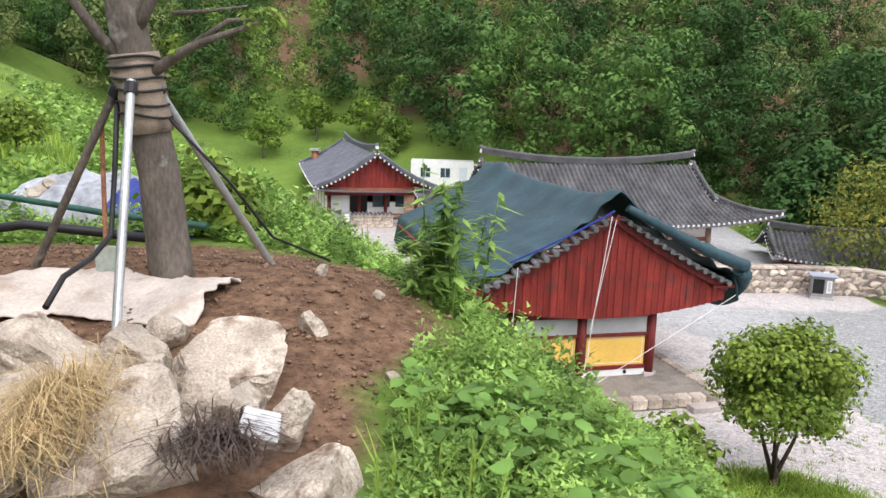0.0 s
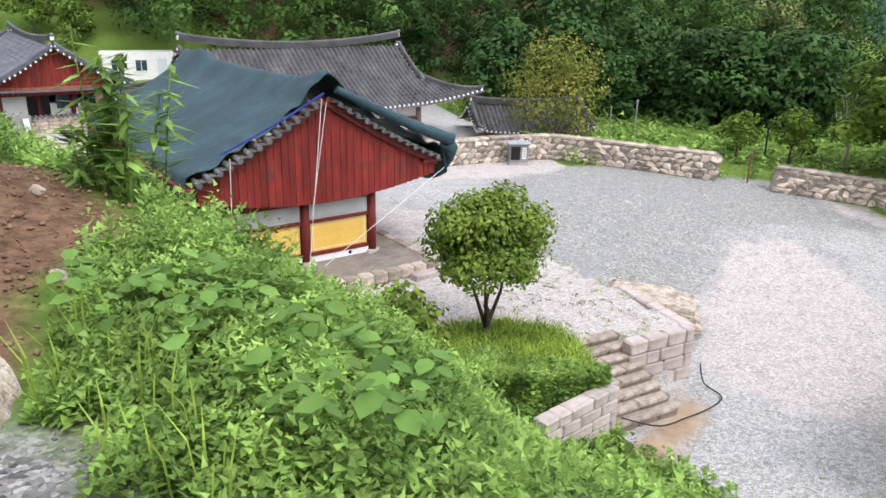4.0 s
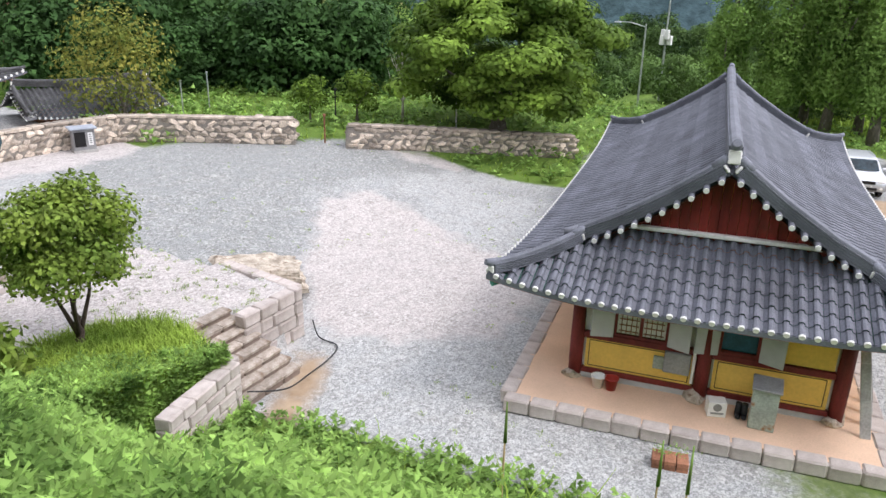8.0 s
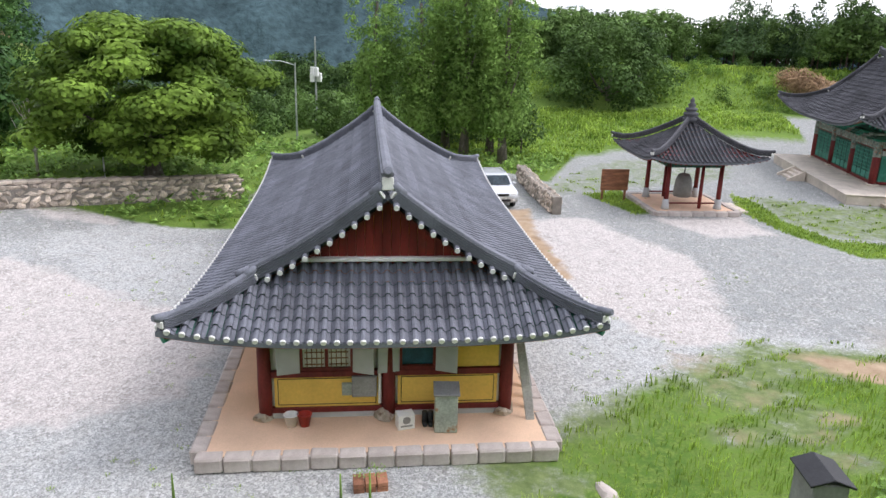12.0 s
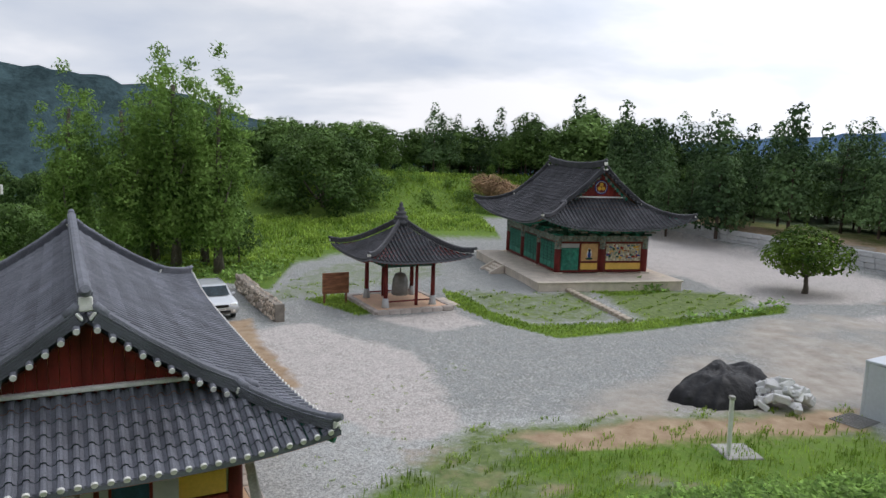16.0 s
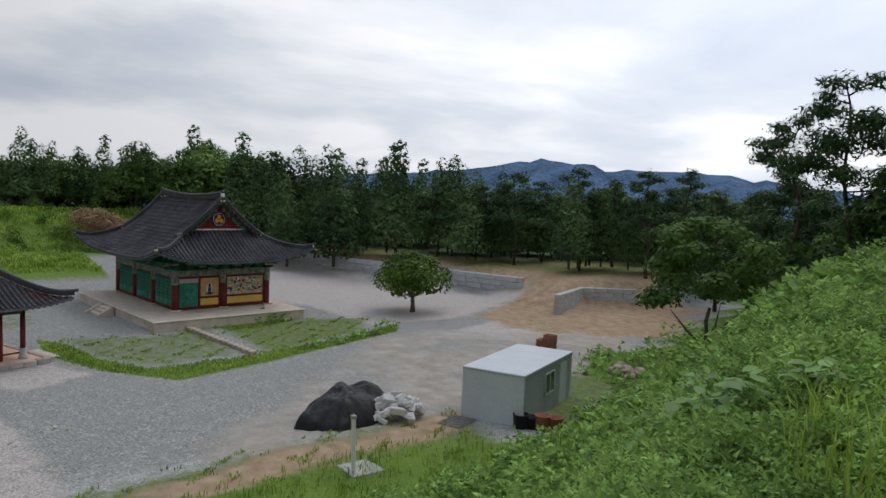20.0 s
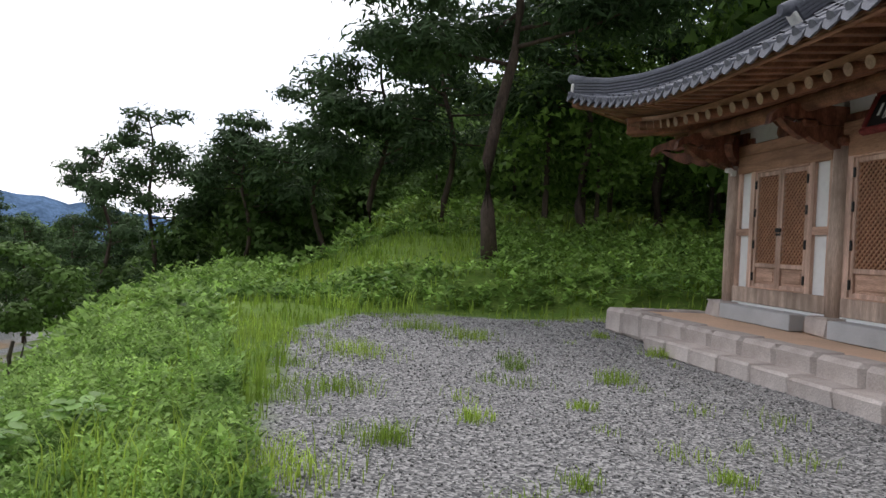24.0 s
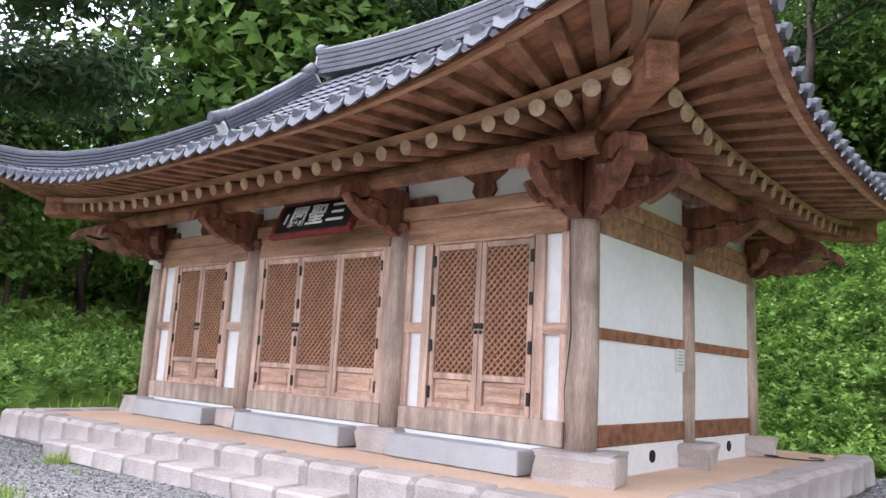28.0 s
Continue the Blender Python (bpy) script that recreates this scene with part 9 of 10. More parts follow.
for cx_, cy_, n_, sp, hh_ in ((2.35, -5.6, 220, 0.20, 0.20), (1.9, -6.6, 130, 0.10, 0.18), (1.3, -7.4, 120, 0.08, 0.14), (0.3, -8.3, 90, 0.07, 0.12), (-0.2, -9.6, 160, 0.12, 0.18), (0.9, -10.3, 100, 0.09, 0.14), (2.7, -8.4, 200, 0.2, 0.2), (-0.4, -6.2, 90, 0.07, 0.12), (0.6, -5.9, 80, 0.06, 0.12), (-1.2, -12.2, 150, 0.12, 0.18), (1.6, -12.4, 180, 0.2, 0.2), (3.0, -10.6, 260, 0.3, 0.22), (2.4, -13.6, 260, 0.3, 0.22), (-0.6, -14.0, 120, 0.1, 0.15)):
    x, y = wr.normal(cx_, sp, n_), wr.normal(cy_, sp, n_)
    turf.append(blades(wr, x, y, ground_height(x, y) - 0.01, hh_, 0.008, 0.9))
for a, b in zip(wr.uniform(-1.5, 5.2, 420), wr.uniform(-17, 0, 420)):
    e = look_up(TERR2D, np.array([a]), np.array([b]))[0]
    if 0.15 < e < 0.999 or (e >= 0.999 and wr.random() < 0.16):
        n_ = int(wr.integers(12, 60))
        px, py = wr.normal(a, 0.02 + 0.0022 * n_, n_), wr.normal(b, 0.02 + 0.0022 * n_, n_)
        turf.append(blades(wr, px, py, ground_height(px, py) - 0.01, 0.08 + 0.0018 * n_, 0.007, 1.0))
x, y = wr.uniform(7, 13, 260), wr.uniform(14.5, 24, 260)
for a, b in zip(x, y):
    if look_up(GRASS2D, np.array([a]), np.array([b]))[0] < 0.3:
        px, py = wr.normal(a, 0.05, 14), wr.normal(b, 0.05, 14)
        turf.append(blades(wr, px, py, ground_height(px, py) - 0.01, 0.10, 0.012, 1.2))
x, y = wr.uniform(12, 34, 900), wr.uniform(-6, 34, 900)
for a, b in zip(x, y):
    if look_up(GRASS2D, np.array([a]), np.array([b]))[0] < 0.3 and lumps(np.array([a]), np.array([b]), 0.35, 2.0)[0] > 0.1:
        n_ = int(wr.integers(5, 16))
        px, py = wr.normal(a, 0.06, n_), wr.normal(b, 0.06, n_)
        turf.append(blades(wr, px, py, ground_height(px, py) - 0.01, 0.08, 0.016, 1.3))
tagged(new("grass", quads_to_mesh("grass", np.concatenate(turf), "leaf_grass")), "bright green grass on terrace and bank", "grass", kind="stuff")


def pebble_mesh(name, p, s, rng, material):
    n = len(p)
    sc = s[:, None] * rng.uniform(0.65, 1.35, (n, 3))
    base = np.array([(1, 0, 0), (0.1, 1, 0.1), (-1, 0.1, 0), (0, -1, -0.1), (0.25, 0.1, 0.75), (0, 0, -0.7)])
    a = rng.uniform(0, 6.28, n)
    c, k = np.cos(a)[:, None], np.sin(a)[:, None]
    v = sc[:, None, :] * base[None]
    v = np.stack([v[..., 0] * c - v[..., 1] * k, v[..., 0] * k + v[..., 1] * c, v[..., 2]], -1) + p[:, None, :]
    tri = np.array([(0, 1, 4), (1, 2, 4), (2, 3, 4), (3, 0, 4), (1, 0, 5), (2, 1, 5), (3, 2, 5), (0, 3, 5)])
    f = (np.arange(n)[:, None, None] * 6 + tri[None]).reshape(-1, 3)
    return quads_mesh(name, v.reshape(-1, 3), f, material)


M["dry_brush"] = mat("dry_brown_brush", (0.26, 0.155, 0.085), 0.9, 1.2, 0.35, 8, 0.0, tint=(0.36, 0.24, 0.14), island=0.4)
M["gravel"] = mat("loose_gravel", (0.27, 0.267, 0.262), 0.9, 30, 0.25, 90, 0.3, 80, island=0.65)
r = np.sqrt(wr.uniform(2, 13, 78000)) ** 2 * 1.25
a = np.radians(wr.uniform(-20, 250, 78000))
x, y = 1 + r * np.sin(a), -1 + r * np.cos(a)
k = look_up(TERR2D, x, y) > 0.55
x, y, r = x[k], y[k], r[k]
tagged(new("gravel", pebble_mesh("gravel", np.stack([x, y, ground_height(x, y) + 0.006], 1), 0.006 + 0.0011 * r, wr, "gravel")), "loose grey gravel on the terrace", "gravel", kind="stuff")
x, y = wr.uniform(-5.2, 0.2, 13000), wr.uniform(2.6, 7.4, 13000)
k = look_up(EARTH2D, x, y) > 0.5
x, y = x[k], y[k]
tagged(new("clods", pebble_mesh("clods", np.stack([x, y, ground_height(x, y) + 0.01], 1), wr.gamma(1.0, 0.0058, len(x)), wr, "earth")), "crumbled brown clods of dug earth", "soil", kind="stuff")
# ---- the staked tree, boulders and loose things on the terrace ----
for k, (x, y, z, w, d, h, a) in enumerate((
    (-1.30, 2.24, 0.10, 0.74, 0.66, 0.84, 15), (-1.63, 2.98, 0.26, 0.62, 0.50, 0.56, -10), (-1.10, 2.98, 0.24, 0.76, 0.56, 0.50, 30),
    (-1.98, 2.82, 0.24, 0.76, 0.56, 0.50, 0), (-2.36, 3.12, 0.28, 0.46, 0.42, 0.36, 50), (-1.06, 2.52, 0.20, 0.34, 0.34, 0.48, 20),
    (-0.86, 2.56, 0.20, 0.30, 0.30, 0.36, 70), (-0.62, 2.52, 0.14, 0.24, 0.26, 0.44, 10), (-0.44, 2.16, 0.00, 0.60, 0.54, 0.38, -30),
    (-2.02, 2.46, 0.20, 0.46, 0.42, 0.50, 0), (-1.84, 2.02, 0.06, 0.56, 0.50, 0.52, 40), (-1.42, 2.62, 0.16, 0.46, 0.40, 0.44, 15))):
    b = new("boulder", stone_mesh("boulder", (w, d, h), 400 + k, "boulder", 0.11, 4))
    b.matrix_basis = pose(x, y, z, (28, -14, 20, 12, -22)[k % 5], (-18, 22, -10, 16)[k % 4], a)
    tagged(b, "angular tan granite boulder at the edge of the terrace", "boulder", "boulders by the dug earth")
for k, (x, y, s) in enumerate(((-0.80, 3.76, 0.22), (-1.36, 3.2, 0.16), (-1.6, 3.42, 0.30), (-0.2, 3.4, 0.12), (-0.5, 4.6, 0.1), (-0.1, 3.9, 0.09), (-1.0, 4.9, 0.12))):
    b = new("stone", stone_mesh("stone", (s, s * 0.8, s * 0.9), 430 + k, "boulder", 0.1, 2))
    b.matrix_basis = pose(x, y, gz(x, y) + s * 0.2, 0, 0, k * 40)
    tagged(b, "small stone half buried in the dug earth", "stone", "stones in the earth")
chip = new("stone_slab_piece", block_mesh("stone_slab_piece", (0.17, 0.05, 0.13), 5, "whitestone", 0.008))
chip.matrix_basis = pose(-0.62, 2.10, 0.30, -35, 18, 20)
tagged(chip, "broken white slab piece leaning on the boulders", "stone")

staked = empty("staked_tree", Matrix.Translation((-2.12, 4.58, 0.30)), "newly planted tree with burlap-wrapped trunk and pruned limbs", "tree")
tb = bmesh.new()
tube(tb, [(0.02, 0, -0.1), (0, 0, 0.2), (-0.04, -0.04, 0.9), (-0.12, -0.12, 1.5), (-0.17, -0.2, 2.1), (-0.22, -0.25, 2.9), (-0.3, -0.3, 3.8)], [0.20, 0.165, 0.15, 0.145, 0.13, 0.10, 0.05], 14)
for pts, r0 in (
    ([(-0.14, -0.15, 1.62), (-0.30, -0.3, 1.85), (-0.42, -0.6, 2.2), (-0.5, -0.8, 2.9)], 0.055),
    ([(-0.12, -0.15, 1.55), (0.10, -0.2, 1.68), (0.36, -0.32, 1.80), (0.60, -0.36, 1.88), (0.86, -0.36, 1.97)], 0.05),
    ([(0.36, -0.32, 1.80), (0.62, -0.3, 1.98), (0.80, -0.3, 1.99)], 0.03),
    ([(-0.16, -0.18, 1.8), (0.05, -0.25, 2.1), (0.22, -0.28, 2.4), (0.5, -0.3, 2.7)], 0.05),
    ([(0.22, -0.28, 2.02), (0.5, -0.37, 2.03), (0.75, -0.3, 2.08)], 0.02),
    ([(-0.15, -0.2, 2.0), (-0.1, -0.3, 2.5), (0.0, -0.4, 3.2)], 0.06),
):
    tube(tb, pts, [r0 * (1 - 0.75 * i / (len(pts) - 1)) for i in range(len(pts))], 7)
part("trunk", tb, "bark", staked)
wb = bmesh.new()
tube(wb, [(-0.085, -0.08, 1.20), (-0.095, -0.09, 1.30), (-0.11, -0.11, 1.45), (-0.125, -0.13, 1.60), (-0.14, -0.15, 1.76)], [0.175, 0.182, 0.178, 0.182, 0.172], 16)
part("burlap_wrap", wb, "burlap", staked, "tan burlap wrap bound with black bands")
for z in (1.32, 1.40, 1.50, 1.58, 1.66, 1.72):
    q = (z - 1.2) / 0.56
    part("band", tube(bmesh.new(), [(-0.09 - 0.05 * q + 0.188 * math.cos(a), -0.085 - 0.065 * q + 0.188 * math.sin(a), z + 0.015 * math.sin(a * 2 + z * 9)) for a in np.linspace(0, 6.28, 22)], [0.010] * 22, 5), "rubber", staked)
lq = crown_quads(np.random.default_rng(3), [(0.86, -0.36, 1.98, 0.16, 0.16, 0.08), (0.22, -0.3, 1.82, 0.07, 0.07, 0.08)], 90, 0.06)
shared("leaves", quads_to_mesh("leaves", lq, "leaf_shrub"), staked)
lq = crown_quads(np.random.default_rng(6), [(-0.4, -0.5, 3.9, 1.1, 1.1, 0.7), (0.5, -0.4, 3.6, 0.9, 0.9, 0.6)], 500, 0.11)
shared("leaves", quads_to_mesh("leaves", lq, "leaf_shrub"), staked)
for (a, b, m_, lb) in (((-1.98, 3.43, 0.10), (-2.17, 4.20, 1.86), "steel", "galvanised steel prop pole"), ((-3.42, 4.75, 0.2), (-2.33, 4.33, 1.84), "bark", "brown wooden prop pole"), ((-1.46, 5.55, 0.05), (-2.12, 4.42, 1.86), "steel", "galvanised steel prop pole")):
    p = empty("prop_pole", Matrix(), lb + " tied to the tree", "pole", "props of the tree")
    part("pole", rod(bmesh.new(), a, b, 0.032, 0.030, 12), m_, p)
    d = (Vector(b) - Vector(a)).normalized()
    part("binding", rod(bmesh.new(), Vector(b) - d * 0.10, Vector(b) - d * 0.02, 0.045, None, 10), "rubber", p)
spade = empty("spade", Matrix.Translation((-2.56, 4.45, 0.38)), "old spade standing in the earth", "spade")
part("shaft", rod(bmesh.new(), (0, 0, 0.25), (0.02, 0, 1.15), 0.018, None, 8), "wood_dark", spade)
part("blade", boxes(((0, 0, 0.12), (0.18, 0.02, 0.28)), bevel=0.03), "rust_metal", spade)


def sheet(name, x0, x1, y0, y1, lift, material, label, seed, n=40, wave=0.06, cat="sheet", round_=None):
    """A crumpled sheet lying on the ground."""
    v, f = [], []
    for i in range(n):
        for j in range(n):
            u, w = i / (n - 1), j / (n - 1)
            x = x0 + (x1 - x0) * u + 0.10 * noise.noise(Vector((w * 5, seed, 0)))
            y = y0 + (y1 - y0) * w + 0.12 * noise.noise(Vector((u * 5, seed + 3, 0)))
            z = gz(x, y) + 0.02 + lift(u, w) + wave * (noise.noise(Vector((x * 3.2, y * 3.2, seed))) * 0.6 + abs(noise.noise(Vector((x * 8, y * 7, seed)))) * 0.4)
            v.append((x, y, z))
    for i in range(n - 1):
        for j in range(n - 1):
            f.append((i * n + j, (i + 1) * n + j, (i + 1) * n + j + 1, i * n + j + 1))
    ob = new(name, mesh_of(name, v, f, material, True))
    md = ob.modifiers.new("thickness", "SOLIDIFY")
    md.thickness = 0.012
    return tagged(ob, label, cat)


M["sack"] = mat("dirty_white_mat", (0.52, 0.46, 0.40), 0.9, 2.5, 0.16, 40, 0.5, 25, spot=(0.30, 0.22, 0.16), spots=(0.55, 0.75, 3.0))
sheet("woven_mat", -3.6, -1.55, 3.66, 4.5, lambda u, w: 0.10 * math.sin(math.pi * w) * (0.5 + 0.5 * math.sin(u * 7)), "sack", "dirty white woven mat spread on the earth", 3, wave=0.09, cat="mat")
sheet("silver_tarp", -6.3, -3.9, 8.2, 9.7, lambda u, w: 0.70 * math.sin(math.pi * min(1, w * 1.0)) ** 0.7 * math.sin(math.pi * (0.06 + 0.88 * u)) ** 0.6, "tarp_silver", "silver tarpaulin over a heap of stones", 7, wave=0.16, cat="tarpaulin")
sheet("blue_tarp", -4.6, -3.4, 8.0, 9.6, lambda u, w: 0.62 * math.sin(math.pi * w) ** 0.6 * (1 - u) ** 0.6, "tarp_blue", "blue tarpaulin on the heap", 9, wave=0.12, cat="tarpaulin")
for k in range(9):
    s = 0.22 + 0.06 * (k % 3)
    b = new("stone", stone_mesh("stone", (s * 1.3, s, s * 0.8), 470 + k, "boulder", 0.1, 2))
    x, y = -6.0 + 0.12 * (k % 4), 8.5 + 0.16 * (k // 2)
    b.matrix_basis = pose(x, y, gz(x, y) + 0.15 + 0.12 * (k % 4), 0, 0, k * 50)
    tagged(b, "stone stacked at the end of the heap", "stone", "stones of the heap")
bm = tube(bmesh.new(), [(-6.5, 7.6, 0.62), (-4.85, 6.9, 0.60), (-3.6, 6.6, 0.52), (-2.6, 6.5, 0.46)], [0.035] * 4, 10)
tagged(part("water_pipe", bm, "teal_dark"), "dark green plastic water pipe on the grass", "pipe")
tagged(part("hose", tube(bmesh.new(), [(-4.4, 5.4, 0.50), (-3.9, 5.5, 0.58), (-3.3, 5.7, 0.50), (-2.9, 5.9, 0.42)], [0.045] * 4, 10), "rubber"), "thick black hose end on the earth", "hose")
tagged(part("hose", tube(bmesh.new(), [(-2.36, 3.36, 0.46), (-2.38, 3.6, 0.60), (-2.36, 3.9, 0.66), (-2.35, 4.15, 0.78), (-2.38, 4.3, 1.2), (-2.36, 4.36, 1.75)], [0.020] * 6, 8), "rubber"), "black hose hanging from the tree", "hose")
tagged(part("cable", tube(bmesh.new(), [(-2.1, 4.4, 1.7), (-1.75, 4.9, 1.1), (-1.5, 5.2, 0.62), (-1.1, 5.6, 0.35)], [0.012] * 4, 6), "rubber"), "black cable slung from the tree", "cable")
# dry straw and roots between the boulders
sr = np.random.default_rng(14)
n = 1500
x, y = sr.normal(-1.56, 0.13, n), sr.normal(2.06, 0.20, n)
q = blades(sr, x, y, 0.40 + sr.uniform(-0.02, 0.06, n) - 0.8 * np.abs(x + 1.50) - 0.35 * np.maximum(0, 2.1 - y), 0.22, 0.005, 2.6)
tagged(new("straw", quads_to_mesh("straw", q, "straw")), "dry straw heaped over the boulders", "straw", kind="stuff")
n = 420
x, y = sr.normal(-0.76, 0.09, n), sr.normal(2.04, 0.10, n)
q = blades(sr, x, y, np.full(n, 0.22) + sr.uniform(0, 0.1, n), 0.16, 0.008, 2.6)
tagged(new("roots", quads_to_mesh("roots", q, "bark_pine")), "tangle of dark dry roots", "roots", kind="stuff")
# tall weeds: the big stalk at the edge of the earth heap and thin stalks on the crest
tall = empty("tall_weed", Matrix.Translation((0.02, 5.0, gz(0.02, 5.0) - 0.05)), "tall leafy weed with drooping long leaves", "plant")
tr_ = np.random.default_rng(8)
tq = []
for k in range(16):
    a, h = tr_.uniform(0, 6.28), tr_.uniform(0.6, 1.3)
    bx, by = tr_.normal(0, 0.13), tr_.normal(0, 0.13)
    tx, ty = bx + math.cos(a) * 0.16, by + math.sin(a) * 0.16
    part("stalk", tube(bmesh.new(), [(bx, by, -0.1), ((bx + tx) / 2, (by + ty) / 2, h * 0.5), (tx, ty, h)], [0.010, 0.008, 0.003], 5), "leaf_weed", tall)
    n = 34
    f = tr_.uniform(0.25, 1.0, n)
    aa = tr_.uniform(0, 6.28, n)
    p = np.stack([bx + (tx - bx) * f + np.cos(aa) * 0.07, by + (ty - by) * f + np.sin(aa) * 0.07, h * f], 1)
    t = np.stack([np.cos(aa), np.sin(aa), tr_.uniform(-0.5, 0.3, n)], 1)
    b = np.cross(t, np.array([0, 0, 1.0]))
    b /= np.linalg.norm(b, axis=1)[:, None]
    s = tr_.uniform(0.14, 0.27, n)[:, None]
    tq.append(np.stack([p - t * s * 0.4, p + b * s * 0.13, p + t * s * 0.8, p - b * s * 0.13], 1))
shared("leaves", quads_to_mesh("leaves", np.concatenate(tq), "leaf_weed"), tall)
for x, y, h in ((4.45, 1.75, 0.75), (4.75, 0.75, 0.6), (4.82, 0.58, 0.62), (4.3, 1.2, 0.4)):
    z0 = gz(x, y)
    st = empty("weed_stalk", Matrix.Translation((x, y, z0)), "thin dry weed stalk on the crest of the bank", "plant", "stalks on the crest")
    top = -1.28 - z0 if h > 0.5 else h
    part("stalk", tube(bmesh.new(), [(0, 0, -0.1), (0.01, 0, top * 0.6), (0.03, 0.01, max(0.4, top))], [0.012, 0.009, 0.004], 5), "straw", st)
    part("seed_head", tube(bmesh.new(), [(0.015, 0, max(0.4, top) * 0.78), (0.03, 0.01, max(0.4, top) * 1.02)], [0.014, 0.005], 6), "leaf_weed", st)

# ---- things round the yard ----
CB = Matrix.Translation((26.52, -24.03, -8.62)) @ Matrix.Rotation(radians(-65), 4, "Z")
cabin = empty("container_cabin", CB, "grey-white metal container cabin at the foot of the bank", "cabin")
part("body", boxes(((0, 0, 1.2), (5.9, 2.8, 2.2)), bevel=0.02), "cabin_grey", cabin)
part("roof", boxes(((0, 0, 2.33), (6.05, 2.95, 0.10)), bevel=0.02), "cabin_white", cabin, "white flat metal roof")
part("end_panel", boxes(((-2.975, 0, 1.18), (0.03, 2.7, 2.15))), "cabin_white", cabin, "pale grey end panel")
for x in (-2.95, 2.95):
    for y in (-1.4, 1.4):
        part("corner_post", boxes(((x, y, 1.2), (0.12, 0.12, 2.3)), bevel=0.01), "cabin_white", cabin)
w_ = part("window", boxes(((0.1, -1.42, 1.45), (1.1, 0.05, 0.9))), "glass", cabin)
part("window_frame", boxes(((0.1, -1.44, 1.92), (1.2, 0.06, 0.06)), ((0.1, -1.44, 0.98), (1.2, 0.06, 0.06)), ((-0.47, -1.44, 1.45), (0.06, 0.06, 1.0)), ((0.67, -1.44, 1.45), (0.06, 0.06, 1.0)), ((0.1, -1.44, 1.45), (0.05, 0.05, 0.9))), "cabin_white", w_)
part("door", boxes(((1.9, -1.42, 1.1), (0.85, 0.05, 1.95))), "cabin_white", cabin)
for x, y, m_, h, lb in ((24.0, -21.9, "rubber", 0.55, "black plastic tub"), (23.75, -22.3, "rubber", 0.45, "black plastic tub"), (23.3, -22.5, "terracotta", 0.6, "red-brown plastic tub"), (22.95, -22.9, "terracotta", 0.55, "red-brown plastic tub")):
    o = new("tub")
    o.matrix_basis = Matrix.Translation((x, y, gz(x, y) + 0.02))
    tagged(o, lb + " standing beside the cabin", "tub", "tubs by the cabin")
    part("bucket", lathe(bmesh.new(), [(0.30, 0), (0.34, h), (0.36, h), (0.36, h + 0.03), (0.31, h + 0.03), (0.28, 0.06)], 18), m_, o)
pallet = empty("metal_grate", pose(25.9, -20.0, gz(25.9, -20.0) + 0.06, 0, 0, -65), "dark metal grate lying on the ground", "grate")
for i in range(9):
    part("bar", boxes(((-0.7 + 0.17 * i, 0, 0), (0.04, 1.2, 0.05))), "grey_metal", pallet)
v, f = [], []
n = 44
for i in range(n):
    for j in range(n):
        u, w = -1 + 2 * i / (n - 1), -1 + 2 * j / (n - 1)
        rr_ = max(abs(u), abs(w))
        a = math.atan2(w, u)
        k = rr_
        o_ = 1 + 0.22 * noise.noise(Vector((math.cos(a) * 1.4, math.sin(a) * 1.4, 7))) + 0.07 * noise.noise(Vector((math.cos(a) * 6, math.sin(a) * 6, 2))) * k
        x, y = 2.65 * math.cos(a) * k * o_, 1.65 * math.sin(a) * k * o_
        z = 1.15 * max(0, 1 - k ** 2.6) ** 0.7 * (1 + 0.45 * noise.noise(Vector((x * 0.8, y * 0.8, 4)))) + 0.22 * noise.noise(Vector((x * 2.1, y * 2.1, 1))) * (1.08 - k) + 0.07 * (1 - abs(noise.noise(Vector((x * 3.4, y * 3.4, 9)))) * 4) * (1.02 - k)
        z += 0.16 * max(0, noise.noise(Vector((x * 2.2, y * 2.2, 3)))) * (k > 0.8)
        v.append((x, y, max(z, -0.05)))
for i in range(n - 1):
    for j in range(n - 1):
        f.append((i * n + j, (i + 1) * n + j, (i + 1) * n + j + 1, i * n + j + 1))
cover = tagged(new("black_cover", mesh_of("black_cover", v, f, "black", True)), "black sheet over a heap of stones in the yard", "sheet")
cover.matrix_basis = pose(29.0, -16.3, gz(29, -16.3) - 0.03, 0, 0, -58)
br_ = random.Random(19)
for k in range(64):
    s = br_.uniform(0.38, 0.68)
    a, rad = br_.uniform(0, 6.28), br_.random() ** 0.6
    x, y = 27.75 + 1.25 * rad * math.cos(a), -18.05 + 1.3 * rad * math.sin(a)
    b = new("cut_stone", block_mesh("cut_stone", (s, s * 0.6, s * 0.42), k, "whitestone", 0.02))
    b.matrix_basis = pose(x, y, gz(x, y) + max(0, 0.95 * (1 - rad)) + br_.uniform(0, 0.08), br_.uniform(-35, 35), br_.uniform(-35, 35), br_.uniform(0, 360))
    tagged(b, "pale cut stone in a tumbled heap", "stone", "heap of cut stones")
wp = empty("white_post", Matrix.Translation((22.9, -13.3, gz(22.9, -13.3))), "white water standpipe post on a concrete pad", "post")
part("pipe", rod(bmesh.new(), (0, 0, -0.1), (0.10, 0, 1.95), 0.075, None, 14), "plastic_white", wp)
part("cap", boxes(((0.10, 0, 1.98), (0.20, 0.17, 0.12)), bevel=0.02), "concrete", wp)
part("pad", boxes(((0.30, -0.45, 0.0), (1.25, 1.25, 0.12)), bevel=0.03), "concrete", wp)
stack = empty("brick_stack", pose(33.7, -32.6, gz(33.7, -32.6), 0, 0, 20), "stack of red bricks on a pallet", "bricks")
bk = block_mesh("brick", (0.21, 0.10, 0.062), 1, "brick", 0.003)
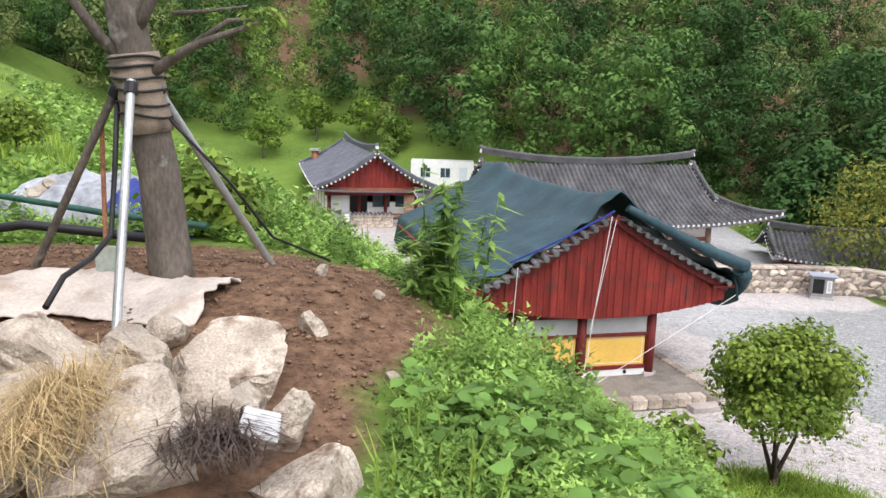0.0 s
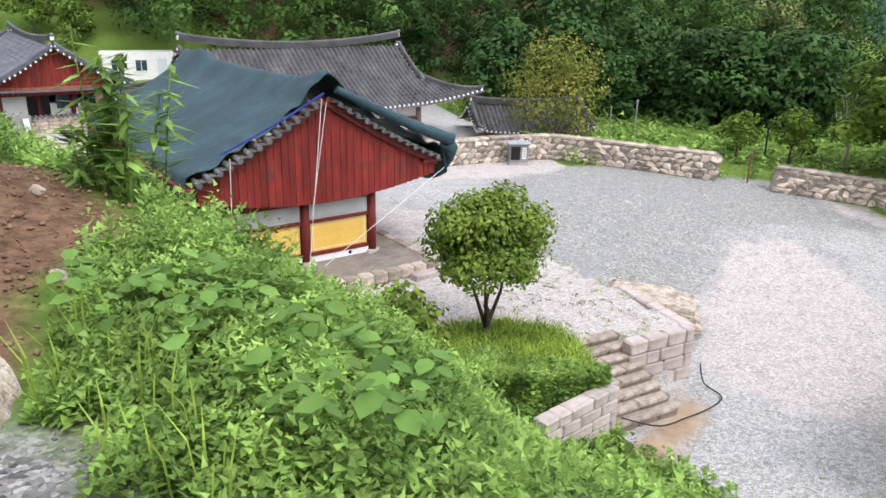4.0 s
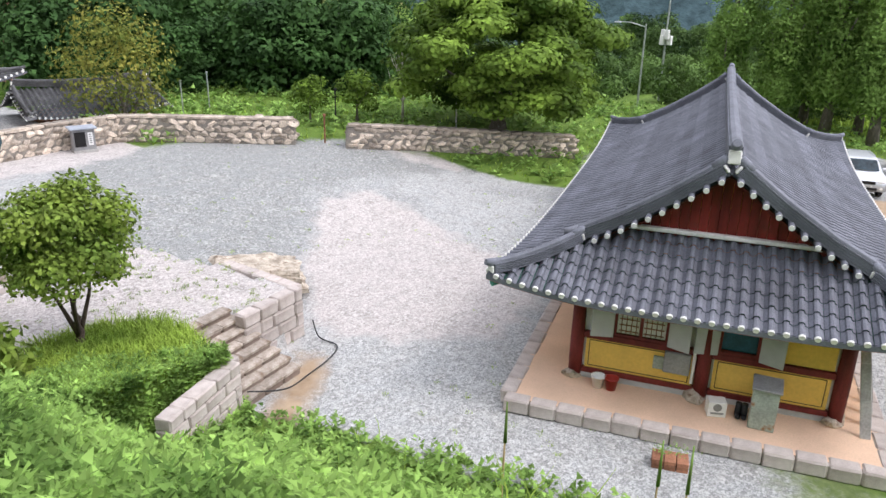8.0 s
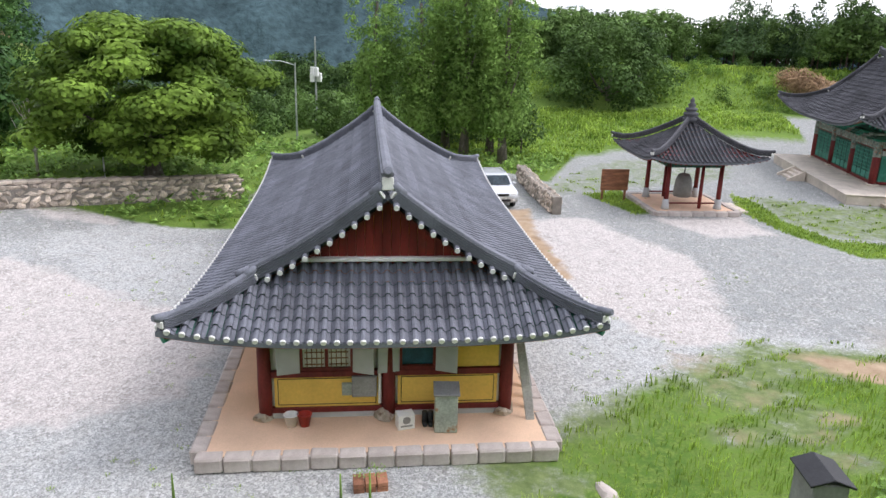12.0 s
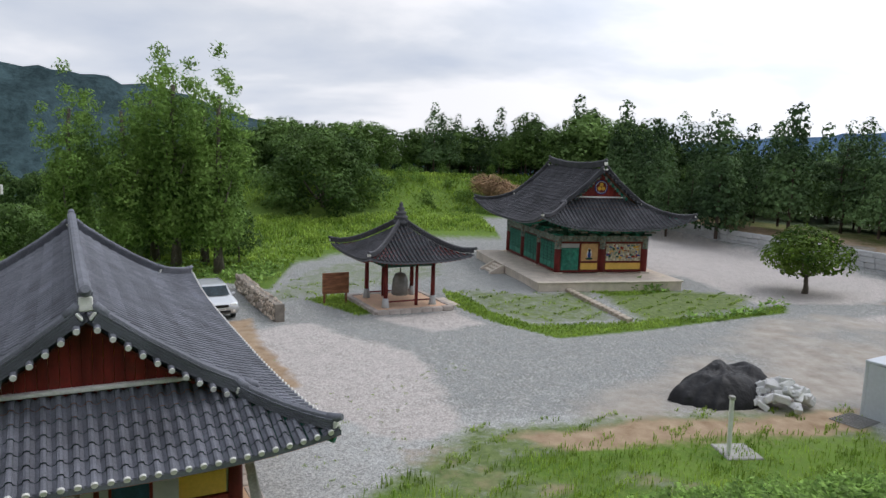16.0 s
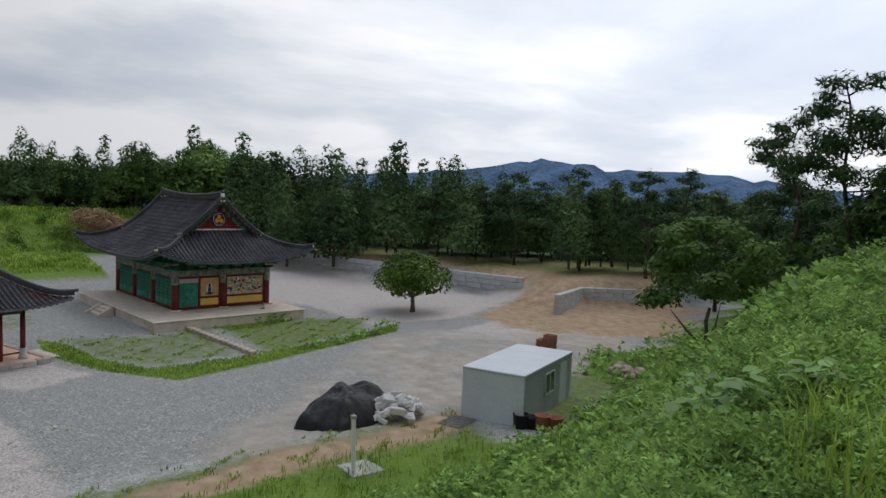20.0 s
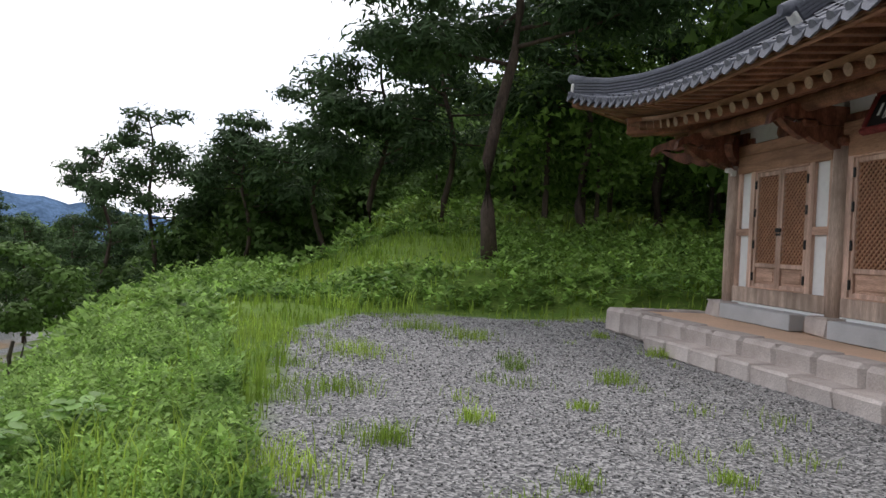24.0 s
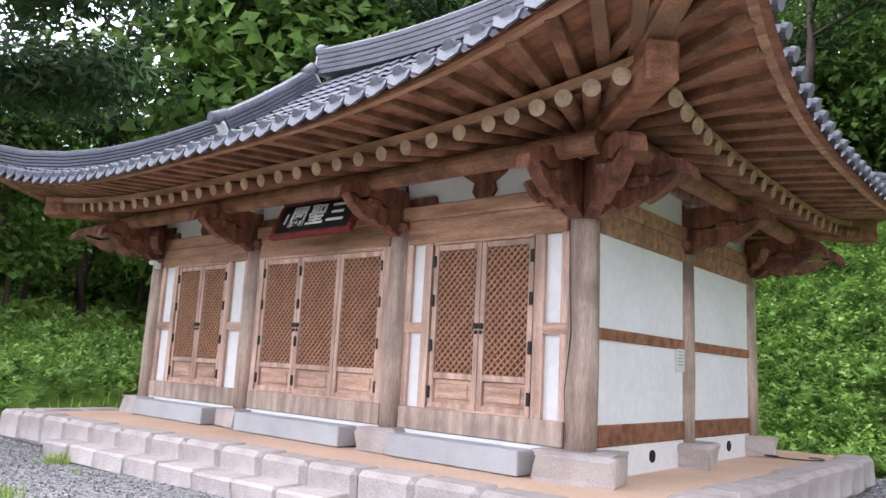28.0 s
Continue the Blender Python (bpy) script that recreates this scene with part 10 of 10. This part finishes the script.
for i in range(16):
    for j in range(5):
        for k in range(3):
            if i > 11 and j > 2:
                continue
            shared("brick", bk, stack, Matrix.Translation((-0.5 + 0.235 * j + 0.02 * (i % 2), -0.25 + 0.24 * k, 0.085 * i)))
for k in range(12):
    b = new("stone", stone_mesh("stone", (0.7, 0.5, 0.4), 520 + k, "wallstone", 0.1, 2))
    x, y = 27.5 + 0.45 * (k % 4), -33.0 - 0.4 * (k // 4)
    b.matrix_basis = pose(x, y, gz(x, y) + 0.1 + 0.1 * (k % 3), 0, 0, 37 * k)
    tagged(b, "grey stone in a small heap on the bank", "stone", "stones on the bank")
for a, b in (((50.5, -15.9), (41.4, -17.0)),):
    kw = tagged(empty_part("stone_edging", None), "row of rough edging stones across the yard", "edging", kind="structure")
    kerb_row(kw, a, b, -8.5, 14, (0.45, 0.28), "boulder", 82)


def suv(m):
    """A silver sport utility car, nose along +x."""
    c = empty("suv_car", m, "silver sport utility car parked by the stone wall", "car")
    prof = [(-2.25, 0.45), (-2.28, 0.95), (-2.18, 1.12), (-1.95, 1.62), (-1.55, 1.70), (0.15, 1.70), (0.45, 1.64), (1.05, 1.14), (2.0, 1.02), (2.24, 0.86), (2.28, 0.45), (1.9, 0.30), (-1.9, 0.30)]
    bm = bmesh.new()
    rings = []
    for y, k in ((-0.92, 0.90), (-0.90, 1.0), (-0.62, 1.0), (0.62, 1.0), (0.90, 1.0), (0.92, 0.90)):
        ring = []
        for x, z in prof:
            yy = y
            if z > 1.15 and abs(y) > 0.6:
                yy = y * (1 - 0.22 * (z - 1.15) / 0.55)
            ring.append(bm.verts.new((x * (0.985 if abs(y) > 0.91 else 1), yy, 0.95 + (z - 0.95) * k)))
        rings.append(ring)
    for a, b in zip(rings, rings[1:]):
        for i in range(len(prof)):
            j = (i + 1) % len(prof)
            bm.faces.new((a[i], a[j], b[j], b[i])).smooth = True
    bm.faces.new(rings[0][::-1])
    bm.faces.new(rings[-1])
    body = part("body", bm, "car", c)
    # windscreen, side windows, lamps, grille, wheels
    bm = bmesh.new()
    vs = [bm.verts.new(v) for v in ((0.50, -0.66, 1.60), (1.06, -0.74, 1.16), (1.06, 0.74, 1.16), (0.50, 0.66, 1.60))]
    for v in vs:
        v.co += Vector((0.03, 0, 0.035))
    bm.faces.new(vs)
    bmesh.ops.solidify(bm, geom=bm.faces[:], thickness=0.02)
    part("windscreen", bm, "glass", c)
    for s in (-1, 1):
        bm = bmesh.new()
        vs = [bm.verts.new(v) for v in ((-1.75, s * 0.875, 1.20), (0.85, s * 0.875, 1.20), (0.42, s * 0.765, 1.60), (-1.6, s * 0.765, 1.62))]
        bm.faces.new(vs)
        bmesh.ops.solidify(bm, geom=bm.faces[:], thickness=0.02 * s)
        part("side_window", bm, "glass", c)
        part("headlight", boxes(((2.14, s * 0.66, 0.86), (0.22, 0.40, 0.17)), bevel=0.05), "plastic_white", c, "clear headlight")
        part("mirror", boxes(((0.75, s * 1.02, 1.22), (0.14, 0.22, 0.15)), bevel=0.04), "car", c)
        part("fog_lamp", rod(bmesh.new(), (2.2, s * 0.68, 0.55), (2.29, s * 0.68, 0.55), 0.07, None, 12), "plastic_white", c)
        for x in (-1.38, 1.38):
            wh = part("wheel", rod(bmesh.new(), (x, s * 0.72, 0.34), (x, s * 0.94, 0.34), 0.34, None, 22), "rubber", c)
            part("rim", rod(bmesh.new(), (x, s * 0.90, 0.34), (x, s * 0.955, 0.34), 0.22, None, 10), "steel", wh)
    part("grille", boxes(((2.25, 0, 0.83), (0.10, 0.80, 0.13)), bevel=0.02), "ink", c)
    part("lower_grille", boxes(((2.27, 0, 0.52), (0.08, 1.0, 0.14)), bevel=0.02), "rubber", c)
    part("number_plate", boxes(((2.31, 0, 0.66), (0.02, 0.48, 0.10))), "plastic_white", c, "white plate with plain grey bars")
    part("plate_bar", boxes(((2.323, 0, 0.66), (0.004, 0.36, 0.04))), "grey_metal", c)
    for s in (-1, 1):
        part("roof_rail", rod(bmesh.new(), (-1.5, s * 0.66, 1.76), (0.1, s * 0.66, 1.76), 0.02, None, 6), "steel", c)


suv(Matrix.Translation((43.3, 7.0, -8.46)) @ Matrix.Rotation(math.atan2(-0.40, -0.92), 4, "Z"))
# lamp standard and mast beyond the roof
lamp = empty("street_lamp", Matrix.Translation((55.0, 25.3, -9)), "tall grey street lamp with a long arm", "lamp")
part("pole", rod(bmesh.new(), (0, 0, 0), (0, 0, 7.4), 0.09, 0.06, 10), "steel", lamp)
part("arm", tube(bmesh.new(), [(0, 0, 7.2), (-0.6, 0.9, 7.5), (-1.1, 1.6, 7.55)], [0.04, 0.035, 0.03], 8), "steel", lamp)
part("lamp_head", boxes(((-1.2, 1.75, 7.52), (0.22, 0.5, 0.10)), bevel=0.03), "cabin_white", lamp)
mast = empty("telephone_mast", Matrix.Translation((64.8, 28.0, -9)), "mast with white antenna boxes", "mast")
part("pole", rod(bmesh.new(), (0, 0, 0), (0, 0, 9.2), 0.12, 0.06, 10), "steel", mast)
for k in range(5):
    part("antenna_box", boxes(((0.35 * math.cos(k * 1.26), 0.35 * math.sin(k * 1.26), 5.6 + 0.5 * (k % 2)), (0.35, 0.35, 0.8)), bevel=0.03), "plastic_white", mast)
# information box in front of the stone wall
info = empty("information_box", pose(16.6, 35.9, gz(16.6, 35.9), 0, 0, -12), "dark grey metal information box with a sloping lid", "box")
part("body", boxes(((0, 0, 0.62), (1.0, 0.7, 1.0)), bevel=0.02), "grey_metal", info)
part("lid", boxes(((0, 0, 1.18), (1.25, 0.95, 0.10)), bevel=0.03), "cabin_grey", info)
part("base", boxes(((0, 0, 0.06), (1.1, 0.8, 0.14))), "concrete", info)
part("poster", boxes(((0.28, -0.36, 0.66), (0.22, 0.02, 0.62))), "plastic_white", info)
for i in range(5):
    part("text_bar", boxes(((0.28, -0.373, 0.88 - 0.1 * i), (0.12, 0.006, 0.05))), "grey_metal", info)
part("screen_panel", boxes(((-0.2, -0.36, 0.66), (0.5, 0.02, 0.72))), "ink", info)
for x, y, h, m_ in ((27.6, 42.0, 2.4, "steel"), (25.4, 41.5, 2.1, "steel"), (26.6, 29.5, 1.5, "wood_dark"), (35.4, 27.6, 2.2, "plastic_white"), (30.5, 33.0, 2.0, "rubber")):
    o = empty("yard_post", Matrix.Translation((x, y, gz(x, y))), "slim post standing by the yard wall", "post", "posts by the wall")
    part("pole", rod(bmesh.new(), (0, 0, -0.1), (0, 0, h), 0.045, None, 8), m_, o)
    part("head", boxes(((0, 0, h), (0.14, 0.14, 0.14)), bevel=0.03), m_, o)
# wooden frames by the weedy corner
fr_ = empty("timber_frame", pose(38.6, 18.6, gz(38.6, 18.6), 0, 0, 30), "grey timber frame with a red round sign", "frame")
for x in (-0.6, 0.6):
    part("post", boxes(((x, 0, 1.2), (0.10, 0.10, 2.6))), "concrete", fr_)
part("bar", boxes(((0, 0, 2.2), (1.4, 0.08, 0.10)), ((0, 0, 1.5), (1.4, 0.08, 0.08))), "concrete", fr_)
part("sign_disc", rod(bmesh.new(), (0.1, -0.06, 1.05), (0.1, -0.10, 1.05), 0.18, None, 18), "plastic_red", fr_)
# the gate lodge beyond the wall
GH = Matrix.Translation((21.2, 45.4, -8.8)) @ Matrix.Rotation(radians(-6), 4, "Z")
lodge = empty("gate_lodge", GH, "low lodge with a grey tiled roof beyond the wall", "building")
part("wall", boxes(((0, 0, 1.1), (6.2, 3.0, 2.2))), "wood_dark", lodge)
rl = Roof(lodge, 3.9, 2.7, 2.2, 3.85, 0.42, 0.05, 0.25, 0.0, 0.02, 0.3, "tile_old", "lime")
rl.tiles(ends=())
rl.ridges(sag=0.25)
# white container and yard wall by the far house
fc = empty("site_container", pose(-5.0, 70.5, gz(-5, 70.5) - 0.4, 0, 0, 4), "white site container with two windows", "cabin")
part("body", boxes(((0, 0, 1.3), (6.0, 2.6, 2.6)), bevel=0.03), "plastic_white", fc)
for x in (-1.6, 0.3):
    wq = part("window", boxes(((x, -1.31, 1.5), (0.9, 0.05, 0.9))), "glass", fc)
    part("window_frame", boxes(((x, -1.33, 1.5), (0.06, 0.05, 0.9)), ((x, -1.33, 1.96), (1.0, 0.05, 0.06)), ((x, -1.33, 1.04), (1.0, 0.05, 0.06))), "cabin_white", wq)
part("door", boxes(((2.0, -1.31, 1.1), (0.8, 0.05, 1.9))), "cabin_white", fc)
yw = ashlar("yard_wall", [(-12.4, 50.6), (-7.2, 52.4)], -7.05, 1.0, 4, 31, "wallstone", "low stone yard wall with tile coping", 0.7, 0.4)
yc = bmesh.new()
for i in range(19):
    k = (i + 0.5) / 19
    p = Vector((-12.4 + 5.2 * k, 50.6 + 1.8 * k, -5.95))
    n_ = Vector((-1.8, 5.2, 0)).normalized()
    rod(yc, p - n_ * 0.35 - Vector((0, 0, 0.08)), p + n_ * 0.35 - Vector((0, 0, 0.08)), 0.10, None, 8)
part("coping", yc, "tile_old", yw)
nb = empty("notice_box", pose(-10.6, 50.7, -7.0, 0, 0, 18), "dark metal notice box by the yard wall", "box")
part("body", boxes(((0, 0, 0.65), (1.2, 0.5, 1.1)), bevel=0.02), "grey_metal", nb)
part("poster", boxes(((0.3, -0.26, 0.65), (0.35, 0.02, 0.8))), "plastic_white", nb)
ashlar("yard_wall", [(-20.5, 49.5), (-15.8, 51.2)], -7.1, 1.1, 4, 33, "wallstone", "low stone wall by the far lawn", 0.7, 0.4)
ch = empty("brick_chimney", Matrix.Translation((-17.8, 71.5, -6.5)), "small brick chimney with a flat cap", "chimney")
part("shaft", lathe(bmesh.new(), [(0.5, 0), (0.42, 2.2), (0.34, 3.6)], 4), "brick", ch)
part("cap", boxes(((0, 0, 3.75), (0.9, 0.9, 0.2))), "concrete", ch)

# ---- small things on the lower hall's platform ----


def on_h3(x, y, z=0.345, a=0.0):
    return H3 @ pose(x, y, z, 0, 0, a)


for x, m_, lb in ((-2.38, "plastic_white", "white plastic bucket"), (-2.05, "plastic_red", "red plastic bucket")):
    b = empty("bucket", on_h3(x, -0.42), lb + " on the platform", "bucket", "buckets on the platform")
    part("pail", lathe(bmesh.new(), [(0.12, 0), (0.17, 0.30), (0.185, 0.30), (0.185, 0.32), (0.155, 0.32), (0.11, 0.03)], 18), m_, b)
bx = empty("cardboard_carton", on_h3(0.42, -0.62, a=12), "white printed carton with a dark ring mark", "box")
part("carton", boxes(((0, 0, 0.19), (0.42, 0.32, 0.38)), bevel=0.006), "plastic_white", bx)
part("printed_ring", rod(bmesh.new(), (0, -0.161, 0.25), (0, -0.166, 0.25), 0.10, None, 20), "grey_metal", bx)
part("printed_bar", boxes(((0, -0.164, 0.10), (0.3, 0.006, 0.05))), "grey_metal", bx)
cab = empty("metal_locker", on_h3(1.42, -0.75, a=-4), "rusty pale green metal locker with a sloping grey lid", "locker")
part("body", boxes(((0, 0, 0.52), (0.56, 0.48, 1.04)), bevel=0.02), "rust_metal", cab)
bm = bmesh.new()
box(bm, (0, 0, 0), (0.64, 0.58, 0.05), Matrix.Translation((0.0, -0.02, 1.09)) @ Matrix.Rotation(radians(9), 4, "X"), 0.01)
part("lid", bm, "grey_metal", cab)
for x in (0.92, 1.06):
    o = empty("boot", on_h3(x, -0.5), "black rubber boot beside the locker", "boot", "boots by the locker")
    part("shaft", lathe(bmesh.new(), [(0.07, 0.0), (0.075, 0.1), (0.07, 0.34), (0.06, 0.34)], 12), "rubber", o)
    part("foot", boxes(((0, -0.09, 0.05), (0.11, 0.24, 0.10)), bevel=0.03), "rubber", o)
for k in range(4):
    bm = bmesh.new()
    box(bm, (0, 0, 0), (0.22, 0.05, 1.7), Matrix.Rotation(radians(-24 - 3 * k), 4, "X") @ Matrix.Rotation(radians(-6), 4, "Y"), 0.008)
    o = part("plank", bm, "concrete")
    o.matrix_basis = on_h3(3.55 + 0.10 * k, -0.1 + 0.6 * k, 1.10)
    tagged(o, "weathered grey plank leaning at the wall", "plank", "planks by the lower hall")
pl = empty("planter_crate", H3 @ pose(-0.45, -2.62, -0.02, 0, 0, 4), "brown brick planter with weeds", "planter")
for i in range(3):
    for j in range(3):
        part("brick", boxes(((-0.26 + 0.26 * i, 0, 0.05 + 0.09 * j), (0.24, 0.42, 0.085)), bevel=0.008), "brick", pl)
for i in range(6):
    sq = sprigs(np.random.default_rng(2 + i), np.array([-0.3 + 0.12 * i, -0.28 + 0.11 * i]), np.array([0.06, -0.08]), np.full(2, 0.28), 0.3, 7, 0.09)
    tagged(shared("weed", tris_to_mesh("weed", sq, "leaf_weed"), pl), kind="stuff")
rk = new("yard_stone", stone_mesh("yard_stone", (0.7, 0.4, 0.25), 612, "granite", 0.08, 2))
rk.matrix_basis = pose(15.7, -1.0, -8.42, 0, 0, 30)
tagged(rk, "flat pale stone lying in the gravel", "stone")
bb = empty("weather_box", pose(9.69, -3.4, -4.22, 0, 0, 12), "grey-brown metal cabinet with a black pitched lid on the bank", "cabinet")
part("body", boxes(((0, 0, -0.60), (0.54, 0.42, 2.5)), bevel=0.015), "grey_metal", bb)
bm = bmesh.new()
for sg in (-1, 1):
    box(bm, (0, 0, 0), (0.62, 0.29, 0.03), Matrix.Translation((0, sg * 0.13, 0.68)) @ Matrix.Rotation(radians(-20 * sg), 4, "X"), 0.006)
part("lid", bm, "rubber", bb, "glossy black pitched lid")
def bowed(pts, n=6):
    """A smooth line through the points."""
    p = [Vector(q) for q in [pts[0], *pts, pts[-1]]]
    out = []
    for a, b, c, d in zip(p, p[1:], p[2:], p[3:]):
        for i in range(n):
            t = i / n
            out.append(0.5 * (2 * b + (c - a) * t + (2 * a - 5 * b + 4 * c - d) * t * t + (3 * b - a - 3 * c + d) * t ** 3))
    return out + [p[-1]]


hose_line = bowed([(13.1, 14.5, -7.9), (13.15, 14.3, -8.4), (13.2, 13.6, -8.44), (12.6, 13.2, -8.44), (11.6, 12.9, -8.42), (10.6, 12.6, -8.3), (9.7, 12.9, -8.1)])
tagged(part("garden_hose", tube(bmesh.new(), hose_line, [0.02] * len(hose_line), 7), "rubber"), "black hose from the wall across the stairs", "hose")
cable_coil = part("cable_coil", tube(bmesh.new(), [(4.6 + 0.22 * math.cos(a) + 0.08 * a, 1.9 + 0.18 * math.sin(a) + 0.05 * a, 0.475) for a in np.linspace(0, 9, 30)], [0.010] * 30, 5), "rubber")
cable_coil.matrix_basis = SH
tagged(cable_coil, "black cable coiled loosely on the platform", "cable")

# heap of dry brush on the bank behind the main hall
bh = np.random.default_rng(44)
bq = crown_quads(bh, [(0, 0, 0.6, 3.4, 2.0, 1.0), (1.8, 0.4, 0.9, 2.2, 1.6, 1.0), (-2.0, -0.2, 0.5, 2.0, 1.4, 0.8)], 3200, 0.95, 0.3, 0.3, 0.07)
heap = new("brush_heap", quads_to_mesh("brush_heap", bq, "dry_brush"))
heap.matrix_basis = pose(94.5, -20.6, gz(94.5, -20.6) + 0.5, 0, -12, 100) @ Matrix.Scale(1.45, 4)
tagged(heap, "heap of brown dry brush on the grassy bank", "brush", kind="stuff")
